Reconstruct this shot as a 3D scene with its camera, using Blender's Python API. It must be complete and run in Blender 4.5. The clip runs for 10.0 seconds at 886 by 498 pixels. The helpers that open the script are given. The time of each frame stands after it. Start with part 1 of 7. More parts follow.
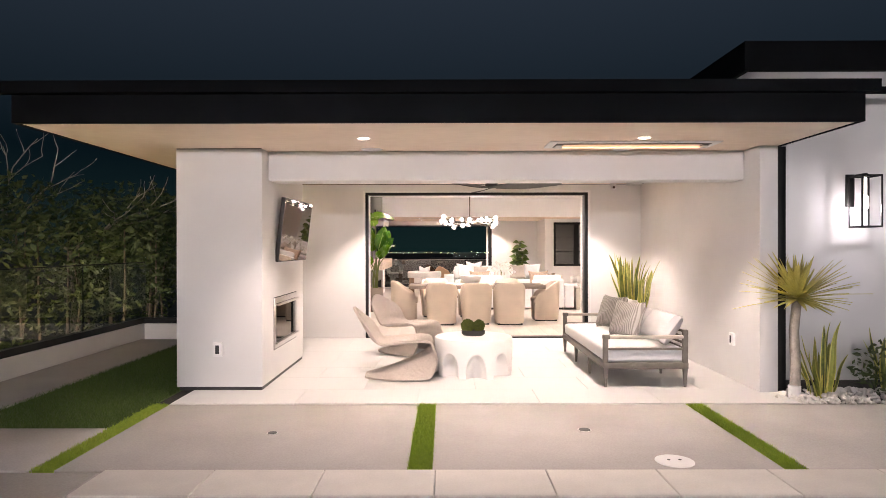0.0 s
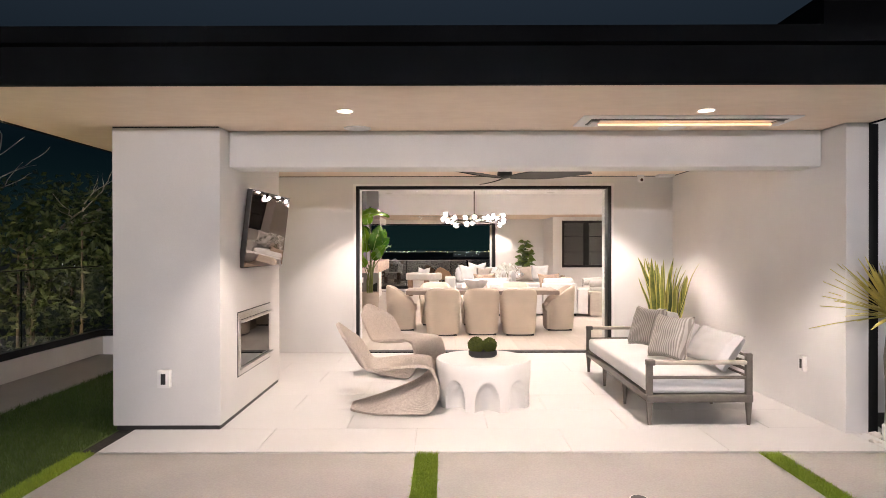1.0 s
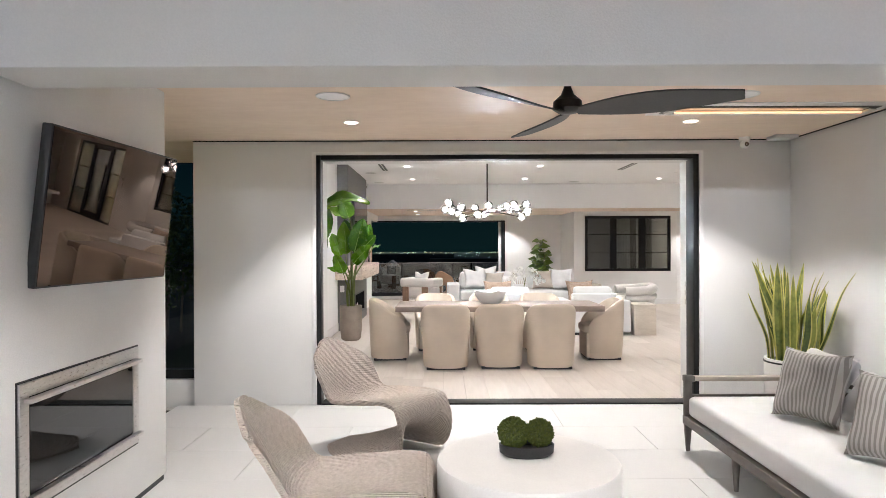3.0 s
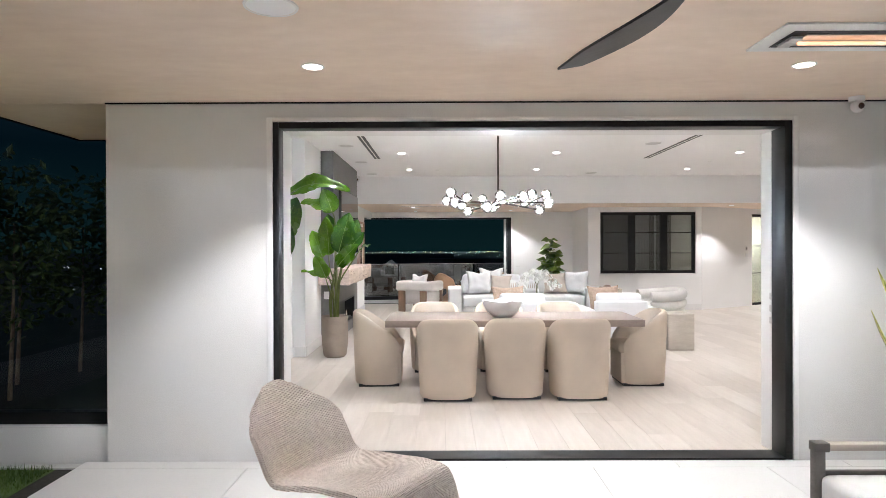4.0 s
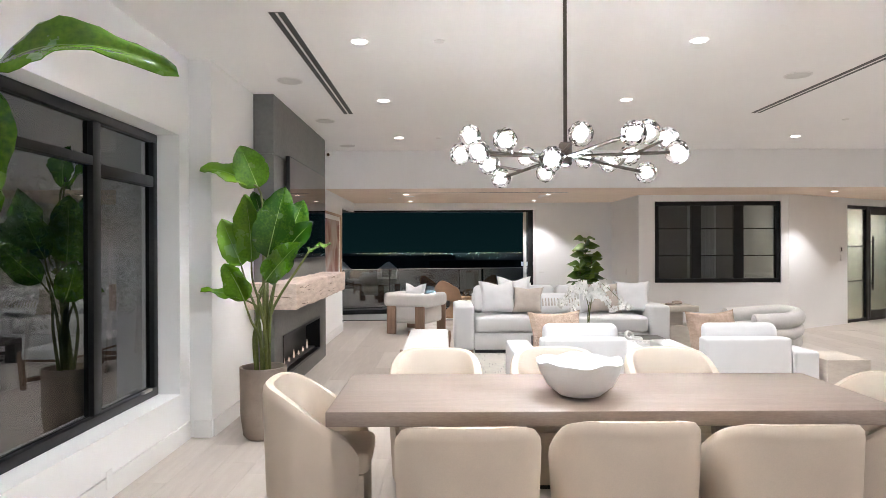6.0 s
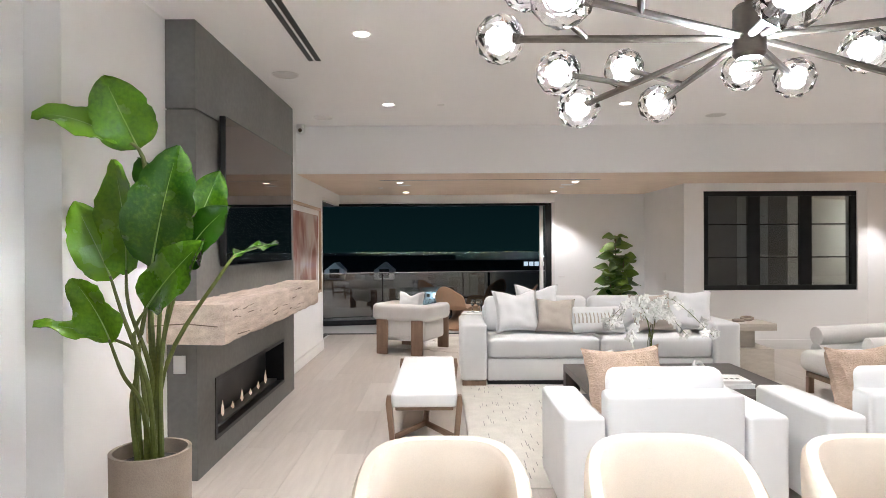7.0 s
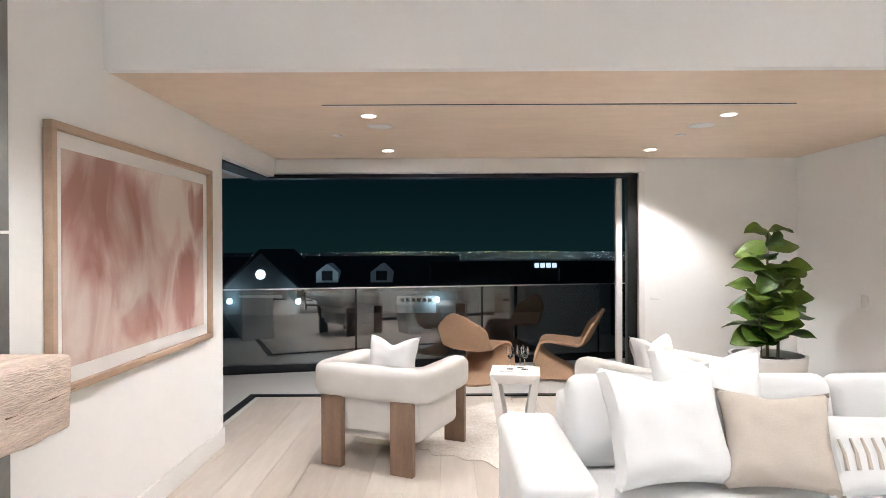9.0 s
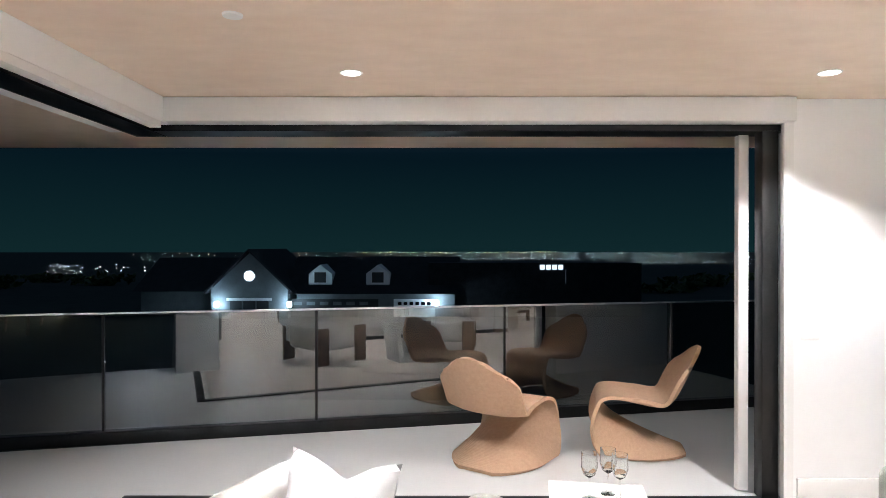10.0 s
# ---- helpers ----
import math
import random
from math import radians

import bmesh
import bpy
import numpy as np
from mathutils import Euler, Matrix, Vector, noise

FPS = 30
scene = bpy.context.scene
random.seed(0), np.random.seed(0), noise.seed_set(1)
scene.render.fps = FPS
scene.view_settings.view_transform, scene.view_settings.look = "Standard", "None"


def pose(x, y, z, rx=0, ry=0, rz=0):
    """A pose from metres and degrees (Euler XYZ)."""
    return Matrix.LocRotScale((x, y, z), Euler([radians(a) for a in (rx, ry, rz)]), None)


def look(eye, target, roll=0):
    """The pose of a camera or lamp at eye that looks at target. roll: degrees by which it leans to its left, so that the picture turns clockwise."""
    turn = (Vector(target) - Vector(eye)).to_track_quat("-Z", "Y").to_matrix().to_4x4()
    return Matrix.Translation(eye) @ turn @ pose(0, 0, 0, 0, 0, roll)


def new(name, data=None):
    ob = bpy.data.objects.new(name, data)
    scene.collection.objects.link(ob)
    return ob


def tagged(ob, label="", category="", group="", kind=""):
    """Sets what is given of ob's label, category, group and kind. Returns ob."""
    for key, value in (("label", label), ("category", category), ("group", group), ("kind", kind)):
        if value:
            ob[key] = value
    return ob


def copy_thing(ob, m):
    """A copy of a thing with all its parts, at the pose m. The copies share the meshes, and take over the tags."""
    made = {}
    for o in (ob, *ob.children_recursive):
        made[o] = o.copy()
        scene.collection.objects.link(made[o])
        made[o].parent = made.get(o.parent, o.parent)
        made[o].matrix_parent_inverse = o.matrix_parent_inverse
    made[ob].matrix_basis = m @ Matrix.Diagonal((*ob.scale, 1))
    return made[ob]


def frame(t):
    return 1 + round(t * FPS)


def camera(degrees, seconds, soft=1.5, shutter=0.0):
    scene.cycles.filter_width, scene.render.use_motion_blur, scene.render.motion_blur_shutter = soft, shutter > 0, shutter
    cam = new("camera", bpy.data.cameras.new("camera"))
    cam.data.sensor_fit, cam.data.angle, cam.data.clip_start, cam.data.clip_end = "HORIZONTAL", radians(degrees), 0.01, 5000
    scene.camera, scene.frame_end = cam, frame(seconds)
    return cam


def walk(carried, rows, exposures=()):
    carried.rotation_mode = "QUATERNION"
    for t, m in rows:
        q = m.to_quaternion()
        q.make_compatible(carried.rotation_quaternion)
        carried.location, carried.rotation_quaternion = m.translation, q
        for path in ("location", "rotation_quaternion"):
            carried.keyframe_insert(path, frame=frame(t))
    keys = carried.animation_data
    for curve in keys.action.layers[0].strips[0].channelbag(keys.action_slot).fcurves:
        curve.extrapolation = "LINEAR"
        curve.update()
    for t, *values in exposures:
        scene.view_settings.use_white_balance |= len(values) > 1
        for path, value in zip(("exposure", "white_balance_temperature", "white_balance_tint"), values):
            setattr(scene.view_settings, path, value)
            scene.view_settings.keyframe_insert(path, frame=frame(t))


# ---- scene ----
cam = camera(71.0, 10.0, 0.7)
PATH = [
    (0, (0.094, -0.002, 1.518), (0.088, 1.998, 1.512), -0.1),
    (0.5, (0.076, 0.634, 1.548), (0.07, 2.634, 1.54), -0.1),
    (1, (0.056, 1.334, 1.557), (0.051, 3.334, 1.547), -0.1),
    (1.5, (0.043, 2.079, 1.552), (0.037, 4.079, 1.543), -0.1),
    (2, (0.028, 2.846, 1.54), (0.024, 4.846, 1.534), -0.2),
    (2.5, (0.02, 3.591, 1.533), (0.015, 5.59, 1.527), -0.2),
    (4, (-0.01, 5.929, 1.534), (-0.013, 7.929, 1.526), -0.2),
    (4.5, (-0.019, 6.796, 1.535), (-0.022, 8.796, 1.527), -0.2),
    (5, (-0.024, 7.69, 1.533), (-0.028, 9.69, 1.526), -0.2),
    (5.5, (-0.042, 8.624, 1.524), (-0.046, 10.624, 1.52), -0.2),
    (7, (-0.122, 11.62, 1.54), (-0.122, 13.62, 1.533), -0.3),
    (7.5, (-0.128, 12.7, 1.546), (-0.131, 14.7, 1.539), -0.3),
    (8, (-0.153, 13.815, 1.545), (-0.157, 15.815, 1.538), -0.3),
    (8.5, (-0.182, 14.98, 1.545), (-0.187, 16.98, 1.537), -0.3),
    (9, (-0.204, 16.182, 1.55), (-0.21, 18.182, 1.542), -0.2),
    (9.5, (-0.23, 17.498, 1.559), (-0.234, 19.498, 1.553), -0.2),
    (10, (-0.257, 18.835, 1.557), (-0.261, 20.835, 1.55), 0.0),
]
EXPOSURE = [(0, 1.06, 7250, 25), (1, 0.83, 7100, 22), (2.5, 0.55, 6350, 13), (4.5, 0.67, 5850, 11), (5.5, 0.56, 5950, 12), (7, 0.5, 6050, 12), (8, 0.83, 6000, 12), (9, 0.9, 6050, 11), (10, 1.32, 5850, 11)]
walk(cam, [(t, look(eye, target, roll)) for t, eye, target, roll in PATH], EXPOSURE)

# ---- world and lamps ----
world = bpy.data.worlds.new("night")
scene.world = world
world.use_nodes = True
wn, wl = world.node_tree.nodes, world.node_tree.links
bg = wn["Background"]
coord = wn.new("ShaderNodeTexCoord")
sep = wn.new("ShaderNodeSeparateXYZ")
ramp = wn.new("ShaderNodeValToRGB")
wl.new(coord.outputs["Generated"], sep.inputs[0])
wl.new(sep.outputs["Z"], ramp.inputs[0])
ramp.color_ramp.elements[0].position = 0.0
ramp.color_ramp.elements[0].color = (0.0022, 0.0078, 0.0082, 1)
ramp.color_ramp.elements[1].position = 0.42
ramp.color_ramp.elements[1].color = (0.0088, 0.0152, 0.0232, 1)
mid = ramp.color_ramp.elements.new(0.14)
mid.color = (0.0008, 0.0032, 0.0048, 1)
wl.new(ramp.outputs[0], bg.inputs[0])
bg.inputs[1].default_value = 1.0

PATIO_Z, ROOM_Z, SOFFIT_Z = 2.57, 3.05, 2.46
PATIO_SPOTS = [(-0.69, 6.0), (2.02, 6.0), (-0.76, 9.5), (2.06, 9.5)]
ROOM_SPOTS = [(x, y) for y in (12.0, 14.18, 16.02, 18.2) for x in (-0.69, 1.82, 4.8)] + [(8.0, 15.0), (8.0, 18.5)]
SOFFIT_SPOTS = [(-0.73, 20.5), (1.77, 20.5), (-0.74, 22.06), (1.74, 22.06), (6.6, 20.2), (9.0, 21.4)]
# the first two balcony spots are added unseen, to brighten the balcony
BALCONY_SPOTS = [(-0.7, 23.6), (1.75, 23.7), (-3.1, 22.0)]
# last wattage: fill lanterns added out of view behind the pool
PATIO_W, ROOM_W, SOFFIT_W, COURT_FILL_W = 132.0, 88.0, 72.0, 560.0
WARM = (1.0, 0.945, 0.885)


def spot(x, y, z, watts, colour=WARM, degrees=108, radius=0.03):
    data = bpy.data.lights.new("downlight_beam", "SPOT")
    data.energy, data.color, data.spot_size, data.spot_blend, data.shadow_soft_size = watts, colour, radians(degrees), 0.45, radius
    ob = new("downlight_beam", data)
    ob.matrix_world = pose(x, y, z - 0.035)
    return ob


for sx, sy in PATIO_SPOTS:
    spot(sx, sy, PATIO_Z, PATIO_W)
for sx, sy in BALCONY_SPOTS:
    spot(sx, sy, 2.50, 9.0 if sx > -2 else 1.0, WARM, 104)
for sx, sy in ROOM_SPOTS:
    spot(sx, sy, ROOM_Z, ROOM_W)
for sx, sy in SOFFIT_SPOTS:
    spot(sx, sy, SOFFIT_Z, SOFFIT_W)


def glow_lamp(name, x, y, z, watts, colour, radius):
    data = bpy.data.lights.new(name, "POINT")
    data.energy, data.color, data.shadow_soft_size = watts, colour, radius
    ob = new(name, data)
    ob.location = (x, y, z)
    return ob


glow_lamp("chandelier_glow", 0.62, 13.12, 2.0, 112, (0.84, 0.94, 1.0), 0.06)
glow_lamp("wall_lantern_glow", 4.84, 7.0, 1.93, 7, (0.86, 0.92, 1.0), 0.03)
# ---- materials ----
def mat(name, colour, rough=0.6, metal=0.0, vary=0.06, scale=6.0, fine=90.0, bump=0.05, emit=None, spread=0.0, stretch=None, spec=None):
    """A procedural surface: base colour varied at two scales, roughness varied, fine relief."""
    m = bpy.data.materials.new(name)
    m.use_nodes = True
    n, l = m.node_tree.nodes, m.node_tree.links
    b = n["Principled BSDF"]
    b.inputs["Roughness"].default_value = rough
    b.inputs["Metallic"].default_value = metal
    if spec is not None:
        b.inputs["Specular IOR Level"].default_value = spec
    tc = n.new("ShaderNodeTexCoord")
    vec = tc.outputs["Object"]
    if stretch:
        mp = n.new("ShaderNodeMapping")
        mp.inputs["Scale"].default_value = stretch
        l.new(vec, mp.inputs[0])
        vec = mp.outputs[0]
    big = n.new("ShaderNodeTexNoise")
    big.inputs["Scale"].default_value, big.inputs["Detail"].default_value = scale, 5
    small = n.new("ShaderNodeTexNoise")
    small.inputs["Scale"].default_value, small.inputs["Detail"].default_value = fine, 3
    l.new(vec, big.inputs["Vector"])
    l.new(vec, small.inputs["Vector"])
    add = n.new("ShaderNodeMath")
    add.operation = "MULTIPLY_ADD"
    add.inputs[1].default_value = 0.6
    l.new(big.outputs[0], add.inputs[0])
    half = n.new("ShaderNodeMath")
    half.operation = "MULTIPLY"
    half.inputs[1].default_value = 0.4
    l.new(small.outputs[0], half.inputs[0])
    l.new(half.outputs[0], add.inputs[2])
    val = add.outputs[0]
    if spread:
        info = n.new("ShaderNodeObjectInfo")
        mix = n.new("ShaderNodeMath")
        mix.operation = "MULTIPLY_ADD"
        mix.inputs[1].default_value = spread
        l.new(info.outputs["Random"], mix.inputs[0])
        l.new(val, mix.inputs[2])
        shift = n.new("ShaderNodeMath")
        shift.operation = "SUBTRACT"
        shift.inputs[1].default_value = spread / 2
        l.new(mix.outputs[0], shift.inputs[0])
        val = shift.outputs[0]
    cr = n.new("ShaderNodeValToRGB")
    c = colour if len(colour) == 2 else ([max(v * (1 - vary * 2), 0) for v in colour], [min(v * (1 + vary * 2), 1) for v in colour])
    cr.color_ramp.elements[0].position, cr.color_ramp.elements[0].color = 0.3, (*c[0], 1)
    cr.color_ramp.elements[1].position, cr.color_ramp.elements[1].color = 0.7, (*c[1], 1)
    l.new(val, cr.inputs[0])
    l.new(cr.outputs[0], b.inputs["Base Color"])
    rr = n.new("ShaderNodeMapRange")
    rr.inputs["To Min"].default_value, rr.inputs["To Max"].default_value = max(rough - 0.08, 0.02), min(rough + 0.08, 1)
    l.new(big.outputs[0], rr.inputs[0])
    l.new(rr.outputs[0], b.inputs["Roughness"])
    if bump:
        bp = n.new("ShaderNodeBump")
        bp.inputs["Strength"].default_value, bp.inputs["Distance"].default_value = bump, 0.01
        l.new(small.outputs[0], bp.inputs["Height"])
        l.new(bp.outputs[0], b.inputs["Normal"])
    if emit:
        b.inputs["Emission Color"].default_value = (*emit[:3], 1)
        b.inputs["Emission Strength"].default_value = emit[3]
    return m


def weave(m, scale, strength, distance=0.004, dirs=("X", "Z")):
    """Adds a crossed band relief, as of woven cane or cloth."""
    n, l = m.node_tree.nodes, m.node_tree.links
    b = n["Principled BSDF"]
    tc = n.new("ShaderNodeTexCoord")
    outs = []
    for d in dirs:
        w = n.new("ShaderNodeTexWave")
        w.bands_direction = d
        w.inputs["Scale"].default_value, w.inputs["Distortion"].default_value = scale, 0.6
        l.new(tc.outputs["Object"], w.inputs["Vector"])
        outs.append(w.outputs["Fac"])
    mul = n.new("ShaderNodeMath")
    mul.operation = "ADD"
    l.new(outs[0], mul.inputs[0])
    l.new(outs[1], mul.inputs[1])
    bp = n.new("ShaderNodeBump")
    bp.inputs["Strength"].default_value, bp.inputs["Distance"].default_value = strength, distance
    l.new(mul.outputs[0], bp.inputs["Height"])
    l.new(bp.outputs[0], b.inputs["Normal"])
    return m


def glass(name, tint=(0.9, 0.95, 0.93), rough=0.0, ior=1.45):
    m = bpy.data.materials.new(name)
    m.use_nodes = True
    b = m.node_tree.nodes["Principled BSDF"]
    b.inputs["Base Color"].default_value = (*tint, 1)
    b.inputs["Roughness"].default_value = rough
    b.inputs["IOR"].default_value = ior
    b.inputs["Transmission Weight"].default_value = 1.0
    return m


def lit(name, colour, strength):
    m = bpy.data.materials.new(name)
    m.use_nodes = True
    n, l = m.node_tree.nodes, m.node_tree.links
    b = n["Principled BSDF"]
    b.inputs["Base Color"].default_value = (0.8, 0.8, 0.8, 1)
    b.inputs["Emission Color"].default_value = (*colour, 1)
    b.inputs["Emission Strength"].default_value = strength
    return m


STUCCO = mat("stucco", (0.74, 0.73, 0.71), 0.85, vary=0.03, scale=1.5, fine=140, bump=0.18)
PLASTER = mat("white_plaster", (0.885, 0.88, 0.867), 0.7, vary=0.015, scale=1.2, fine=180, bump=0.02)
CEILING = mat("ceiling_paint", (0.94, 0.935, 0.925), 0.85, vary=0.012, scale=1.0, fine=160, bump=0.015)
TAN_PLASTER = mat("tan_plaster", ((0.75, 0.60, 0.47), (0.88, 0.735, 0.60)), 0.5, scale=1.1, fine=7, bump=0.03, stretch=(0.8, 1.7, 1))
GRILLE = mat("pale_grey_grille", (0.70, 0.69, 0.67), 0.7, vary=0.03, scale=8, fine=300, bump=0.1)
TRIM = mat("white_trim", (0.82, 0.81, 0.79), 0.45, vary=0.015, scale=2, bump=0.02)
BLACK = mat("black_metal", (0.018, 0.018, 0.018), 0.4, 0.6, vary=0.15, scale=5, bump=0.03)
FASCIA = mat("dark_fascia_paint", (0.0035, 0.004, 0.0045), 0.8, vary=0.15, scale=2, bump=0.08, spec=0.03)
TILE = mat("white_porcelain_tile", (0.64, 0.63, 0.61), 0.42, vary=0.02, scale=2.2, fine=60, bump=0.03, spread=0.12)
GROUT = mat("grey_grout", (0.5, 0.49, 0.47), 0.9, bump=0.1)
CONCRETE = mat("deck_concrete", (0.40, 0.37, 0.345), 0.75, vary=0.09, scale=1.1, fine=70, bump=0.12)
COPING = mat("pale_coping_stone", (0.60, 0.56, 0.51), 0.6, vary=0.06, scale=3, fine=80, bump=0.1, spread=0.15)
# darker copy of GRASS: the lawn's night shade is put into its colour
LAWN = mat("artificial_grass_painted_shade", ((0.035, 0.07, 0.012), (0.08, 0.13, 0.02)), 0.8, scale=25, fine=160, bump=0.5)
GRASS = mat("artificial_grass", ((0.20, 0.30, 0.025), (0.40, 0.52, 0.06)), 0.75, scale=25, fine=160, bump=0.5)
OAK = mat("pale_oak_floor", ((0.47, 0.41, 0.355), (0.60, 0.54, 0.48)), 0.4, scale=3.0, fine=45, bump=0.05, spread=0.26, stretch=(6, 0.7, 1))
SOIL = mat("dark_soil", (0.03, 0.025, 0.02), 0.95, vary=0.3, scale=30, bump=0.6)
EARTH = mat("dark_hillside", (0.02, 0.024, 0.018), 0.95, vary=0.4, scale=0.05, fine=0.6, bump=0.3)
WATER = glass("pool_water", (0.35, 0.75, 0.80), 0.02, 1.33)
POOL = mat("pool_plaster", (0.25, 0.55, 0.62), 0.6, vary=0.1, scale=3)
CLEAR = glass("clear_glass", (0.96, 0.98, 0.97))
RAILGLASS = glass("balustrade_glass", (0.40, 0.44, 0.435), 0.0, 2.3)
SMOKED = glass("window_glass", (0.36, 0.37, 0.36), 0.0, 2.0)
FIREGLASS = mat("dark_fire_glass", (0.008, 0.008, 0.008), 0.0, vary=0.1, scale=2, bump=0.0)
STEEL = mat("brushed_steel", (0.62, 0.60, 0.58), 0.3, 1.0, vary=0.08, scale=3, fine=200, stretch=(1, 12, 40))
SCREEN = mat("black_screen", (0.006, 0.006, 0.007), 0.0, vary=0.1, scale=2, bump=0.0)
SCREEN.node_tree.nodes["Principled BSDF"].inputs["IOR"].default_value = 2.0
SCREEN.node_tree.nodes["Principled BSDF"].inputs["Specular Tint"].default_value = (1.0, 0.72, 0.55, 1)
for pane in (SCREEN, FIREGLASS):
    shine = pane.node_tree.nodes["Principled BSDF"].inputs["Roughness"]
    pane.node_tree.links.remove(shine.links[0])
    shine.default_value = 0.015
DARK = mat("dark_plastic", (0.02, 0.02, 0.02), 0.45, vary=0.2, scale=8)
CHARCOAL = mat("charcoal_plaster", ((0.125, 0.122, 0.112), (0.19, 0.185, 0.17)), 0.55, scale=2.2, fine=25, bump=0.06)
BEAMWOOD = mat("rough_hewn_pale_wood", ((0.46, 0.355, 0.28), (0.78, 0.65, 0.55)), 0.8, scale=5, fine=40, bump=0.55, stretch=(4, 0.8, 5))
TABLEWOOD = mat("greyed_oak_top", ((0.24, 0.185, 0.15), (0.34, 0.27, 0.225)), 0.5, scale=3, fine=40, bump=0.08, stretch=(0.8, 7, 4))
DARKWOOD = mat("dark_stained_wood", ((0.05, 0.042, 0.036), (0.095, 0.08, 0.068)), 0.5, scale=3, fine=45, bump=0.08, stretch=(0.8, 7, 4))
WALNUT = mat("walnut_wood", ((0.16, 0.10, 0.065), (0.27, 0.175, 0.115)), 0.5, scale=4, fine=50, bump=0.08, stretch=(5, 5, 0.8))
TEAK = mat("greyed_teak", ((0.11, 0.095, 0.08), (0.17, 0.15, 0.13)), 0.6, scale=4, fine=60, bump=0.1, stretch=(4, 0.8, 4))
CREAM = weave(mat("cream_upholstery", (0.62, 0.525, 0.42), 0.9, vary=0.04, scale=4, fine=220, bump=0.1), 160, 0.12, 0.002)
WHITEFAB = weave(mat("white_linen", (0.74, 0.735, 0.725), 0.9, vary=0.025, scale=4, fine=200, bump=0.12), 190, 0.12, 0.002)
BOUCLE = mat("white_boucle", (0.68, 0.655, 0.62), 0.95, vary=0.03, scale=6, fine=260, bump=0.6)
BEIGEFAB = weave(mat("beige_linen", (0.50, 0.44, 0.375), 0.9, vary=0.05, scale=5, fine=200, bump=0.15), 170, 0.15, 0.002)
FUR = mat("tan_shaggy_fabric", ((0.40, 0.29, 0.21), (0.58, 0.44, 0.34)), 0.95, scale=30, fine=120, bump=1.0, stretch=(1, 1, 0.35))
RATTAN = weave(mat("woven_rattan", ((0.50, 0.42, 0.355), (0.70, 0.61, 0.535)), 0.75, scale=50, fine=150, bump=0.2), 38, 0.9, 0.006)
TANWEAVE = weave(mat("tan_woven_cord", ((0.46, 0.29, 0.175), (0.56, 0.37, 0.235)), 0.8, scale=40, fine=160, bump=0.2), 60, 0.4, 0.003)
CONCRETE_WHITE = mat("white_cast_stone", (0.74, 0.72, 0.69), 0.7, vary=0.03, scale=4, fine=120, bump=0.08)
TRAVERTINE = mat("pale_travertine", ((0.48, 0.42, 0.35), (0.62, 0.56, 0.48)), 0.55, scale=6, fine=60, bump=0.1, stretch=(1, 1, 4))
CLAY = mat("taupe_clay_pot", (0.30, 0.24, 0.19), 0.8, vary=0.08, scale=8, fine=150, bump=0.3)
LEAF = mat("glossy_leaf", ((0.02, 0.078, 0.003), (0.13, 0.285, 0.010)), 0.26, scale=5, fine=60, bump=0.12, spread=0.7)
LEAFDARK = mat("dark_fig_leaf", ((0.045, 0.095, 0.012), (0.15, 0.225, 0.03)), 0.4, scale=8, fine=50, bump=0.25, spread=0.5)
RIB = mat("leaf_rib", ((0.16, 0.30, 0.04), (0.30, 0.42, 0.09)), 0.45, scale=10)
STEM = mat("plant_stem", ((0.05, 0.07, 0.01), (0.15, 0.17, 0.03)), 0.6, scale=10)
BARK = mat("grey_bark", (0.16, 0.12, 0.09), 0.9, vary=0.2, scale=14, bump=0.6)
PALEBARK = mat("pale_bare_bark", (0.35, 0.31, 0.26), 0.85, vary=0.2, scale=14, bump=0.4)
MARGIN = mat("yellow_leaf_margin", ((0.48, 0.45, 0.09), (0.66, 0.60, 0.19)), 0.4, scale=14, fine=50, spread=0.3)
SANSE = mat("variegated_leaf", ((0.06, 0.095, 0.018), (0.30, 0.32, 0.06)), 0.4, scale=14, fine=40, bump=0.1, spread=0.4, stretch=(1, 1, 0.6))
PALM = mat("yellow_green_frond", ((0.34, 0.31, 0.06), (0.62, 0.55, 0.16)), 0.5, scale=10, fine=60, spread=0.4)
HEDGE = mat("hedge_leaf", ((0.016, 0.036, 0.007), (0.075, 0.105, 0.018)), 0.55, scale=3, fine=20, bump=0.1)
MOSS = mat("moss_ball", ((0.032, 0.045, 0.006), (0.105, 0.125, 0.014)), 0.95, scale=60, fine=200, bump=1.0)
PEBBLE = mat("white_pebble", (0.66, 0.63, 0.59), 0.7, vary=0.1, scale=12)
PETAL = mat("white_petal", (0.82, 0.81, 0.77), 0.6, vary=0.04, scale=20)
RUG = mat("cream_wool_rug", (0.58, 0.545, 0.48), 0.95, vary=0.05, scale=8, fine=180, bump=0.5)
RUGLINE = mat("grey_rug_stitch", (0.22, 0.21, 0.2), 0.95)
HIDE = mat("pale_cowhide", ((0.42, 0.34, 0.28), (0.80, 0.77, 0.72)), 0.9, scale=2.2, fine=60, bump=0.4)
CERAMIC = mat("white_ceramic", (0.80, 0.79, 0.77), 0.35, vary=0.02, scale=6, bump=0.03)
BULB = lit("lit_bulb", (1.0, 0.97, 0.95), 16.0)
DISC = lit("lit_downlight", (1.0, 0.93, 0.84), 16.0)
FLAME = lit("gas_flame", (1.0, 0.66, 0.42), 0.3)
HEATGLOW = lit("heater_element", (1.0, 0.46, 0.2), 1.1)
# ---- building helpers ----
def link_mesh(name, bm, material, smooth=True):
    me = bpy.data.meshes.new(name)
    bm.normal_update()
    bm.to_mesh(me)
    bm.free()
    me.materials.append(material)
    if smooth:
        for p in me.polygons:
            p.use_smooth = True
        me.set_sharp_from_angle(angle=radians(38))
    return new(name, me)


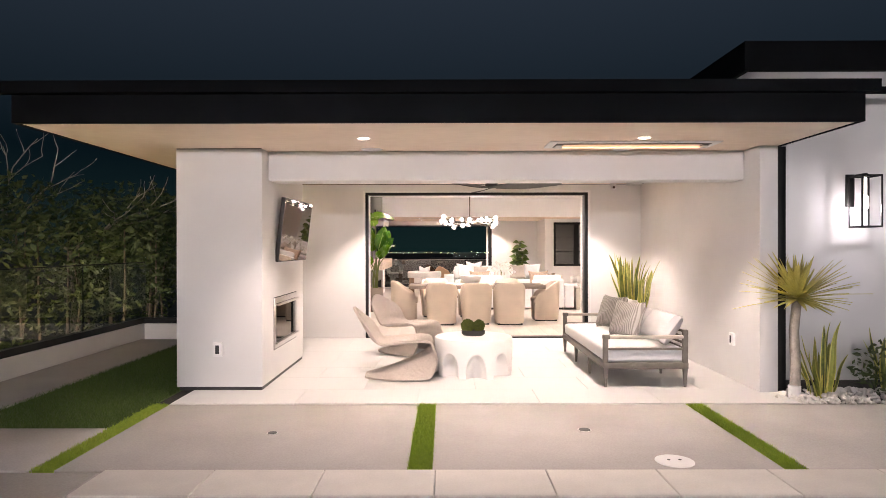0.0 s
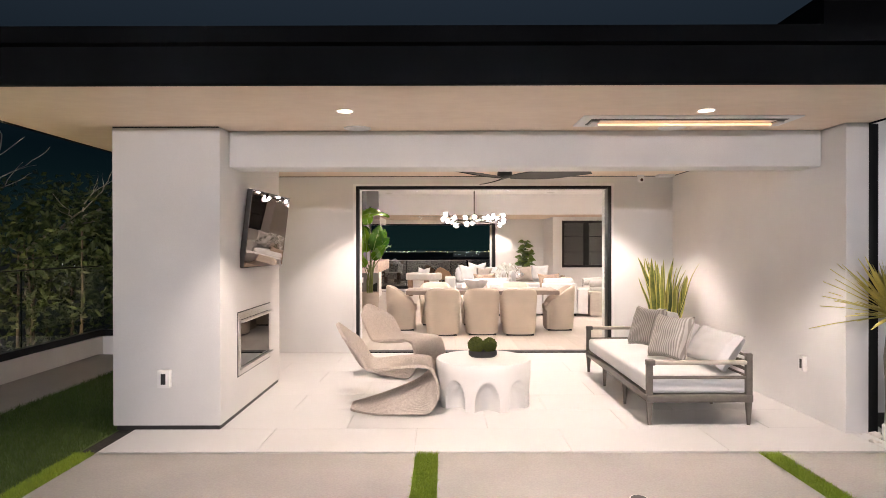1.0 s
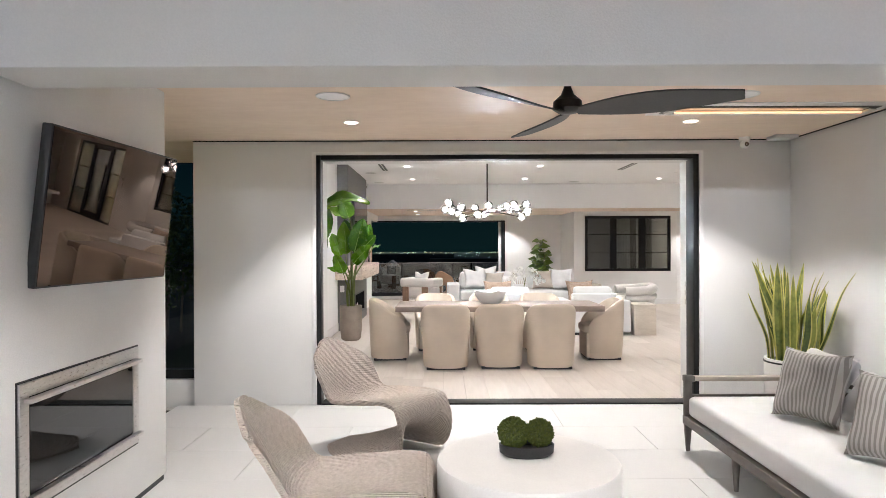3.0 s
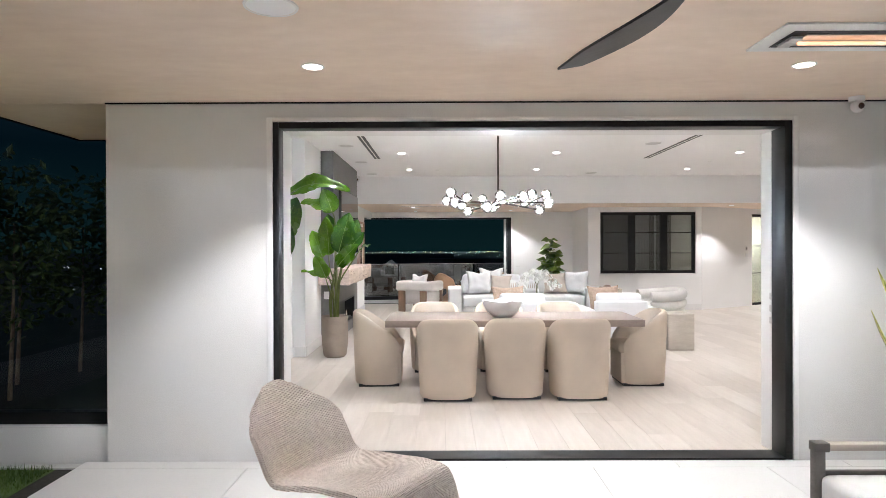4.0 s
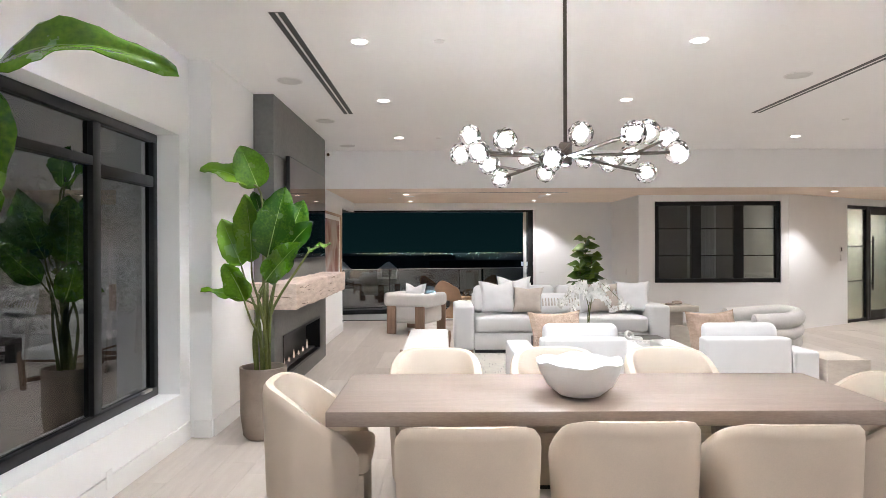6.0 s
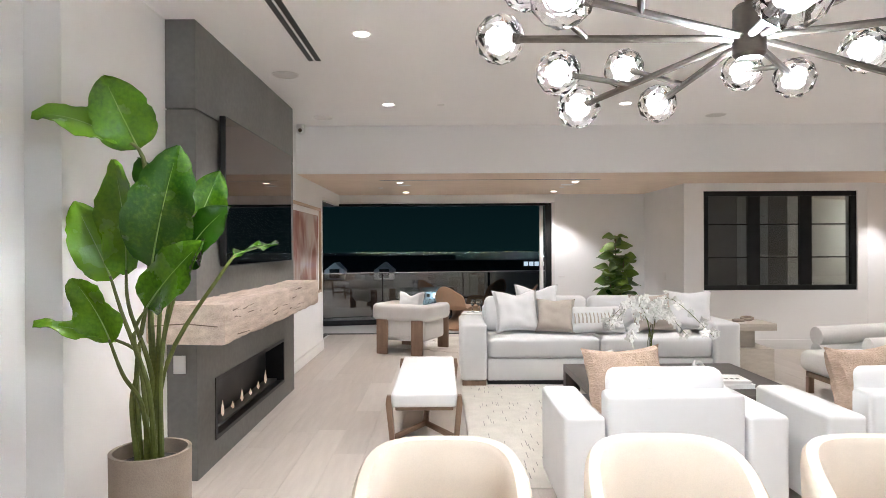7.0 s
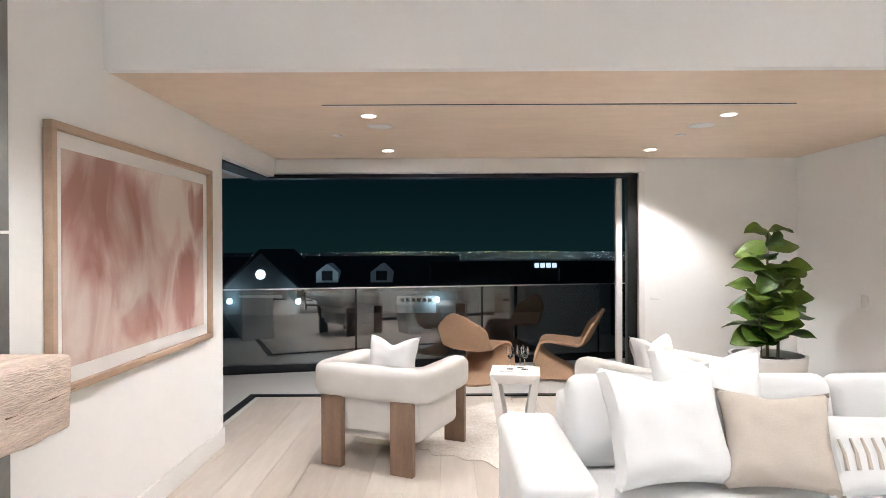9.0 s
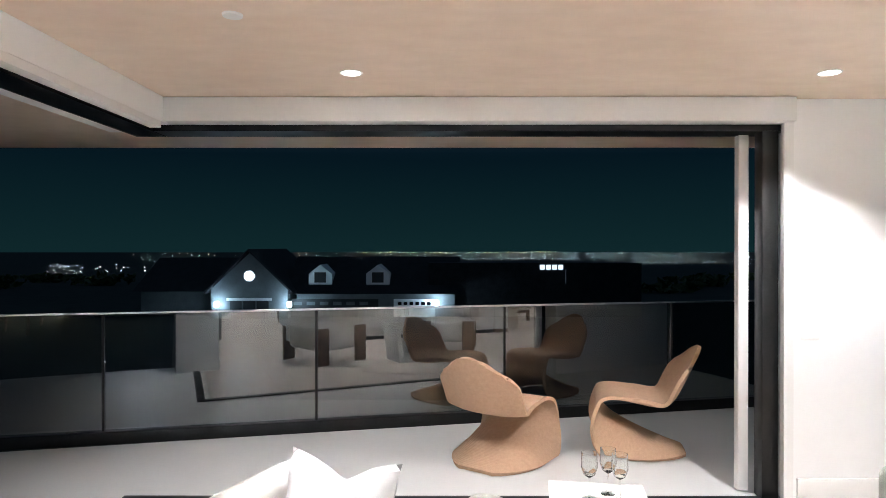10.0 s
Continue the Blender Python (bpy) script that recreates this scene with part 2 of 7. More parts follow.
def part(name, bm, material, parent, label="", smooth=True):
    ob = link_mesh(name, bm, material, smooth)
    ob.parent = parent
    if label:
        ob["label"] = label
    if material.name.endswith("glass"):
        ob.visible_shadow = False
    return ob


def solo(name, bm, material, label, category, kind="", at=None, group="", smooth=True):
    ob = link_mesh(name, bm, material, smooth)
    if at is not None:
        ob.matrix_world = at
    return tagged(ob, label, category, group, kind)


def thing(name, label, category, at=(0, 0, 0), turn=0.0, group="", kind=""):
    ob = new(name)
    ob.empty_display_size = 0.1
    ob.matrix_world = pose(*at, 0, 0, turn)
    return tagged(ob, label, category, group, kind)


def box(bm, x0, x1, y0, y1, z0, z1, bevel=0.0, seg=2):
    r = bmesh.ops.create_cube(bm, size=1.0, matrix=Matrix.Translation(((x0 + x1) / 2, (y0 + y1) / 2, (z0 + z1) / 2)) @ Matrix.Diagonal((x1 - x0, y1 - y0, z1 - z0, 1)))
    if bevel:
        edges = list({e for v in r["verts"] for e in v.link_edges})
        bmesh.ops.bevel(bm, geom=edges, offset=bevel, segments=seg, profile=0.5, affect="EDGES")
    return bm


def boxed(x0, x1, y0, y1, z0, z1, bevel=0.0, seg=2):
    return box(bmesh.new(), x0, x1, y0, y1, z0, z1, bevel, seg)


def loft(bm, rings, closed=True, caps=True):
    """A skin over rings of equally many points."""
    vs = [[bm.verts.new(p) for p in r] for r in rings]
    n = len(vs[0])
    for a, b in zip(vs, vs[1:]):
        for i in range(n if closed else n - 1):
            j = (i + 1) % n
            bm.faces.new((a[i], a[j], b[j], b[i]))
    if caps and closed:
        if caps != "end":
            bm.faces.new(list(reversed(vs[0])))
        bm.faces.new(vs[-1])
    return vs


def lathe(bm, profile, seg=32, cx=0.0, cy=0.0, caps=True, wobble=0.0):
    rings = [[(cx + r * (1 + wobble * math.sin(3 * a + 9 * z)) * math.cos(a), cy + r * (1 + wobble * math.sin(3 * a + 9 * z)) * math.sin(a), z)
              for a in (2 * math.pi * i / seg for i in range(seg))] for r, z in profile]
    loft(bm, rings, True, caps)
    return bm


def tube(bm, points, radius, seg=8, radius_end=None):
    """A round rod along points; may taper."""
    pts = [Vector(p) for p in points]
    rings = []
    for i, p in enumerate(pts):
        d = (pts[min(i + 1, len(pts) - 1)] - pts[max(i - 1, 0)]).normalized()
        side = d.cross(Vector((0, 0, 1)) if abs(d.z) < 0.95 else Vector((1, 0, 0))).normalized()
        up = side.cross(d)
        k = i / max(len(pts) - 1, 1)
        r = radius if radius_end is None else radius + (radius_end - radius) * k
        rings.append([p + r * (math.cos(a) * side + math.sin(a) * up) for a in (2 * math.pi * j / seg for j in range(seg))])
    loft(bm, rings)
    return bm


def rounded(hx, hy, r, seg=5, cx=0.0, cy=0.0):
    """Outline of a rectangle with round corners."""
    out = []
    for qx, qy, a0 in ((1, 1, 0), (-1, 1, 90), (-1, -1, 180), (1, -1, 270)):
        for i in range(seg + 1):
            a = radians(a0 + 90 * i / seg)
            out.append((cx + qx * (hx - r) + r * math.cos(a), cy + qy * (hy - r) + r * math.sin(a)))
    return out


def cushion(bm, hx, hy, hz, puff=0.35, nx=14, ny=14, m=None, pinch=0.0, crumple=0.0, seed=0, dent=0.0):
    """A stuffed cushion lying flat: two bulging faces that meet in a seam."""
    m = m or Matrix.Identity(4)
    grids = []
    for s in (1, -1):
        g = []
        for i in range(nx + 1):
            row = []
            for j in range(ny + 1):
                u, v = 2 * i / nx - 1, 2 * j / ny - 1
                k = max(0.0, (1 - u ** 4) * (1 - v ** 4)) ** puff
                ex = 1 - pinch * (1 - abs(v) ** 2) * abs(u) ** 2
                ey = 1 - pinch * (1 - abs(u) ** 2) * abs(v) ** 2
                z = s * hz * k
                if crumple:
                    z += crumple * k * noise.noise(Vector((u * 2.3 + seed, v * 2.3, s * 3.0)))
                chop = dent * math.exp(-(u / 0.38) ** 2) * max(v, 0.0) ** 2
                row.append(m @ Vector((u * hx * ex, v * hy * (ey - chop), z * (1 - chop))))
            g.append(row)
        grids.append(g)
    for s, g in zip((1, -1), grids):
        vs = [[bm.verts.new(p) for p in r] for r in g]
        for i in range(nx):
            for j in range(ny):
                q = (vs[i][j], vs[i + 1][j], vs[i + 1][j + 1], vs[i][j + 1])
                bm.faces.new(q if s > 0 else tuple(reversed(q)))
    bmesh.ops.remove_doubles(bm, verts=bm.verts, dist=0.0004)
    return bm


def block(bm, hx, hy, hz, r, puff=0.0, m=None, seg=4):
    """A soft upholstered block: rounded edges and a slightly domed top."""
    m = m or Matrix.Identity(4)
    rings = []
    for k in range(seg + 1):
        a = radians(90 * k / seg)
        rings.append((r * (1 - math.sin(a)), -hz + r * (1 - math.cos(a))))
    for k in range(seg + 1):
        a = radians(90 * k / seg)
        rings.append((r * (1 - math.cos(a)), hz - r * (1 - math.sin(a))))
    lay = []
    for inset, z in rings:
        lay.append([m @ Vector((x, y, z)) for x, y in rounded(hx - inset, hy - inset, max(r * 1.3 - inset * 0.6, 0.004), 4)])
    for f, dz in ((0.8, 0.35), (0.5, 0.8), (0.2, 1.0)):
        lay.append([m @ Vector((x, y, hz + puff * dz)) for x, y in rounded((hx - r) * f, (hy - r) * f, max(r * f, 0.003), 4)])
    loft(bm, lay)
    return bm


def sheet(bm, grid, thick):
    """A shell of a thickness over a grid of points."""
    nu, nv = len(grid), len(grid[0])
    P = [[Vector(p) for p in r] for r in grid]
    N = []
    for i in range(nu):
        row = []
        for j in range(nv):
            du = P[min(i + 1, nu - 1)][j] - P[max(i - 1, 0)][j]
            dv = P[i][min(j + 1, nv - 1)] - P[i][max(j - 1, 0)]
            row.append(du.cross(dv).normalized())
        N.append(row)
    top = [[bm.verts.new(P[i][j] + N[i][j] * thick / 2) for j in range(nv)] for i in range(nu)]
    low = [[bm.verts.new(P[i][j] - N[i][j] * thick / 2) for j in range(nv)] for i in range(nu)]
    for i in range(nu - 1):
        for j in range(nv - 1):
            bm.faces.new((top[i][j], top[i + 1][j], top[i + 1][j + 1], top[i][j + 1]))
            bm.faces.new((low[i][j], low[i][j + 1], low[i + 1][j + 1], low[i + 1][j]))
    for i in range(nu - 1):
        for j in (0, nv - 1):
            bm.faces.new((top[i][j], low[i][j], low[i + 1][j], top[i + 1][j]) if j == 0 else (top[i + 1][j], low[i + 1][j], low[i][j], top[i][j]))
    for j in range(nv - 1):
        for i in (0, nu - 1):
            bm.faces.new((top[i][j + 1], low[i][j + 1], low[i][j], top[i][j]) if i == 0 else (top[i][j], low[i][j], low[i][j + 1], top[i][j + 1]))
    return bm


def spline(points, n):
    """Points along a smooth curve through the given ones."""
    P = [Vector(p) for p in points]
    out = []
    for i in range(n + 1):
        t = i / n * (len(P) - 1)
        k = min(int(t), len(P) - 2)
        f = t - k
        a, b, c, d = P[max(k - 1, 0)], P[k], P[k + 1], P[min(k + 2, len(P) - 1)]
        out.append(0.5 * (2 * b + (c - a) * f + (2 * a - 5 * b + 4 * c - d) * f * f + (3 * b - a - 3 * c + d) * f ** 3))
    return out


def slab(name, x0, x1, y0, y1, z0, z1, material, label="", category="", bevel=0.0, kind="structure"):
    return solo(name, boxed(x0, x1, y0, y1, z0, z1, bevel), material, label, category, kind)


def wall_with_hole(bm, x0, x1, y0, y1, z0, z1, h0, h1, hz0, hz1, along="x"):
    """Four butted boxes round one opening, along x or y."""
    if along == "x":
        box(bm, x0, h0, y0, y1, z0, z1)
        box(bm, h1, x1, y0, y1, z0, z1)
        box(bm, h0, h1, y0, y1, hz1, z1)
        if hz0 > z0:
            box(bm, h0, h1, y0, y1, z0, hz0)
    else:
        box(bm, x0, x1, y0, h0, z0, z1)
        box(bm, x0, x1, h1, y1, z0, z1)
        box(bm, x0, x1, h0, h1, hz1, z1)
        if hz0 > z0:
            box(bm, x0, x1, h0, h1, z0, hz0)
    return bm
# ---- large structure: terrace ----
def drop(x, y):
    """Height of the ground: level round the house, falling away beyond it to a far plain."""
    d = max(y - 26.0, -x - 12.0, x - 16.0, -y - 30.0, 0.0)
    k = min(d / 22.0, 1.0)
    z = -0.35 - 3.2 * k * k * (3 - 2 * k)
    k = min(max(d - 70.0, 0.0) / 500.0, 1.0)
    return z - 38.0 * k * k * (3 - 2 * k)


bm = bmesh.new()
steps = [-4900, -2500, -1200, -600, -300, -150, -80, -50, -40, -30, -22, -16, -12, -8, -5.2, 8, 12, 16, 20, 26, 34, 44, 56, 70, 100, 160, 300, 600, 1200, 2500, 4900]
ys = [-4900, -2000, -800, -300, -120, -60, -30, -10, -8, 26.5, 28, 32, 36, 40, 44, 48, 54, 60, 70, 80, 100, 130, 180, 260, 380, 600, 1200, 2500, 4900]
vs = [[bm.verts.new((x, y, drop(x, y))) for y in ys] for x in steps]
for i in range(len(steps) - 1):
    for j in range(len(ys) - 1):
        bm.faces.new((vs[i][j], vs[i + 1][j], vs[i + 1][j + 1], vs[i][j + 1]))
solo("ground", bm, EARTH, "dark night hillside falling away to a far plain", "ground", "structure")

slab("terrace_base", -5.2, 12.5, -6.0, 10.3, -0.34, -0.115, GROUT)
# pool
bm = bmesh.new()
box(bm, -1.72, 6.0, -5.4, 3.8, -0.113, -0.108)
solo("pool_floor", bm, POOL, "pale blue pool plaster under the water", "pool", "structure")
slab("water", -1.72, 6.0, -5.4, 3.8, -0.10, -0.055, WATER, "still turquoise pool water lit from within", "water")
slab("deck_side", -5.0, -2.25, -6.0, 4.2, -0.113, -0.008, CONCRETE, "grey concrete deck beside the pool", "deck", 0.004)
# concrete slabs with grass joints between them
for x0, x1, y0, y1 in ((-2.58, -0.165, 4.225, 6.0), (0.005, 2.42, 4.225, 6.0), (2.585, 8.5, 4.225, 6.0), (-4.2, -2.75, 4.225, 5.22), (-4.96, -4.13, 4.225, 10.3)):
    slab("deck_slab", x0, x1, y0, y1, -0.113, -0.003, CONCRETE, "large grey poured concrete deck slab", "deck", 0.006)
slab("lawn_base", -4.125, -2.62, 5.225, 10.3, -0.113, -0.03, SOIL)

# terrace roof and ceiling
slab("ceiling_terrace", -3.50, 3.57, 5.25, 10.378, PATIO_Z, PATIO_Z + 0.06, TAN_PLASTER, "smooth tan plaster soffit over the terrace", "ceiling")
slab("ceiling_side_eave", -3.50, -2.434, 10.382, 11.9, PATIO_Z, PATIO_Z + 0.06, TAN_PLASTER, "smooth tan plaster eave beside the house wall", "ceiling")
slab("ceiling_room", -2.6, 12.0, 10.692, 22.64, ROOM_Z, ROOM_Z + 0.1, CEILING, "smooth white painted ceiling", "ceiling")
roof = thing("terrace_roof", "flat terrace roof edged by a deep black metal fascia", "roof", kind="structure")
for dims in ((-3.54, 3.61, 5.20, 5.248, PATIO_Z - 0.005, 2.86), (-3.54, -3.502, 5.25, 11.94, PATIO_Z - 0.005, 2.86), (-3.50, -2.436, 11.902, 11.94, PATIO_Z - 0.005, 2.86), (3.572, 3.61, 5.25, 7.28, PATIO_Z - 0.005, 2.86)):
    part("fascia_board", boxed(*dims), FASCIA, roof)
part("roof_edge", boxed(-3.62, 3.69, 5.12, 5.198, 2.80, 2.90), FASCIA, roof)
part("roof_deck", boxed(-3.50, 3.57, 5.25, 10.37, 2.80, 2.88), FASCIA, roof)
part("roof_deck", boxed(-3.50, -2.436, 10.372, 11.90, 2.80, 2.88), FASCIA, roof)
# black strips draw the line of shade between walls and ceiling
slab("trim_shadow_gap", -2.43, 3.368, 10.366, 10.378, PATIO_Z - 0.010, PATIO_Z - 0.001, BLACK, "thin black strip drawn for the shade under the ceiling", "trim")
slab("trim_shadow_gap_side", 3.358, 3.369, 7.13, 10.364, PATIO_Z - 0.010, PATIO_Z - 0.001, BLACK, "thin black strip drawn for the shade under the ceiling", "trim")
slab("trim_shadow_gap_pier", -2.75, -1.85, 6.582, 6.589, PATIO_Z - 0.010, PATIO_Z - 0.001, BLACK, "thin black strip drawn for the shade under the ceiling", "trim")
bm = bmesh.new()
box(bm, 3.34, 14.0, 6.72, 6.78, 3.42, 3.74)
box(bm, 3.34, 3.40, 6.785, 20.0, 3.42, 3.74)
box(bm, 3.405, 14.0, 6.785, 20.0, 3.70, 3.76)
solo("upper_roof", bm, FASCIA, "higher flat roof edge with black fascia", "roof", "structure")
slab("ceiling_upper_eave", 3.405, 14.0, 6.785, 7.3, 3.42, 3.46, TRIM)
bm = bmesh.new()
box(bm, 5.2, 5.3, 6.79, 6.85, 3.0, 3.42)
box(bm, 3.62, 14.0, 6.70, 6.75, 3.17, 3.24)
solo("eave_rail", bm, FASCIA, "black metal rail under the upper roof edge", "fascia", "structure")

pier = thing("pier", "white stucco fireplace pier at the terrace edge", "pier", kind="structure")
part("wall_body", boxed(-2.76, -1.845, 6.59, 8.47, 0.035, PATIO_Z - 0.001, 0.008), STUCCO, pier)
# dark block fills the gap under the pier, its shade put into the colour
part("base_joint", boxed(-2.73, -1.855, 6.60, 8.45, -0.003, 0.034), DARK, pier)
slab("beam_terrace", -1.84, 3.366, 6.79, 7.12, 2.245, PATIO_Z - 0.001, STUCCO, "white stucco dropped beam", "beam", 0.02)
slab("wall_terrace_right", 3.37, 3.56, 6.47, 10.376, 0.0, PATIO_Z - 0.001, STUCCO, "white stucco terrace side wall", "wall", 0.006)
slab("wall_garden", 3.62, 12.0, 7.3, 7.6, -0.1, 3.42, STUCCO, "white stucco house wall lit by a lantern", "wall")
slab("downpipe", 3.565, 3.66, 6.50, 6.60, -0.1, PATIO_Z - 0.005, BLACK, "black square downpipe at the wall end", "pipe", 0.006)
bm = bmesh.new()
wall_with_hole(bm, -2.43, 11.5, 10.38, 10.69, -0.1, 3.14, -1.235, 2.485, -0.1, 2.43)
solo("wall_south", bm, STUCCO, "white stucco wall with a wide opening", "wall", "structure")

# sliding door frame, door stacked open at one side
frame_1 = thing("door_1", "black metal sliding door frame standing wide open", "sliding door", kind="structure")
part("jamb", boxed(-1.233, -1.19, 10.372, 10.50, 0.0, 2.428, 0.004), BLACK, frame_1)
part("lining", boxed(2.43, 2.484, 10.562, 10.71, 0.0, 2.428), TRIM, frame_1, "white painted lining")
part("jamb", boxed(2.43, 2.483, 10.372, 10.56, 0.0, 2.428, 0.004), BLACK, frame_1)
part("head", boxed(-1.19, 2.43, 10.372, 10.50, 2.385, 2.428, 0.004), BLACK, frame_1)
part("track", boxed(-1.19, 2.43, 10.372, 10.55, -0.006, 0.014), BLACK, frame_1)
part("lining", boxed(-1.232, -1.19, 10.502, 10.71, 0.0, 2.428), TRIM, frame_1, "white painted lining")
part("lining", boxed(-1.19, 2.43, 10.502, 10.71, 2.385, 2.428), TRIM, frame_1, "white painted lining")
for i in range(3):
    part("pull", boxed(2.424, 2.43, 10.55, 10.58, 0.95 + i * 0.09, 1.0 + i * 0.09), STEEL, frame_1)

part("casing", boxed(-1.275, -1.2345, 10.366, 10.379, 0.0, 2.46, 0.002), TRIM, frame_1, "white reveal bead")
part("casing", boxed(2.4855, 2.525, 10.366, 10.379, 0.0, 2.46, 0.002), TRIM, frame_1, "white reveal bead")
part("casing", boxed(-1.234, 2.485, 10.366, 10.379, 2.431, 2.46, 0.002), TRIM, frame_1, "white reveal bead")

# ---- large structure: room ----
bm = bmesh.new()
wall_with_hole(bm, -2.43, -2.13, 10.692, 14.60, -0.1, 3.05, 11.5, 14.42, 0.39, 2.41, "y")
solo("wall_dining", bm, PLASTER, "white plastered dining room wall with a deep window recess", "wall", "structure")
slab("wall_west", -2.45, -1.95, 14.602, 21.05, -0.1, 3.05, PLASTER, "smooth white plastered wall", "wall")
slab("wall_west_header", -2.45, -1.95, 21.052, 22.64, 2.31, 3.05, PLASTER, "white plastered lintel over the corner opening", "wall")
slab("wall_north_header", -2.45, 1.85, 22.642, 22.92, 2.31, 3.05, PLASTER, "white plastered lintel over the view opening", "wall")
slab("wall_north", 1.852, 3.70, 22.642, 22.92, -0.1, 3.05, PLASTER, "smooth white plastered wall", "wall")
slab("wall_alcove", 3.45, 3.70, 20.82, 22.64, -0.1, 3.05, PLASTER, "smooth white plastered alcove wall", "wall")
bm = bmesh.new()
wall_with_hole(bm, 3.702, 6.16, 20.82, 21.1, -0.1, 3.05, 3.74, 6.02, 0.87, 2.345)
solo("wall_window", bm, PLASTER, "white plastered wall with a dark window", "wall", "structure")
ANG = math.degrees(math.atan2(2.75, 4.75))
bm = bmesh.new()
wall_with_hole(bm, 0.0, 7.4, 0.0, 0.25, -0.1, 3.05, 1.95, 5.0, -0.1, 2.34)
solo("wall_entrance", bm, PLASTER, "white plastered wall with a glazed entrance", "wall", "structure", pose(6.165, 20.82, 0, 0, 0, ANG))
slab("wall_east", 11.5, 11.8, 10.692, 25.5, -0.1, 3.05, PLASTER, "plain white wall", "wall")
slab("bulkhead", -1.948, 11.5, 19.36, 19.42, SOFFIT_Z, ROOM_Z, CEILING, "white bulkhead between two ceiling heights", "wall")
bm = bmesh.new()
box(bm, -1.948, 3.448, 19.422, 22.638, SOFFIT_Z, SOFFIT_Z + 0.05)
box(bm, 3.449, 11.5, 19.422, 20.818, SOFFIT_Z, SOFFIT_Z + 0.05)
solo("ceiling_low", bm, TAN_PLASTER, "lower tan plaster ceiling near the view", "ceiling", "structure")
bm = bmesh.new()
box(bm, 6.2, 11.5, 20.82, 25.5, 2.47, 2.52)
solo("ceiling_entrance", bm, TAN_PLASTER, "lower tan ceiling by the entrance", "ceiling", "structure")

# track heads and floor tracks of the corner opening
frame_2 = thing("door_2", "corner sliding door opening with black tracks, pushed open", "sliding door", kind="structure")
part("head", boxed(-2.05, 1.85, 22.66, 22.86, 2.27, 2.308), BLACK, frame_2)
part("head", boxed(-2.25, -2.06, 21.06, 22.86, 2.27, 2.308), BLACK, frame_2)
part("head_trim", boxed(-1.94, 1.85, 22.55, 22.638, 2.31, 2.455, 0.004), TRIM, frame_2)
part("head_trim", boxed(-2.02, -1.952, 21.06, 22.55, 2.27, 2.309), TRIM, frame_2)
part("jamb", boxed(1.70, 1.80, 22.66, 22.76, 0.0, 2.27, 0.004), BLACK, frame_2)
part("stile", boxed(1.62, 1.685, 22.80, 22.86, 0.0, 2.27, 0.004), TRIM, frame_2)
part("track", boxed(-2.25, 1.80, 22.62, 22.70, -0.004, 0.006), BLACK, frame_2)
part("track", boxed(-2.25, -2.17, 21.06, 22.618, -0.004, 0.006), BLACK, frame_2)
part("casing", boxed(1.802, 1.86, 22.60, 22.641, 0.0, 2.40), TRIM, frame_2)

# baseboards
for nm, dims in (("baseboard", (-1.95, -1.934, 18.40, 21.05)), ("baseboard", (-1.95, -1.934, 14.62, 15.715)), ("baseboard", (-2.13, -2.112, 10.70, 14.58)), ("baseboard", (3.75, 6.16, 20.802, 20.82)), ("baseboard", (1.90, 3.43, 22.624, 22.64)), ("baseboard", (3.434, 3.45, 20.83, 22.62)), ("baseboard", (-2.09, -1.952, 14.586, 14.602))):
    slab(nm, *dims, 0.0, 0.14, TRIM, "white painted baseboard", "baseboard", 0.003)

# balcony
bm = bmesh.new()
rim = [(-4.6, 20.6), (-2.46, 20.6), (-2.46, 21.05), (-2.0, 21.05), (-2.0, 22.6), (3.6, 22.6), (3.6, 25.2), (2.65, 24.94), (-3.65, 23.57), (-4.6, 23.36)]
top = [bm.verts.new((x, y, -0.012)) for x, y in rim]
low = [bm.verts.new((x, y, -0.3)) for x, y in rim]
bm.faces.new(top)
bm.faces.new(list(reversed(low)))
for i in range(len(rim)):
    j = (i + 1) % len(rim)
    bm.faces.new((low[i], low[j], top[j], top[i]))
bmesh.ops.recalc_face_normals(bm, faces=bm.faces)
solo("balcony_floor", bm, TILE, "white tiled balcony floor", "balcony", "structure", smooth=False)
slab("ceiling_balcony", -4.6, 3.6, 22.922, 24.75, 2.50, 2.6, TAN_PLASTER, "tan plaster balcony soffit", "ceiling")
slab("ceiling_balcony_side", -4.6, -2.452, 20.6, 22.92, 2.50, 2.6, TAN_PLASTER, "tan plaster balcony soffit", "ceiling")
slab("wall_balcony_end", 3.6, 3.8, 22.92, 25.3, -0.3, 2.6, FASCIA, "dark balcony end wall", "wall")
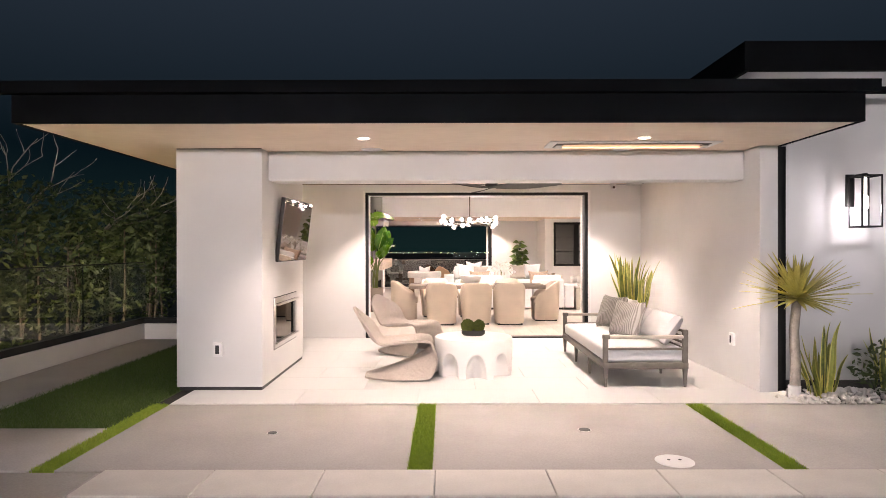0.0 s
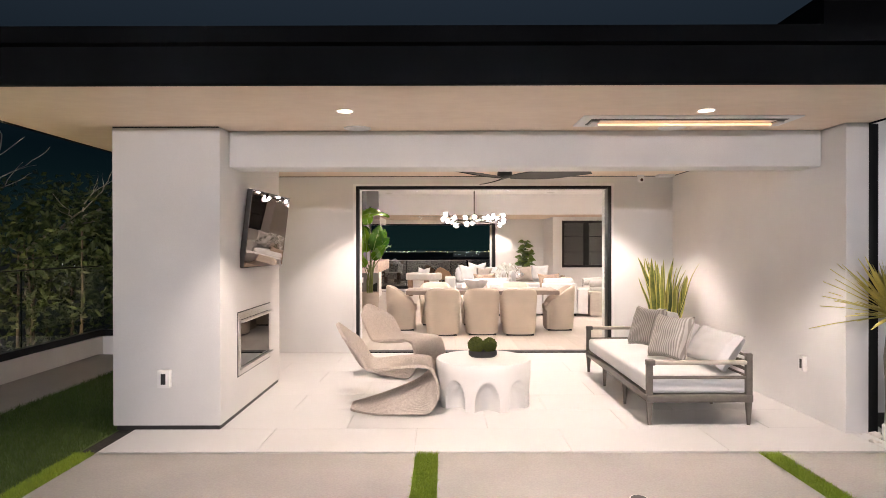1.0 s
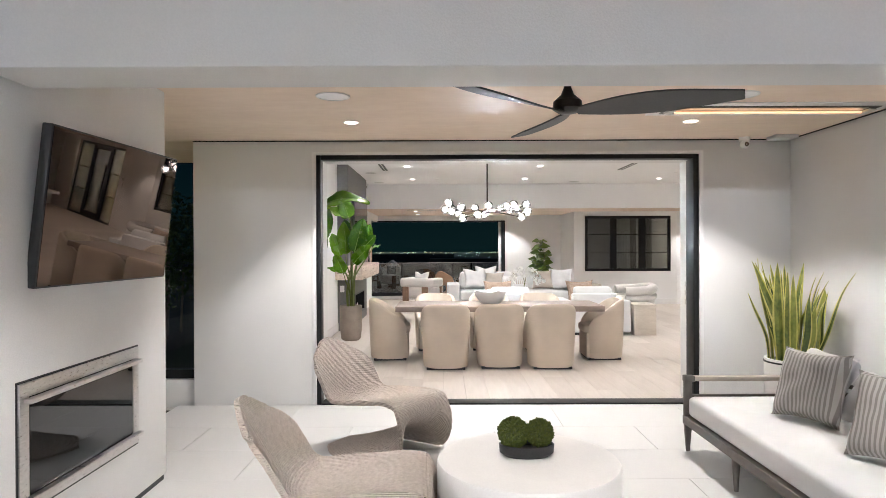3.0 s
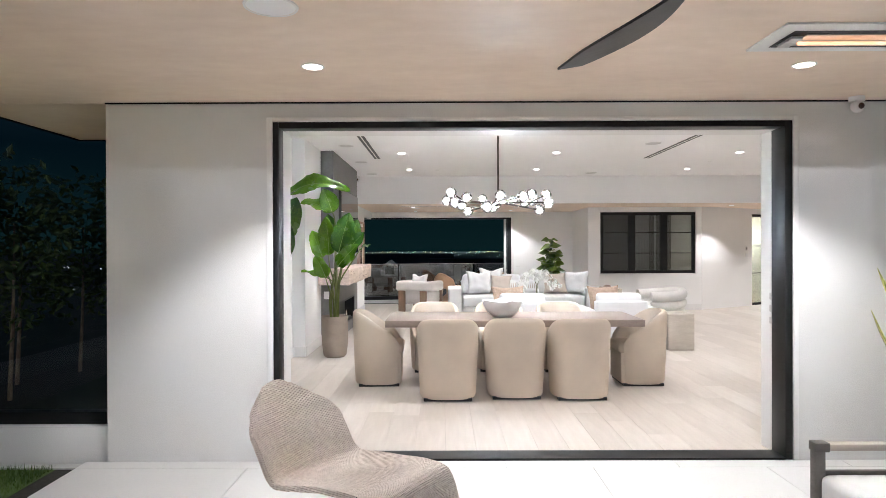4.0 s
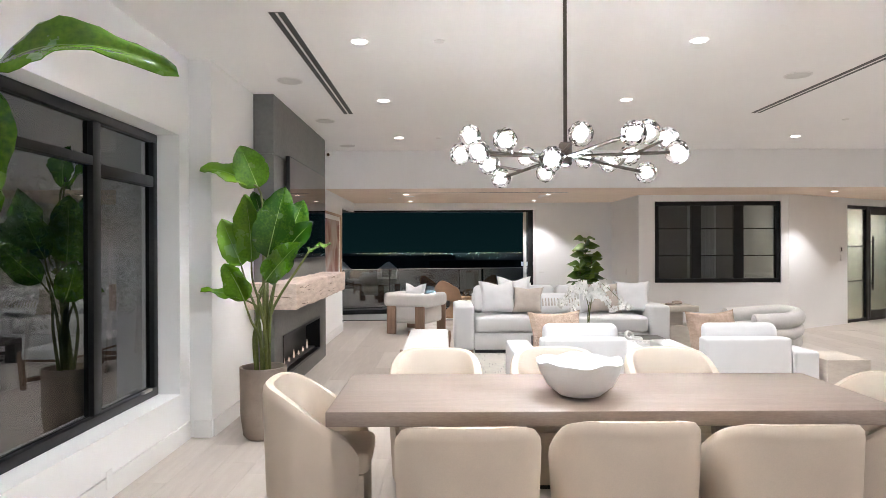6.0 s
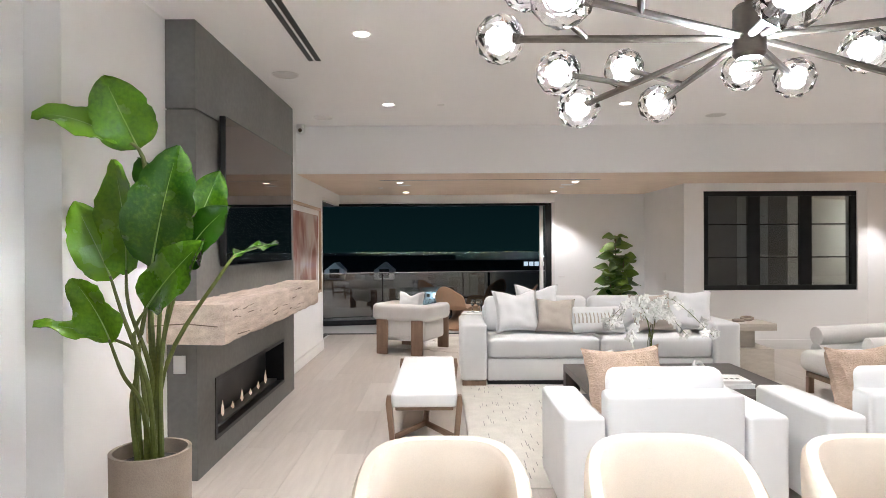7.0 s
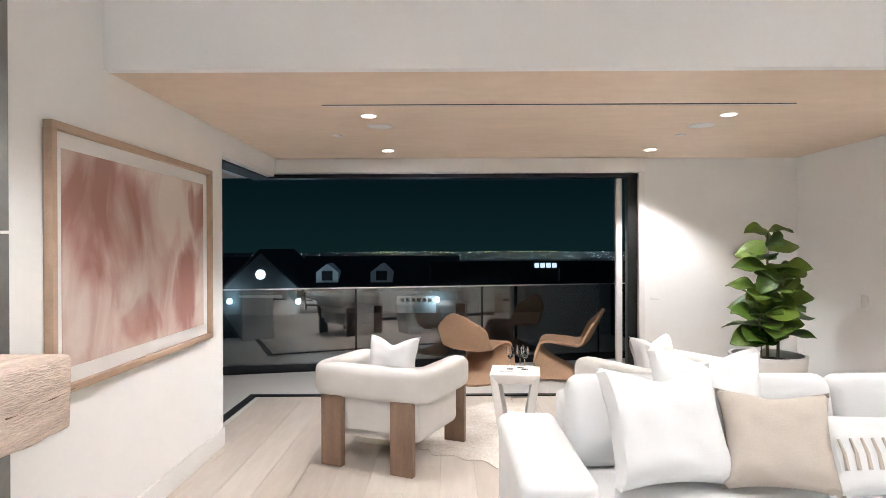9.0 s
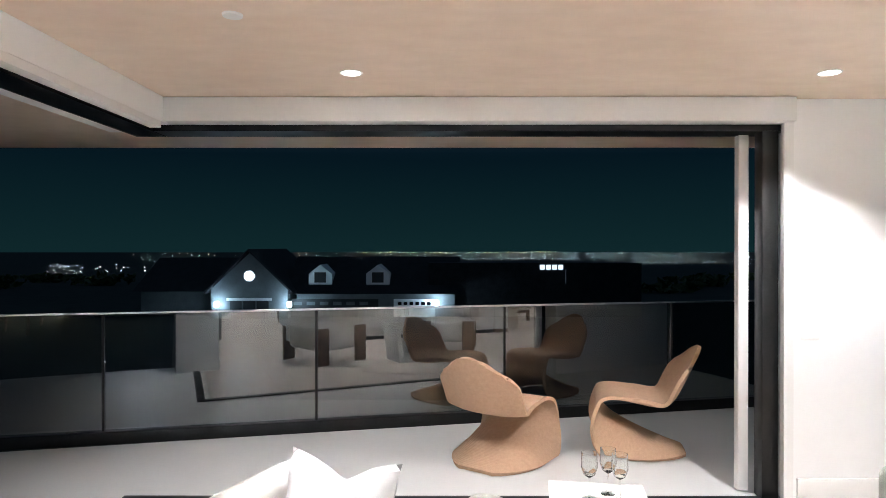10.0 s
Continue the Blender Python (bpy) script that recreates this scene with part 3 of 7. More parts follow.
# ---- things on the terrace ----
def s_chair_shell(width=0.62, reach=1.0):
    """A cantilever chair made of one flowing ribbon; its front is +y."""
    line = spline([(-0.52, 0.815, 0), (-0.46, 0.71, 0), (-0.37, 0.55, 0), (-0.28, 0.43, 0), (-0.14, 0.375, 0), (0.08, 0.395, 0), (0.28, 0.435, 0), (0.385, 0.42, 0),
                   (0.39, 0.36, 0), (0.27, 0.255, 0), (0.04, 0.15, 0), (-0.20, 0.065, 0), (-0.38, 0.018, 0)], 56)
    grid, n = [], 18
    for i, p in enumerate(line):
        k = i / 56
        if k < 0.30:
            w = width * (0.56 + 0.44 * min(k / 0.13, 1.0) ** 0.6)
        else:
            w = width * (1.0 - 0.10 * math.sin(min((k - 0.30) / 0.3, 1) * math.pi))
        if k > 0.84:
            w *= 1 - 0.62 * ((k - 0.84) / 0.16) ** 2
        under = min(max((k - 0.60) / 0.16, 0.0), 1.0)
        row = []
        for j in range(n + 1):
            v = 2 * j / n - 1
            a = abs(v)
            y, z = p.x * reach, p.y
            wrap = min(max((0.40 - k) / 0.22, 0.0), 1.0)
            wrap = wrap * wrap * (3 - 2 * wrap)
            y += 0.085 * a ** 2 * wrap
            z -= 0.12 * a ** 2.4 * (1 - min(k / 0.14, 1.0))
            z += 0.05 * a ** 3 * math.exp(-((k - 0.38) / 0.10) ** 2)
            flare = 1.0
            if under:
                z = z * (1 - under * a ** 4) + 0.016 * under * a ** 4
                y += 0.17 * under * a ** 4 * (1 - (k - 0.6) / 0.4)
                flare = 1.0 + 0.10 * under * a ** 2
            row.append((v * w / 2 * flare, y, z))
        grid.append(row)
    return sheet(bmesh.new(), grid, 0.026)


def s_chair(name, material, label, at, turn, group, width=0.62, reach=1.0):
    ob = thing(name, label, "chair", at, turn, group)
    part("shell", s_chair_shell(width, reach), material, ob)
    rim = bmesh.new()
    box(rim, -0.10, 0.10, -0.36 * reach, -0.35 * reach, -0.001, 0.006)
    part("base_strip", rim, DARK, ob)
    return ob


s_chair("cantilever_chair", RATTAN, "natural woven rattan cantilever chair of one flowing ribbon", (-0.46, 7.33, 0), -88, "rattan chairs on the terrace")
s_chair("cantilever_chair", RATTAN, "natural woven rattan cantilever chair of one flowing ribbon", (-0.49, 8.99, 0), -122, "rattan chairs on the terrace")

# scalloped coffee table
table = thing("coffee_table", "white cast stone round coffee table with scalloped base", "coffee table", (0.44, 7.55, 0))
bm = bmesh.new()
rings = []
for i in range(43):
    z = 0.335 * i / 42
    ring = []
    for s in range(252):
        a = 2 * math.pi * s / 252
        f = (a * 9 / (2 * math.pi)) % 1.0
        g = abs(f - 0.5) * 2
        bow = math.sqrt(max(0.0, 1 - (g / 0.70) ** 2)) if g < 0.70 else 0.0
        rise = min(max((0.29 * bow ** 0.7 - z) / 0.07, 0.0), 1.0)
        inside = bow * rise * rise * (3 - 2 * rise)
        ring.append(((0.470 - 0.12 * inside) * math.cos(a + 0.2), (0.470 - 0.12 * inside) * math.sin(a + 0.2), z))
    rings.append(ring)
loft(bm, rings)
part("scalloped_base", bm, CONCRETE_WHITE, table)
bm = bmesh.new()
lathe(bm, [(0.4705, 0.3352), (0.4705, 0.34), (0.4705, 0.424), (0.463, 0.436), (0.3, 0.437)], 72)
part("top", bm, CONCRETE_WHITE, table)

bowl = thing("moss_bowl", "shallow dark bowl holding two moss balls on the table", "bowl", (0.44, 7.60, 0.437))
bm = bmesh.new()
rings = []
for s, z in ((0.80, 0.0), (0.98, 0.02), (1.0, 0.062), (0.95, 0.064), (0.92, 0.03)):
    rings.append([(0.145 * s * math.cos(a), 0.085 * s * math.sin(a), z) for a in (2 * math.pi * i / 36 for i in range(36))])
loft(bm, rings)
part("dish", bm, DARK, bowl, "dark grey metal dish")
for dx, r, sd in ((-0.070, 0.074, 1), (0.068, 0.066, 5)):
    bm = bmesh.new()
    bmesh.ops.create_icosphere(bm, subdivisions=5, radius=r * 1.06, matrix=Matrix.Translation((dx, 0, 0.12)))
    c = Vector((dx, 0, 0.12))
    for v in bm.verts:
        d = (v.co - c).normalized()
        v.co += d * (0.016 * noise.noise(d * 9 + Vector((sd, 0, 0))) + 0.013 * noise.noise(d * 45))
    part("moss_ball", bm, MOSS, bowl, "round green moss ball")

# outdoor sofa
sofa = thing("outdoor_sofa", "greyed teak outdoor sofa with pale cushions and slatted back", "sofa", (0, 0, 0))
SX0, SX1, SY0, SY1 = 1.80, 2.72, 6.69, 9.02
part("frame", boxed(SX0, SX1, SY0, SY1, 0.20, 0.265, 0.008), TEAK, sofa)
part("seat_cushion", block(bmesh.new(), (SX1 - SX0) / 2 - 0.02, (SY1 - SY0) / 2 - 0.045, 0.075, 0.035, 0.02, Matrix.Translation(((SX0 + SX1) / 2, (SY0 + SY1) / 2, 0.342))), WHITEFAB, sofa, "pale grey seat cushion")
for x, y in ((SX0 + 0.03, 7.45), (SX0 + 0.03, 8.22), (SX1 - 0.04, 7.45), (SX1 - 0.04, 8.22)):
    bm = bmesh.new()
    lathe(bm, [(0.014, 0.0), (0.026, 0.2)], 10, x, y)
    part("leg", bm, TEAK, sofa)
for y in (SY0 + 0.03, SY1 - 0.03):
    for x, h in ((SX0 + 0.03, 0.56), (SX1 - 0.03, 0.62)):
        bm = bmesh.new()
        rings = [[(x + a, y + b, z) for a, b in rounded(s, s * 0.8, 0.008, 2)] for s, z in ((0.014, 0.0), (0.028, 0.22), (0.028, h))]
        loft(bm, rings)
        part("corner_post", bm, TEAK, sofa)
    part("arm_rest", boxed(SX0 + 0.06, SX1 - 0.05, y - 0.028, y + 0.028, 0.525, 0.562, 0.012), BEIGEFAB, sofa, "arm rest wrapped in pale cord")
    part("arm_cap", boxed(SX0 + 0.0, SX0 + 0.075, y - 0.03, y + 0.03, 0.52, 0.566, 0.006), TEAK, sofa)
    part("side_rail", boxed(SX0 + 0.06, SX1 - 0.05, y - 0.012, y + 0.012, 0.40, 0.425, 0.004), TEAK, sofa)
for k in range(5):
    part("back_slat", boxed(SX1 - 0.045, SX1 - 0.02, SY0 + 0.06, SY1 - 0.06, 0.34 + k * 0.062, 0.365 + k * 0.062, 0.004), TEAK, sofa)


STRIPE = mat("striped_grey_linen", (0.36, 0.33, 0.30), 0.9, vary=0.04, scale=5, fine=200, bump=0.15)
sn, sl = STRIPE.node_tree.nodes, STRIPE.node_tree.links
sw = sn.new("ShaderNodeTexWave")
sw.bands_direction = "X"
sw.inputs["Scale"].default_value, sw.inputs["Distortion"].default_value = 13.0, 0.1
st = sn.new("ShaderNodeTexCoord")
sl.new(st.outputs["Object"], sw.inputs["Vector"])
scr = sn.new("ShaderNodeValToRGB")
scr.color_ramp.elements[0].position, scr.color_ramp.elements[0].color = 0.40, (0.24, 0.22, 0.20, 1)
scr.color_ramp.elements[1].position, scr.color_ramp.elements[1].color = 0.56, (0.41, 0.385, 0.355, 1)
sl.new(sw.outputs["Fac"], scr.inputs[0])
sl.new(scr.outputs[0], sn["Principled BSDF"].inputs["Base Color"])


def pillow(label, material, x, y, z, hx, hy, hz, rx, rz, ry=0.0, pinch=0.10, seed=0, group="", name="pillow", crumple=0.018, dent=0.0):
    """A square pillow standing on its lower edge, leaning back; z is where it rests."""
    ob = thing(name, label, "pillow", (x, y, z), rz, group)
    lift = hy * abs(math.sin(radians(rx))) + hz * abs(math.cos(radians(rx))) * 0.35
    m = pose(0, 0, lift, rx, ry, 0)
    body = part("cover", cushion(bmesh.new(), hx, hy, hz, 0.42, 18, 18, None, pinch, crumple, seed, dent), material, ob)
    body.matrix_local = m
    return ob, body


PALEGREY = weave(mat("pale_grey_linen", (0.58, 0.565, 0.55), 0.9, vary=0.03, scale=4, fine=200, bump=0.12), 190, 0.12, 0.002)
for y, hx, hy in ((8.58, 0.24, 0.21), (7.95, 0.27, 0.18), (7.14, 0.40, 0.19)):
    pillow("pale grey linen back pillow leaning on the sofa back", PALEGREY, 2.57, y, 0.43, hx, hy, 0.10, 56, -90, 0, 0.10, y, "outdoor sofa pillows")
for y, x, rz, rx in ((8.22, 2.30, 118, 64), (7.45, 2.28, 122, 62)):
    pillow("grey striped linen pillow leaning on the outdoor sofa", STRIPE, x, y, 0.43, 0.215, 0.23, 0.09, rx + 6, rz - 180, 0, 0.12, y * 2, "outdoor sofa pillows")


def blade_leaf(base, lean, turn, length, width, twist=0.0, curl=0.1, n=12):
    """An upright strap leaf folded along its middle: the green blade and its two pale margins."""
    d = Vector((math.cos(turn), math.sin(turn), 0))
    blade, edges = [], ([], [])
    for i in range(n + 1):
        k = i / n
        a = turn + twist * (1 - 0.5 * k)
        side = Vector((-math.sin(a), math.cos(a), 0))
        fold = Vector((math.cos(a), math.sin(a), 0))
        w = max(width * min(0.6 + 1.1 * k, 1.0) * (1 - k ** 4), 0.0015)
        c = Vector(base) + Vector((0, 0, 1)) * length * k * (1 - 0.25 * lean * k) + d * (lean * length * k + curl * length * k ** 3 + 0.012 * math.sin(k * 7 + turn))
        row = {v: c + side * w / 2 * v - fold * w * 0.2 * abs(v) for v in (-1, -0.68, 0, 0.68, 1)}
        blade.append([row[-0.68], row[0], row[0.68]])
        edges[0].append([row[-1], row[-0.68]])
        edges[1].append([row[0.68], row[1]])
    return sheet(bmesh.new(), blade, 0.003), [sheet(bmesh.new(), e, 0.003) for e in edges]


def snake_plant(at, leaves, height, spread, label, seed, pot=None):
    r = random.Random(seed)
    ob = thing("snake_plant", label, "plant", at)
    z0 = 0.0
    if pot:
        pr, ph = pot
        bm = bmesh.new()
        lathe(bm, [(pr * 0.85, 0.0), (pr * 0.98, 0.04), (pr, ph), (pr * 0.92, ph), (pr * 0.9, ph - 0.05)], 40)
        part("pot", bm, CONCRETE_WHITE, ob, "round white planter")
        bm = bmesh.new()
        lathe(bm, [(pr * 1.02, ph - 0.035), (pr * 1.03, ph - 0.02)], 40)
        part("pot_band", bm, DARK, ob)
        bm = bmesh.new()
        lathe(bm, [(pr * 0.89, ph - 0.05), (pr * 0.3, ph - 0.03)], 24)
        part("soil", bm, SOIL, ob)
        z0 = ph - 0.04
    for i in range(leaves):
        a = r.uniform(0, 6.28)
        q = r.uniform(0, spread)
        blade, edges = blade_leaf((q * math.cos(a), q * math.sin(a), z0), r.uniform(0.0, 0.34), a + r.uniform(-0.5, 0.5), height * r.uniform(0.5, 1.0), r.uniform(0.055, 0.09), r.uniform(-1.4, 1.4), r.uniform(-0.05, 0.10))
        leaf = part("leaf", blade, SANSE, ob)
        for edge in edges:
            part("leaf_margin", edge, MARGIN, leaf, "yellow leaf margin")
    return ob


snake_plant((3.02, 9.72, 0), 38, 1.0, 0.19, "yellow-edged snake plant in a round white planter", 3, (0.22, 0.56))

# wall television on an arm, tipped forward
tv = thing("television", "black flat television tipped forward on a wall bracket", "television", (-1.845, 7.67, 1.72))
m = pose(0.105, 0, 0, 0, 7.0, -3.0)
bm = boxed(-0.05, 0.0, -0.575, 0.575, -0.372, 0.372, 0.006)
bmesh.ops.transform(bm, matrix=m, verts=bm.verts)
part("housing", bm, DARK, tv)
bm = boxed(0.0005, 0.003, -0.565, 0.565, -0.362, 0.362)
bmesh.ops.transform(bm, matrix=m, verts=bm.verts)
part("screen", bm, SCREEN, tv, "glossy dark screen")
part("bracket", boxed(0.002, 0.06, -0.16, 0.16, -0.1, 0.1, 0.004), BLACK, tv)

# stainless gas fire
fire = thing("outdoor_fireplace", "stainless steel framed gas fireplace set in the pier", "fireplace", (-1.845, 7.55, 0.65))
bm = bmesh.new()
box(bm, 0.001, 0.012, -0.525, 0.525, 0.225, 0.29, 0.003)
box(bm, 0.001, 0.012, -0.525, 0.525, -0.285, -0.225, 0.003)
box(bm, 0.001, 0.012, -0.525, -0.46, -0.225, 0.225, 0.003)
box(bm, 0.001, 0.012, 0.46, 0.525, -0.225, 0.225, 0.003)
part("surround", bm, STEEL, fire, "brushed stainless surround")
part("hood", boxed(0.012, 0.05, -0.50, 0.50, 0.20, 0.222, 0.003), STEEL, fire)
part("lower_lip", boxed(0.012, 0.045, -0.51, 0.52, -0.235, -0.215, 0.003), STEEL, fire)
part("glass_door", boxed(0.004, 0.009, -0.455, 0.455, -0.213, 0.198), FIREGLASS, fire, "dark tinted glass")
# dark sheet draws a thin edge of shade round the surround
part("shadow_gap", boxed(-0.001, 0.0025, -0.535, 0.535, -0.297, 0.30), DARK, fire)


def outlet(x, y, z, normal, w=0.075, h=0.12, name="outlet", deep=0.012, dark=True):
    ob = thing(name, "white plastic wall plate on a plain wall", "outlet", (x, y, z), normal)
    part("plate", boxed(-w / 2, w / 2, -deep, 0.0, -h / 2, h / 2, 0.003), TRIM, ob)
    if dark:
        part("socket", boxed(-w * 0.2, w * 0.2, -deep - 0.003, -deep, -h * 0.3, h * 0.3, 0.001), DARK, ob)
    return ob


outlet(-2.31, 6.59, 0.44, 0, 0.10, 0.15, deep=0.05)
outlet(3.37, 7.05, 0.47, -90, 0.08, 0.14, deep=0.04)


# ceiling fixtures
def downlight(x, y, z, r=0.055):
    ob = thing("downlight", "round recessed ceiling downlight, lit", "downlight", (x, y, z), 0, "downlights")
    bm = bmesh.new()
    lathe(bm, [(r + 0.012, 0.0), (r + 0.010, -0.004), (r, -0.004), (r - 0.004, 0.0)], 32, caps=False)
    part("trim_ring", bm, TRIM, ob)
    bm = bmesh.new()
    lathe(bm, [(r - 0.003, -0.003), (0.01, -0.0035)], 32, caps="end")
    part("lens", bm, DISC, ob, "glowing lens")


def ceiling_speaker(x, y, z, r=0.105, cover=CEILING):
    ob = thing("ceiling_speaker", "round white ceiling speaker with perforated grille", "speaker", (x, y, z), 0, "ceiling speakers")
    bm = bmesh.new()
    lathe(bm, [(r + 0.012, 0.0), (r + 0.01, -0.006), (r, -0.006)], 40, caps=False)
    part("rim", bm, TRIM, ob)
    bm = bmesh.new()
    lathe(bm, [(r, -0.004), (r * 0.5, -0.0055), (0.01, -0.006)], 40, caps="end")
    part("grille", bm, cover, ob)


for x, y in PATIO_SPOTS:
    downlight(x, y, PATIO_Z)
for x, y in ((-0.69, 6.68), (2.01, 6.68), (-0.75, 8.6), (2.05, 8.6)):
    ceiling_speaker(x, y, PATIO_Z)


def heater(x, y, z):
    ob = thing("patio_heater", "flush ceiling radiant heater with glowing element", "heater", (x, y, z), 0, "ceiling heaters")
    part("plate", boxed(-0.86, 0.86, -0.20, 0.20, -0.012, 0.0, 0.004), TRIM, ob)
    part("recess", boxed(-0.78, 0.78, -0.12, 0.12, -0.0155, -0.0125), DARK, ob)
    part("reflector", boxed(-0.70, 0.70, -0.085, 0.085, -0.02, -0.016), STEEL, ob)
    for s in (-1, 1):
        part("end_cap", boxed(s * 0.74 - 0.03, s * 0.74 + 0.03, -0.07, 0.07, -0.035, -0.02, 0.004), STEEL, ob)
    bm = bmesh.new()
    tube(bm, [(-0.70, 0.0, -0.034), (0.70, 0.0, -0.034)], 0.009, 12)
    part("element", bm, HEATGLOW, ob, "glowing orange element")


heater(2.00, 6.37, PATIO_Z)
heater(2.45, 9.02, PATIO_Z)

fan = thing("ceiling_fan", "black three-bladed ceiling fan at rest", "fan", (0.67, 7.65, PATIO_Z))
bm = bmesh.new()
lathe(bm, [(0.075, 0.0), (0.07, -0.02), (0.02, -0.03), (0.02, -0.19), (0.035, -0.23), (0.075, -0.265), (0.08, -0.305), (0.05, -0.325), (0.01, -0.33)], 28)
part("hub", bm, BLACK, fan)
for a in (94, -26, 214):
    rows = []
    for i in range(15):
        k = i / 14
        w = 0.06 + 0.19 * math.sin(min(k * 1.25, 1) * math.pi * 0.62) * (1 - 0.75 * k ** 3)
        zc = -0.318 + 0.02 * k
        tw = radians(-20 * (1 - 0.5 * k))
        sweep = 0.10 * k * k
        rows.append([(0.05 + 0.80 * k, sweep + w * (v - 0.5) * math.cos(tw), zc + w * (v - 0.5) * math.sin(tw)) for v in (0, 0.33, 0.66, 1)])
    bm = sheet(bmesh.new(), rows, 0.009)
    bmesh.ops.transform(bm, matrix=pose(0, 0, 0, 0, 0, a), verts=bm.verts)
    part("blade", bm, DARK, fan)


def dome_camera(x, y, z, turn, s=1.0):
    ob = thing("security_camera", "small white dome security camera", "camera", (x, y, z), turn)
    bm = bmesh.new()
    lathe(bm, [(0.045 * s, 0.0), (0.045 * s, -0.03 * s), (0.03 * s, -0.035 * s)], 24)
    part("base", bm, TRIM, ob)
    bm = bmesh.new()
    bmesh.ops.create_uvsphere(bm, u_segments=20, v_segments=12, radius=0.042 * s, matrix=Matrix.Translation((0, -0.01, -0.06 * s)))
    part("ball", bm, TRIM, ob)
    bm = bmesh.new()
    bmesh.ops.create_uvsphere(bm, u_segments=14, v_segments=8, radius=0.022 * s, matrix=Matrix.Translation((0, -0.036 * s, -0.064 * s)))
    part("lens", bm, SCREEN, ob)


dome_camera(2.88, 10.28, PATIO_Z, 0, 1.1)
access = thing("wireless_access_point", "flat white wireless access point on the ceiling", "access point", (3.2, 10.2, PATIO_Z))
part("case", boxed(-0.11, 0.11, -0.09, 0.09, -0.035, 0.0, 0.012), TRIM, access)

# ---- planting, wall lantern and deck fittings ----
lantern = thing("wall_lantern", "black metal wall lantern with clear glass, lit", "lantern", (4.84, 7.3, 2.03))
part("back_plate", boxed(-0.05, 0.05, -0.02, 0.0, -0.05, 0.33, 0.003), BLACK, lantern)
part("arm", boxed(-0.012, 0.012, -0.30, -0.02, 0.29, 0.315), BLACK, lantern)
for sx in (-1, 1):
    for sy in (-1, 1):
        part("corner_bar", boxed(sx * 0.11 - 0.007, sx * 0.11 + 0.007, -0.28 + sy * 0.11 - 0.007, -0.28 + sy * 0.11 + 0.007, -0.29, 0.28), BLACK, lantern)
bm = bmesh.new()
for z in (-0.30, 0.27):
    for s in (-1, 1):
        box(bm, -0.117, 0.117, -0.28 + s * 0.11 - 0.007, -0.28 + s * 0.11 + 0.007, z, z + 0.02)
        box(bm, s * 0.11 - 0.0069, s * 0.11 + 0.0069, -0.38, -0.18, z + 0.001, z + 0.019)
tagged(part("frame_rings", bm, BLACK, lantern), kind="stuff")
bm = bmesh.new()
lathe(bm, [(0.012, 0.27), (0.012, 0.06), (0.03, 0.05), (0.035, -0.06), (0.015, -0.09)], 16, 0, -0.28)
part("bulb", bm, lit("lantern_bulb", (1.0, 0.95, 0.88), 2.6), lantern, "bright white bulb")

yucca = thing("yucca", "yucca palm with yellow-green spiky fronds on a slim trunk", "palm", (3.68, 6.38, -0.05))
bm = bmesh.new()
tube(bm, [(0, 0, 0), (0.012, 0, 0.35), (0.0, 0.01, 0.7), (0.03, 0, 1.05)], 0.052, 12, 0.044)
part("trunk", bm, PALEBARK, yucca)
bm = bmesh.new()
lathe(bm, [(0.06, 0.0), (0.062, 0.14), (0.05, 0.15)], 20)
part("trunk_wrap", bm, CONCRETE_WHITE, yucca, "pale wrap round the trunk foot")
r = random.Random(11)
crown = bmesh.new()
for i in range(150):
    a, el = r.uniform(0, 6.283), radians(r.uniform(-8, 84))
    L = r.uniform(0.42, 0.66) * (1.0 if math.degrees(el) < 60 else 0.8)
    d = Vector((math.cos(a) * math.cos(el), math.sin(a) * math.cos(el), math.sin(el)))
    s = d.cross(Vector((0, 0, 1))).normalized()
    o = Vector((0.03, 0, 1.03))
    pts = [o + d * L * k + Vector((0, 0, -0.10 * L * k * k)) for k in (0.03, 0.35, 0.7, 1.0)]
    rows = [[p - s * w, p + Vector((0, 0, 0.004)), p + s * w] for p, w in zip(pts, (0.015, 0.022, 0.016, 0.001))]
    sheet(crown, rows, 0.002)
part("crown", crown, PALM, yucca, "rosette of stiff pointed fronds")
snake_plant((4.02, 6.50, -0.06), 20, 0.85, 0.14, "green snake plant growing in white pebbles", 8)
snake_plant((4.95, 6.7, -0.06), 14, 0.72, 0.3, "green snake plant in a shaded bed", 9)

pebbles = bmesh.new()
r = random.Random(5)
for i in range(260):
    x, y = r.uniform(3.45, 5.6), r.uniform(6.08, 6.75)
    s = r.uniform(0.025, 0.055)
    bmesh.ops.create_icosphere(pebbles, subdivisions=1, radius=1.0, matrix=Matrix.LocRotScale((x, y, -0.04 + r.uniform(0, 0.035)), Euler((r.random(), r.random(), r.random() * 6)), (s, s * r.uniform(0.6, 0.9), s * 0.6)))
solo("pebbles", pebbles, PEBBLE, "loose white river pebbles round the plants", "pebbles", "stuff")
slab("planting_bed", 3.57, 8.5, 6.01, 7.3, -0.113, -0.05, SOIL, "dark planting bed", "soil")


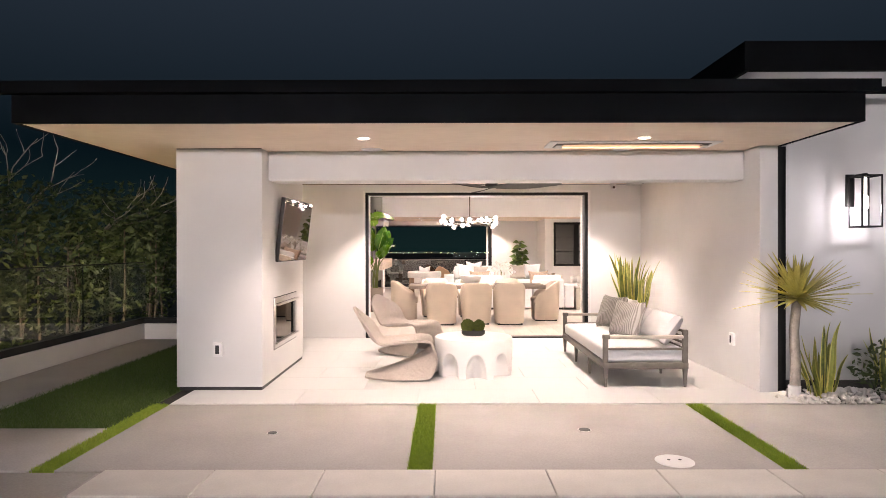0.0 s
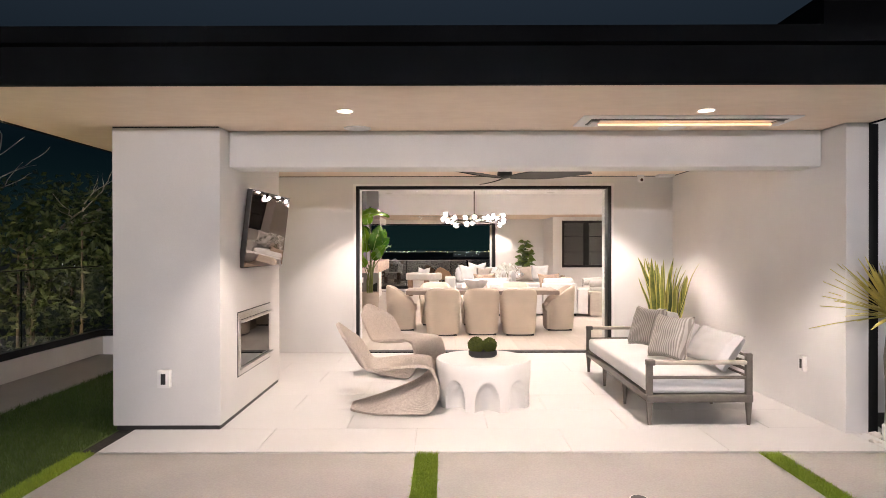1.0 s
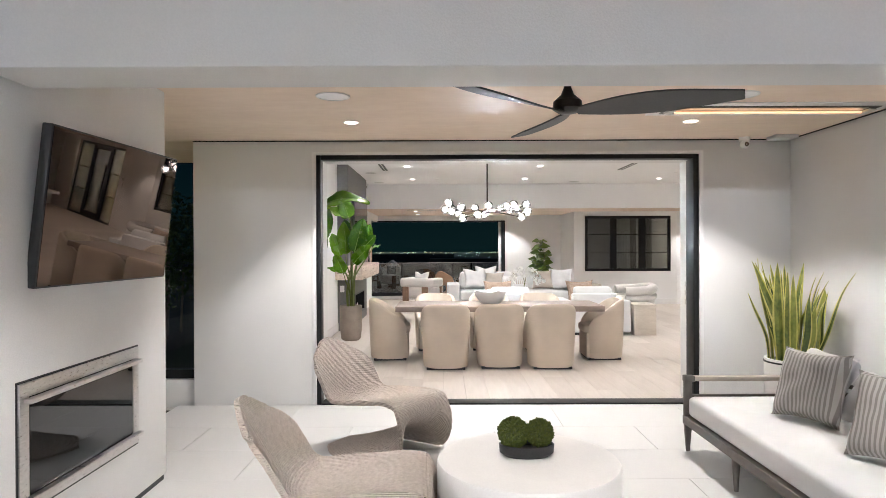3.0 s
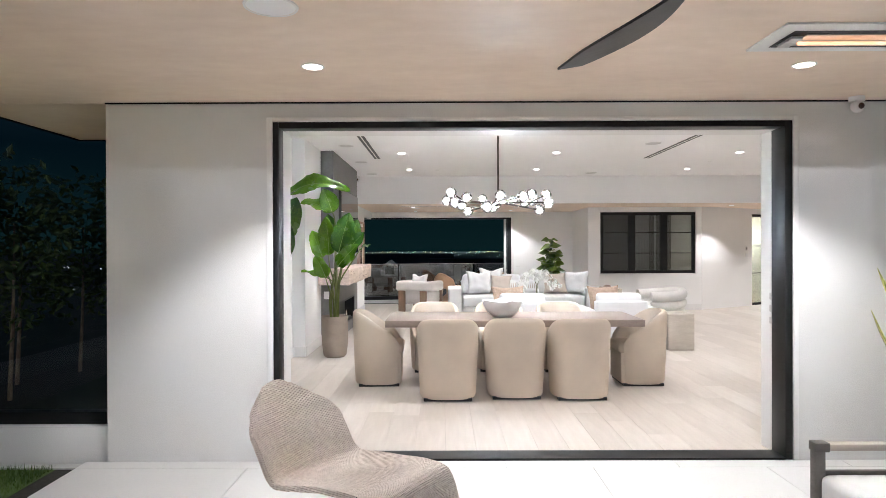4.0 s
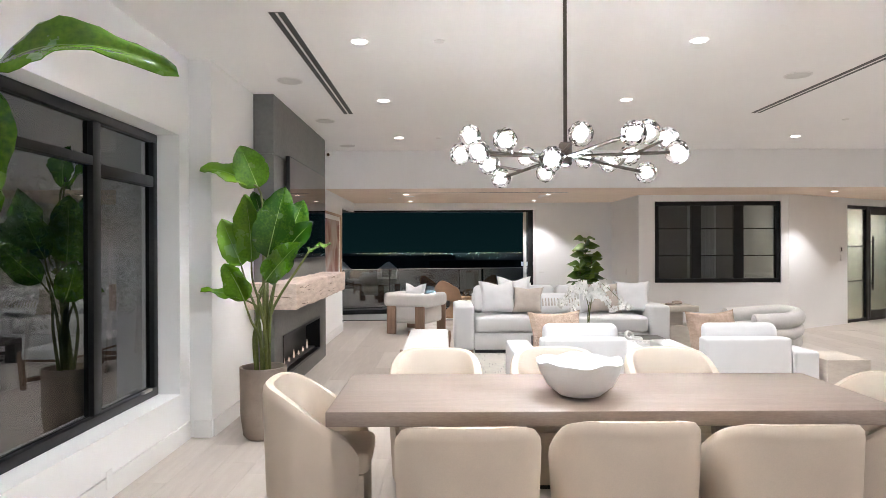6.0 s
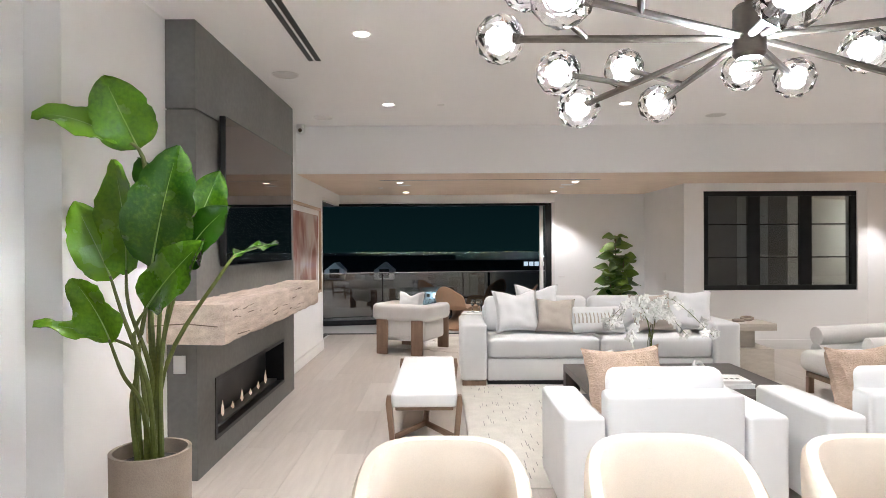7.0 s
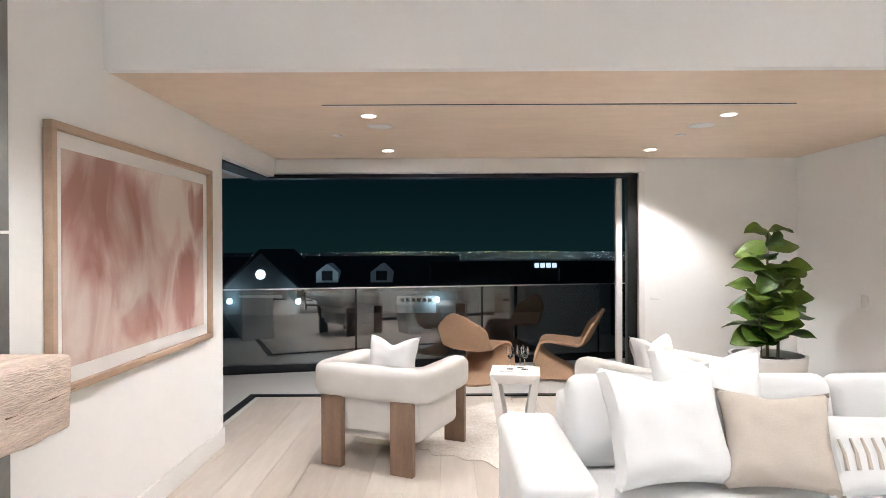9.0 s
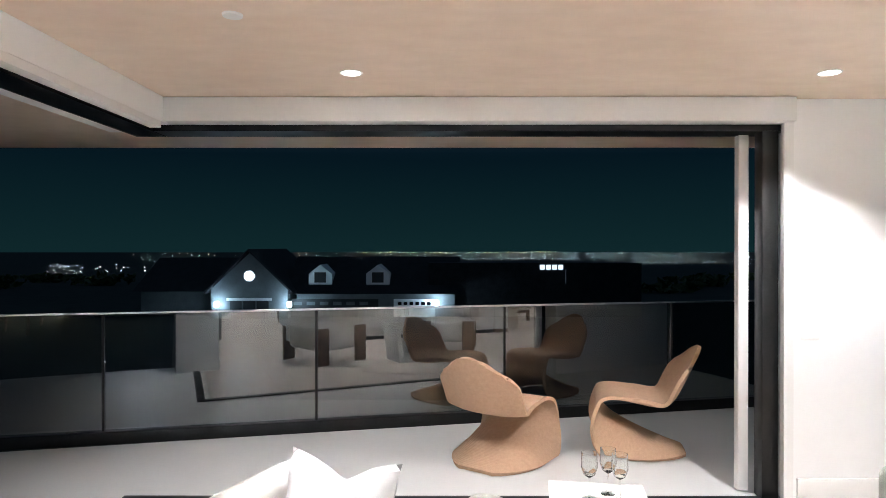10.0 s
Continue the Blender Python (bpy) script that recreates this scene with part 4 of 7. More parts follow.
def leaf_mass(bm, r, n, centre, size, leaf):
    for i in range(n):
        while True:
            p = Vector((r.uniform(-1, 1), r.uniform(-1, 1), r.uniform(-1, 1)))
            if p.length < 1:
                break
        if noise.noise(p * 2.6 + Vector(centre)) < -0.16:
            continue
        c = Vector(centre) + Vector((p.x * size[0], p.y * size[1], p.z * size[2]))
        e = Euler((r.uniform(0, 6.28), r.uniform(0, 6.28), r.uniform(0, 6.28))).to_matrix()
        L = leaf * r.uniform(0.6, 1.3)
        q = [c + e @ Vector(v) for v in ((0, -L, 0), (L * 0.45, 0, 0.1 * L), (0, L, 0), (-L * 0.45, 0, 0.1 * L))]
        bm.faces.new([bm.verts.new(v) for v in q])


r = random.Random(21)
bm = bmesh.new()
for k in range(6):
    leaf_mass(bm, r, 420, (4.9 + k * 0.6, 6.75 + r.uniform(-0.1, 0.1), 0.2), (0.42, 0.3, 0.34), 0.04)
solo("shrub", bm, HEDGE, "low dark green shrub by the wall", "shrub", smooth=False)

for x, y, rad, mt, lab in ((-1.32, 5.07, 0.045, STEEL, "small round metal deck drain"), (1.25, 5.15, 0.058, STEEL, "small round metal deck drain"), (1.72, 4.40, 0.135, CERAMIC, "round white skimmer lid on the deck")):
    cap = thing("deck_cap", lab, "drain", (x, y, -0.003))
    bm = bmesh.new()
    lathe(bm, [(rad, 0.0), (rad, 0.004), (rad * 0.86, 0.005)], 36)
    part("rim", bm, mt, cap)
    if mt is STEEL:
        bm = bmesh.new()
        lathe(bm, [(rad * 0.84, 0.005), (rad * 0.82, 0.007), (0.005, 0.007)], 30)
        part("grate", bm, DARK, cap)
    else:
        for dx in (-0.035, 0.045):
            bm = bmesh.new()
            lathe(bm, [(0.012, 0.005), (0.012, 0.0065)], 12, dx, 0.02)
            part("screw_hole", bm, DARK, cap)

# artificial grass
def grass(name, x0, x1, y0, y1, n, h, seed, label, material=GRASS):
    r = random.Random(seed)
    verts, faces = [], []
    for i in range(n):
        x, y = r.uniform(x0, x1), r.uniform(y0, y1)
        a, L = r.uniform(0, 6.283), h * r.uniform(0.6, 1.2)
        dx, dy, w = math.cos(a), math.sin(a), 0.0035
        k = len(verts)
        lx, ly = r.uniform(-0.6, 0.6) * L, r.uniform(-0.6, 0.6) * L
        verts += [(x - dx * w, y - dy * w, -0.03), (x + dx * w, y + dy * w, -0.03), (x + lx, y + ly, -0.03 + L)]
        faces.append((k, k + 1, k + 2))
    me = bpy.data.meshes.new(name)
    me.from_pydata(verts, [], faces)
    me.materials.append(material)
    tagged(new(name, me), label, "grass", "", "stuff")


for x0, x1, y0, y1 in ((-0.165, 0.005, 4.22, 6.02), (2.42, 2.585, 4.22, 6.02), (-2.75, -2.58, 4.22, 6.02)):
    slab("grass_bed", x0 + 0.002, x1 - 0.002, y0, y1, -0.113, -0.028, GRASS, "green artificial turf backing", "grass")
    grass("grass_strip", x0 + 0.004, x1 - 0.004, y0, y1, 9000, 0.04, int(x0 * 100), "bright green artificial grass strip between slabs")
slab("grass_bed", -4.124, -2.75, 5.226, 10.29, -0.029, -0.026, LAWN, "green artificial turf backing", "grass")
grass("lawn", -4.12, -2.76, 5.23, 10.29, 26000, 0.05, 3, "artificial lawn with night shade put into its dark green", LAWN)

# low wall with glass balustrade and hedge
slab("wall_low", -5.15, -4.96, -4.0, 10.45, -0.12, 0.24, STUCCO, "low white stucco wall", "wall", 0.006)
slab("wall_low_return", -4.958, -2.44, 10.42, 10.62, -0.12, 0.24, STUCCO, "low white stucco wall", "wall", 0.006)
rail = thing("glass_balustrade", "clear glass balustrade on a low white wall", "balustrade", (-5.05, 0, 0.24))
part("shoe", boxed(-0.05, 0.05, -4.0, 10.6, 0.002, 0.09), BLACK, rail, "black base shoe")
for i in range(8):
    part("pane", boxed(-0.006, 0.006, -4.0 + i * 1.83, -4.0 + i * 1.83 + 1.81, 0.09, 1.02), CLEAR, rail, smooth=False)
part("cap_rail", boxed(-0.012, 0.012, -4.0, 10.6, 1.021, 1.035), BLACK, rail)
rail2 = thing("glass_balustrade", "clear glass balustrade on a low white wall", "balustrade", (0, 10.52, 0.24))
part("shoe", boxed(-4.99, -2.46, -0.05, 0.05, 0.002, 0.09), BLACK, rail2, "black base shoe")
part("pane", boxed(-4.99, -3.7, -0.006, 0.006, 0.09, 1.02), CLEAR, rail2, smooth=False)
part("pane", boxed(-3.68, -2.46, -0.006, 0.006, 0.09, 1.02), CLEAR, rail2, smooth=False)

for y in (2.6, 5.0, 7.4, 9.8):
    up = thing("garden_uplight", "small garden uplight under the hedge, lit", "uplight", (-5.75, y, -0.35), 0, "garden uplights")
    bm = bmesh.new()
    lathe(bm, [(0.03, 0.0), (0.03, 0.28), (0.045, 0.30), (0.045, 0.36), (0.03, 0.36)], 14)
    part("stake_lamp", bm, BLACK, up)
    glow_lamp("garden_uplight_glow", -5.75, y, 0.12, 17, (1.0, 0.86, 0.5), 0.05)
r = random.Random(31)
for i in range(15):
    y = -1.5 + i * 1.15
    tree = thing("hedge_tree", "dark leafy hedge tree on slim bare stems", "tree", (-6.6 + r.uniform(-0.35, 0.35), y, -0.35), 0, "hedge trees")
    for q in range(3):
        bm = bmesh.new()
        ox, oy = r.uniform(-0.25, 0.25), r.uniform(-0.35, 0.35)
        tube(bm, [(ox, oy, 0), (ox + r.uniform(-0.1, 0.1), oy, 0.8), (ox + r.uniform(-0.2, 0.2), oy + r.uniform(-0.15, 0.15), 2.2)], 0.028, 7, 0.012)
        part("stem", bm, BARK, tree)
    bm = bmesh.new()
    leaf_mass(bm, r, 1500, (0, 0, 2.05 + r.uniform(-0.1, 0.15)), (0.75, 0.8, 1.15), 0.062)
    leaf_mass(bm, r, 620, (0, 0, 0.85), (0.6, 0.75, 0.75), 0.055)
    part("crown", bm, HEDGE, tree, smooth=False)
for i in range(14):
    y = 10.9 + i * 0.9
    tree = thing("hedge_tree", "dark leafy hedge tree on slim bare stems", "tree", (-5.2 - r.uniform(0, 0.8), y, -0.35), 0, "hedge trees")
    bm = bmesh.new()
    tube(bm, [(0, 0, 0), (0.05, 0, 1.0), (0, 0.1, 2.2)], 0.03, 7, 0.012)
    part("stem", bm, BARK, tree)
    bm = bmesh.new()
    leaf_mass(bm, r, 900, (0, 0, 1.9), (0.8, 0.8, 1.2), 0.07)
    part("crown", bm, HEDGE, tree, smooth=False)


def bare_tree(x, y, z, seed, s):
    r = random.Random(seed)
    ob = thing("bare_tree", "leafless tree with pale branches against the night sky", "tree", (x, y, z))
    bm = bmesh.new()

    def grow(p, d, L, rad, depth):
        pts = [p]
        for i in range(4):
            d = (d + Vector((r.uniform(-0.28, 0.28), r.uniform(-0.28, 0.28), r.uniform(-0.1, 0.16)))).normalized()
            pts.append(pts[-1] + d * L / 4)
        tube(bm, pts, rad, 5, rad * 0.55)
        if depth:
            for i in range(3 if depth > 1 else 2):
                q = pts[r.randint(2, 4)]
                grow(q, (d + Vector((r.uniform(-0.9, 0.9), r.uniform(-0.9, 0.9), r.uniform(-0.2, 0.5)))).normalized(), L * 0.68, rad * 0.55, depth - 1)

    grow(Vector((0, 0, 0)), Vector((0, 0, 1)), 1.9 * s, 0.06 * s, 4)
    part("bough", bm, PALEBARK, ob)


bare_tree(-7.6, 9.2, -0.35, 4, 1.25)
bare_tree(-7.2, 12.2, -0.35, 9, 1.1)
bare_tree(-9.5, 8.0, -0.35, 14, 1.35)
# ---- things in the dining room ----
def dining_chair():
    """A tub chair upholstered to the floor; its front is +y."""
    ob = thing("dining_chair", "cream upholstered tub dining chair with rounded back", "chair", (0, 0, 0), 0, "chairs round the dining table")
    hx, hy, n = 0.31, 0.30, 40
    bm = bmesh.new()
    rings = []
    for i in range(n + 1):
        a = radians(42 - 264 * i / n)
        c, s = math.cos(a), math.sin(a)
        k = (abs(c) ** 2.7 + abs(s) ** 2.7) ** (-1 / 2.7)
        ox, oy = hx * c * k, hy * s * k
        back = max(0.0, min(1.0, (0.20 - oy) / 0.51))
        h = 0.585 + 0.235 * (back * back * (3 - 2 * back)) ** 0.9
        end = min(i, n - i)
        h -= 0.10 * max(0.0, 1 - end / 3.0) ** 2
        t = 0.075
        f = 1 - t / math.hypot(ox, oy)
        flare = 1.03
        prof = [(0.89, 0.025), (0.92, 0.045), (0.965, 0.3), (flare * 0.985, h - 0.05), (flare * 0.975, h - 0.018), (flare * 0.93, h), (flare * (f + 0.045), h - 0.004), (flare * f, h - 0.03), (f, 0.44), (f, 0.30)]
        rings.append([(ox * q, oy * q, z) for q, z in prof])
    loft(bm, rings, False, False)
    for e in (rings[0], rings[-1]):
        bm.faces.new([bm.verts.new(p) for p in e])
    bmesh.ops.remove_doubles(bm, verts=bm.verts, dist=0.0003)
    bmesh.ops.recalc_face_normals(bm, faces=bm.faces)
    part("tub", bm, CREAM, ob)
    part("seat_cushion", block(bmesh.new(), 0.225, 0.235, 0.055, 0.035, 0.02, Matrix.Translation((0, 0.035, 0.415))), CREAM, ob)
    part("front_panel", boxed(-0.225, 0.225, 0.17, 0.245, 0.028, 0.365, 0.015), CREAM, ob)
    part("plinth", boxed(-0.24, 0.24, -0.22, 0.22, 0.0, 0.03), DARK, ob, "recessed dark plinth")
    return ob


first = dining_chair()
first.matrix_world = pose(0.025, 12.29, 0, 0, 0, 0)
for x, y, rz in ((0.715, 12.36, 0), (1.365, 12.31, 0), (-0.13, 13.70, 180), (0.68, 13.72, 178), (1.46, 13.70, 182), (-0.735, 12.97, -88), (2.17, 12.95, 90)):
    copy_thing(first, pose(x, y, 0, 0, 0, rz))

table = thing("dining_table", "greyed oak dining table with thick plank top", "dining table", (0.745, 12.98, 0))
part("tabletop", boxed(-1.385, 1.385, -0.44, 0.44, 0.672, 0.745, 0.004), TABLEWOOD, table)
for s in (-1, 1):
    bm = bmesh.new()
    rings = []
    for z, w in ((0.0, 0.30), (0.05, 0.29), (0.35, 0.24), (0.6, 0.29), (0.671, 0.31)):
        rings.append([(s * 0.80 + x, y, z) for x, y in rounded(0.06, w, 0.03, 3)])
    loft(bm, rings)
    part("pedestal", bm, TABLEWOOD, table)

bowl = thing("centre_bowl", "large white ceramic bowl with a wavy rim on the table", "bowl", (0.64, 12.86, 0.745))
bm = bmesh.new()
rings = []
for r0, z, wv in ((0.07, 0.0, 0), (0.11, 0.01, 0), (0.17, 0.06, 0), (0.208, 0.13, 0.4), (0.225, 0.185, 1.0), (0.214, 0.187, 1.0), (0.19, 0.13, 0.4), (0.13, 0.05, 0), (0.05, 0.025, 0)):
    rings.append([((r0 + 0.004 * wv * math.sin(5 * a)) * math.cos(a), (r0 + 0.004 * wv * math.cos(4 * a)) * math.sin(a), z + wv * (0.007 * math.sin(5 * a + 1) + 0.004 * math.sin(9 * a))) for a in (2 * math.pi * i / 56 for i in range(56))])
loft(bm, rings)
part("body", bm, CERAMIC, bowl)

chand = thing("chandelier", "bronze branching chandelier with faceted glass globes, lit", "chandelier", (0.62, 13.12, ROOM_Z))
bm = bmesh.new()
lathe(bm, [(0.065, 0.0), (0.065, -0.02), (0.03, -0.03), (0.012, -0.05)], 28)
part("canopy", bm, mat("bronze", (0.10, 0.085, 0.07), 0.4, 0.8, vary=0.1), chand)
BRONZE = chand.children[0].data.materials[0]
bm = bmesh.new()
tube(bm, [(0, 0, -0.05), (0, 0, -0.95)], 0.011, 10)
part("rod", bm, BRONZE, chand)
bm = bmesh.new()
lathe(bm, [(0.03, -0.93), (0.038, -0.94), (0.038, -1.05), (0.03, -1.06)], 20)
part("hub", bm, BRONZE, chand)
r = random.Random(2)
FACET = glass("faceted_glass", (1, 1, 1), 0.0, 1.45)
globe_me = None
for i in range(9):
    a = 2 * math.pi * i / 9 + 0.2
    L = 0.60 if i % 3 else 0.50
    dz = (-0.06, 0.05, 0.0)[i % 3]
    hub = Vector((0.03 * math.cos(a), 0.03 * math.sin(a), -1.01))
    tip = Vector((L * math.cos(a), L * math.sin(a), -1.03 + dz))
    bm = bmesh.new()
    tube(bm, [hub, tip], 0.0095, 8)
    part("arm", bm, BRONZE, chand)
    mid_p = hub.lerp(tip, 0.62)
    tip2 = mid_p + Vector((0.20 * math.cos(a + 0.75), 0.20 * math.sin(a + 0.75), 0.09 - 0.05 * (i % 2)))
    bm = bmesh.new()
    tube(bm, [mid_p, tip2], 0.008, 8)
    part("twig", bm, BRONZE, chand)
    for p in (tip, tip2):
        if globe_me is None:
            bm = bmesh.new()
            bmesh.ops.create_icosphere(bm, subdivisions=2, radius=0.065)
            ob = part("globe", bm, FACET, chand, "faceted clear glass globe", smooth=False)
            globe_me = ob.data
            bm = bmesh.new()
            bmesh.ops.create_uvsphere(bm, u_segments=12, v_segments=8, radius=0.024)
            core = part("bulb", bm, BULB, ob, "glowing bulb")
            bulb_me = core.data
        else:
            ob = new("globe", globe_me)
            ob.parent = chand
            ob["label"] = "faceted clear glass globe"
            ob.visible_shadow = False
            core = new("bulb", bulb_me)
            core.parent = ob
            core["label"] = "glowing bulb"
        ob.location = p
        ob.rotation_euler = (r.random() * 3, r.random() * 3, r.random() * 3)


def paddle_leaf(bm, base, aim, length, width, droop=0.25, fold=0.18, n=10, wave=0.0, seed=0, face=(0, 0, 1)):
    """A broad leaf blade with a mid rib, bending down towards its tip."""
    d = Vector(aim).normalized()
    side = d.cross(Vector(face))
    side = side.normalized() if side.length > 0.05 else Vector((1, 0, 0))
    up = side.cross(d)
    rows = []
    for i in range(n + 1):
        k = i / n
        w = width * max(math.sin(math.pi * min(k ** 0.85 * 0.985 + 0.015, 1.0)), 0.004) ** 0.72
        c = Vector(base) + d * length * k - Vector((0, 0, 1)) * droop * length * k * k
        row = []
        for v in (-1, -0.55, 0, 0.55, 1):
            q = c + side * w / 2 * v + up * (fold * w * abs(v) - 0.0)
            if wave:
                q = q + up * wave * abs(v) * math.sin(k * 9 + seed + v * 2)
            row.append(q)
        rows.append(row)
    return sheet(bm, rows, 0.003)


def broad_leaf(base, tip, width, face, arch, seed, n=18):
    """A banana-like blade: oblong with a drawn-out tip, channelled along the rib, wavy at its margins."""
    b, t = Vector(base), Vector(tip)
    d = (t - b).normalized()
    side = d.cross(Vector(face).normalized()).normalized()
    up = side.cross(d)
    r = random.Random(seed)
    tear = [r.uniform(0.2, 0.85) for i in range(3)]
    rows, rib = [], []
    for i in range(n + 1):
        k = i / n
        w = width * (1 - (1 - min(k / 0.34, 1.0)) ** 2) ** 0.5 if k < 0.34 else width * max(1 - ((k - 0.34) / 0.66) ** 2.6, 0.0) ** 0.8
        w = max(w, 0.006)
        c = b.lerp(t, k) + up * arch * 4 * k * (1 - k) * (t - b).length
        rib.append(c)
        row = []
        for v in (-1, -0.8, -0.5, -0.2, 0, 0.2, 0.5, 0.8, 1):
            a = abs(v)
            q = c + side * w / 2 * v + up * (0.20 * w * a ** 1.4 - 0.10 * w * a ** 4)
            q += up * 0.020 * a ** 2 * math.sin(k * 11 + seed * 1.7 + v * 2.2) + up * 0.0035 * a * math.sin(k * 70 + v)
            if a > 0.7:
                q -= side * v * w * 0.05 * max(0.0, 1 - min(abs(k - x) for x in tear) / 0.03)
            row.append(q)
        rows.append(row)
    return sheet(bmesh.new(), rows, 0.003), rib


def banana_plant(at, pot_r, pot_h, leaves, label, seed):
    """leaves: base, tip, width, arch and the sideways and upward turn of each blade."""
    r = random.Random(seed)
    ob = thing("bird_of_paradise_plant", label, "plant", at, 0, "potted banana-leaf plants")
    bm = bmesh.new()
    lathe(bm, [(pot_r * 0.72, 0.0), (pot_r * 0.86, 0.03), (pot_r * 0.98, 0.2), (pot_r, pot_h), (pot_r * 0.9, pot_h), (pot_r * 0.88, pot_h - 0.07)], 44)
    part("pot", bm, CLAY, ob, "tall taupe clay pot")
    bm = bmesh.new()
    lathe(bm, [(pot_r * 0.87, pot_h - 0.07), (0.05, pot_h - 0.05)], 24)
    part("soil", bm, SOIL, ob)
    for i, (base, tip, width, arch, turn, rise) in enumerate(leaves):
        foot = Vector((r.uniform(-0.05, 0.05), r.uniform(-0.05, 0.05), pot_h - 0.06))
        e = Vector(base)
        lead = (Vector(tip) - e).normalized()
        bm = bmesh.new()
        tube(bm, spline([foot, foot.lerp(e, 0.45) + Vector((-0.32 * (e.x - foot.x), 0, 0.03)), e - lead * 0.10 - Vector((0, 0, 0.06)), e + lead * 0.02], 16), 0.015, 8, 0.006)
        part("stem", bm, STEM, ob)
        blade, rib = broad_leaf(base, tip, width, (turn, -1.0, rise), arch, seed * 20 + i)
        leaf = part("leaf", blade, LEAF, ob)
        bm = bmesh.new()
        tube(bm, rib[:-2], 0.006, 6, 0.0015)
        part("midrib", bm, RIB, leaf, "pale green midrib")
    return ob


banana_plant((-1.54, 14.62, 0), 0.185, 0.57, [
    ((-0.02, -0.06, 2.01), (-0.13, -0.16, 2.33), 0.27, 0.10, 0.3, 0.15), ((-0.08, -0.10, 2.03), (-0.42, -0.22, 2.14), 0.20, 0.14, -0.1, 1.0),
    ((-0.06, -0.10, 1.42), (-0.10, -0.14, 1.95), 0.28, -0.04, -0.35, 0.2), ((0.08, -0.15, 1.45), (0.24, -0.22, 2.00), 0.31, 0.06, 0.25, 0.35),
    ((0.20, -0.08, 1.46), (0.44, -0.14, 1.73), 0.21, 0.12, 0.2, 0.7), ((0.08, -0.20, 1.27), (0.37, -0.28, 1.57), 0.23, 0.05, -0.2, 0.3),
    ((-0.16, -0.04, 1.39), (-0.29, -0.12, 1.76), 0.22, -0.05, 0.4, 0.2), ((-0.09, -0.18, 1.11), (-0.22, -0.26, 1.41), 0.22, -0.06, -0.3, 0.2),
    ((-0.10, -0.12, 1.12), (-0.42, -0.22, 1.20), 0.12, 0.05, 0.0, 1.6), ((0.30, 0.32, 1.50), (0.40, 0.83, 1.57), 0.085, 0.01, 0.2, 4.0),
    ((0.16, 0.06, 1.55), (0.32, 0.06, 1.92), 0.22, 0.05, 0.5, 0.2), ((-0.02, 0.12, 1.60), (-0.12, 0.16, 2.0), 0.2, -0.05, -0.5, 0.2)],
    "tall bird of paradise plant in a taupe clay pot", 5)
banana_plant((-1.66, 11.22, 0), 0.20, 0.55, [
    ((0.20, 0.08, 1.98), (0.17, 0.02, 2.42), 0.16, 0.05, 1.0, 0.1), ((0.26, 0.12, 1.96), (0.83, 0.14, 2.03), 0.20, 0.20, -0.1, 1.0),
    ((0.22, 0.10, 1.60), (0.39, 0.04, 1.96), 0.23, 0.08, 0.4, 0.3), ((0.20, 0.05, 1.36), (0.35, 0.0, 1.72), 0.20, 0.06, 0.2, 0.3),
    ((-0.16, 0.30, 1.4), (-0.26, 0.62, 1.72), 0.2, 0.05, 0.0, 0.4), ((0.16, 0.02, 1.06), (0.29, -0.02, 1.34), 0.17, 0.06, 0.2, 0.3), ((-0.15, -0.1, 1.7), (-0.30, -0.2, 2.12), 0.2, 0.05, 0.3, 0.3)],
    "tall bird of paradise plant in a taupe pot by the window", 6)


def window_unit(name, label, x0, x1, z0, z1, at, turn, splits, bars=(), frame_w=0.06, deep=0.07, panes=SMOKED, mullion=0.09):
    """A framed window in the local xz plane; splits are mullion places, bars are heights of glazing bars."""
    ob = thing(name, label, "window", at, turn, kind="structure")
    edges = [x0, *splits, x1]
    for z, nm in ((z0, "bottom_rail"), (z1 - frame_w, "top_rail")):
        part(nm, boxed(x0, x1, 0, deep, z, z + frame_w, 0.004), BLACK, ob)
    for i, x in enumerate(edges):
        a = x if i == 0 else (x - frame_w if i == len(edges) - 1 else x - mullion / 2)
        b = a + (frame_w if i in (0, len(edges) - 1) else mullion)
        part("stile", boxed(a, b, 0.001, deep - 0.001, z0 + frame_w, z1 - frame_w, 0.003), BLACK, ob)
    for i in range(len(edges) - 1):
        part("pane", boxed(edges[i] + 0.01, edges[i + 1] - 0.01, deep * 0.5, deep * 0.5 + 0.006, z0 + 0.01, z1 - 0.01), panes, ob, smooth=False)
        for z in bars:
            part("glazing_bar", boxed(edges[i] + 0.05, edges[i + 1] - 0.05, deep * 0.5 - 0.008, deep * 0.5 + 0.014, z - 0.009, z + 0.009), BLACK, ob)
    return ob


w1 = window_unit("window_1", "black framed window in a deep white recess", -1.46, 1.46, 0.392, 2.408, (-2.30, 12.96, 0), 90, (0.62,), (), 0.065)
part("transom", boxed(0.66, 1.40, 0.002, 0.068, 2.0, 2.08, 0.003), BLACK, w1)
part("transom", boxed(-1.40, 0.58, 0.002, 0.068, 2.06, 2.12, 0.003), BLACK, w1)
part("sash_latch", boxed(1.18, 1.30, -0.03, 0.0, 0.455, 0.475, 0.004), STEEL, w1)
outlet(-2.112, 13.35, 0.13, 90, 0.07, 0.11, deep=0.006, dark=False)

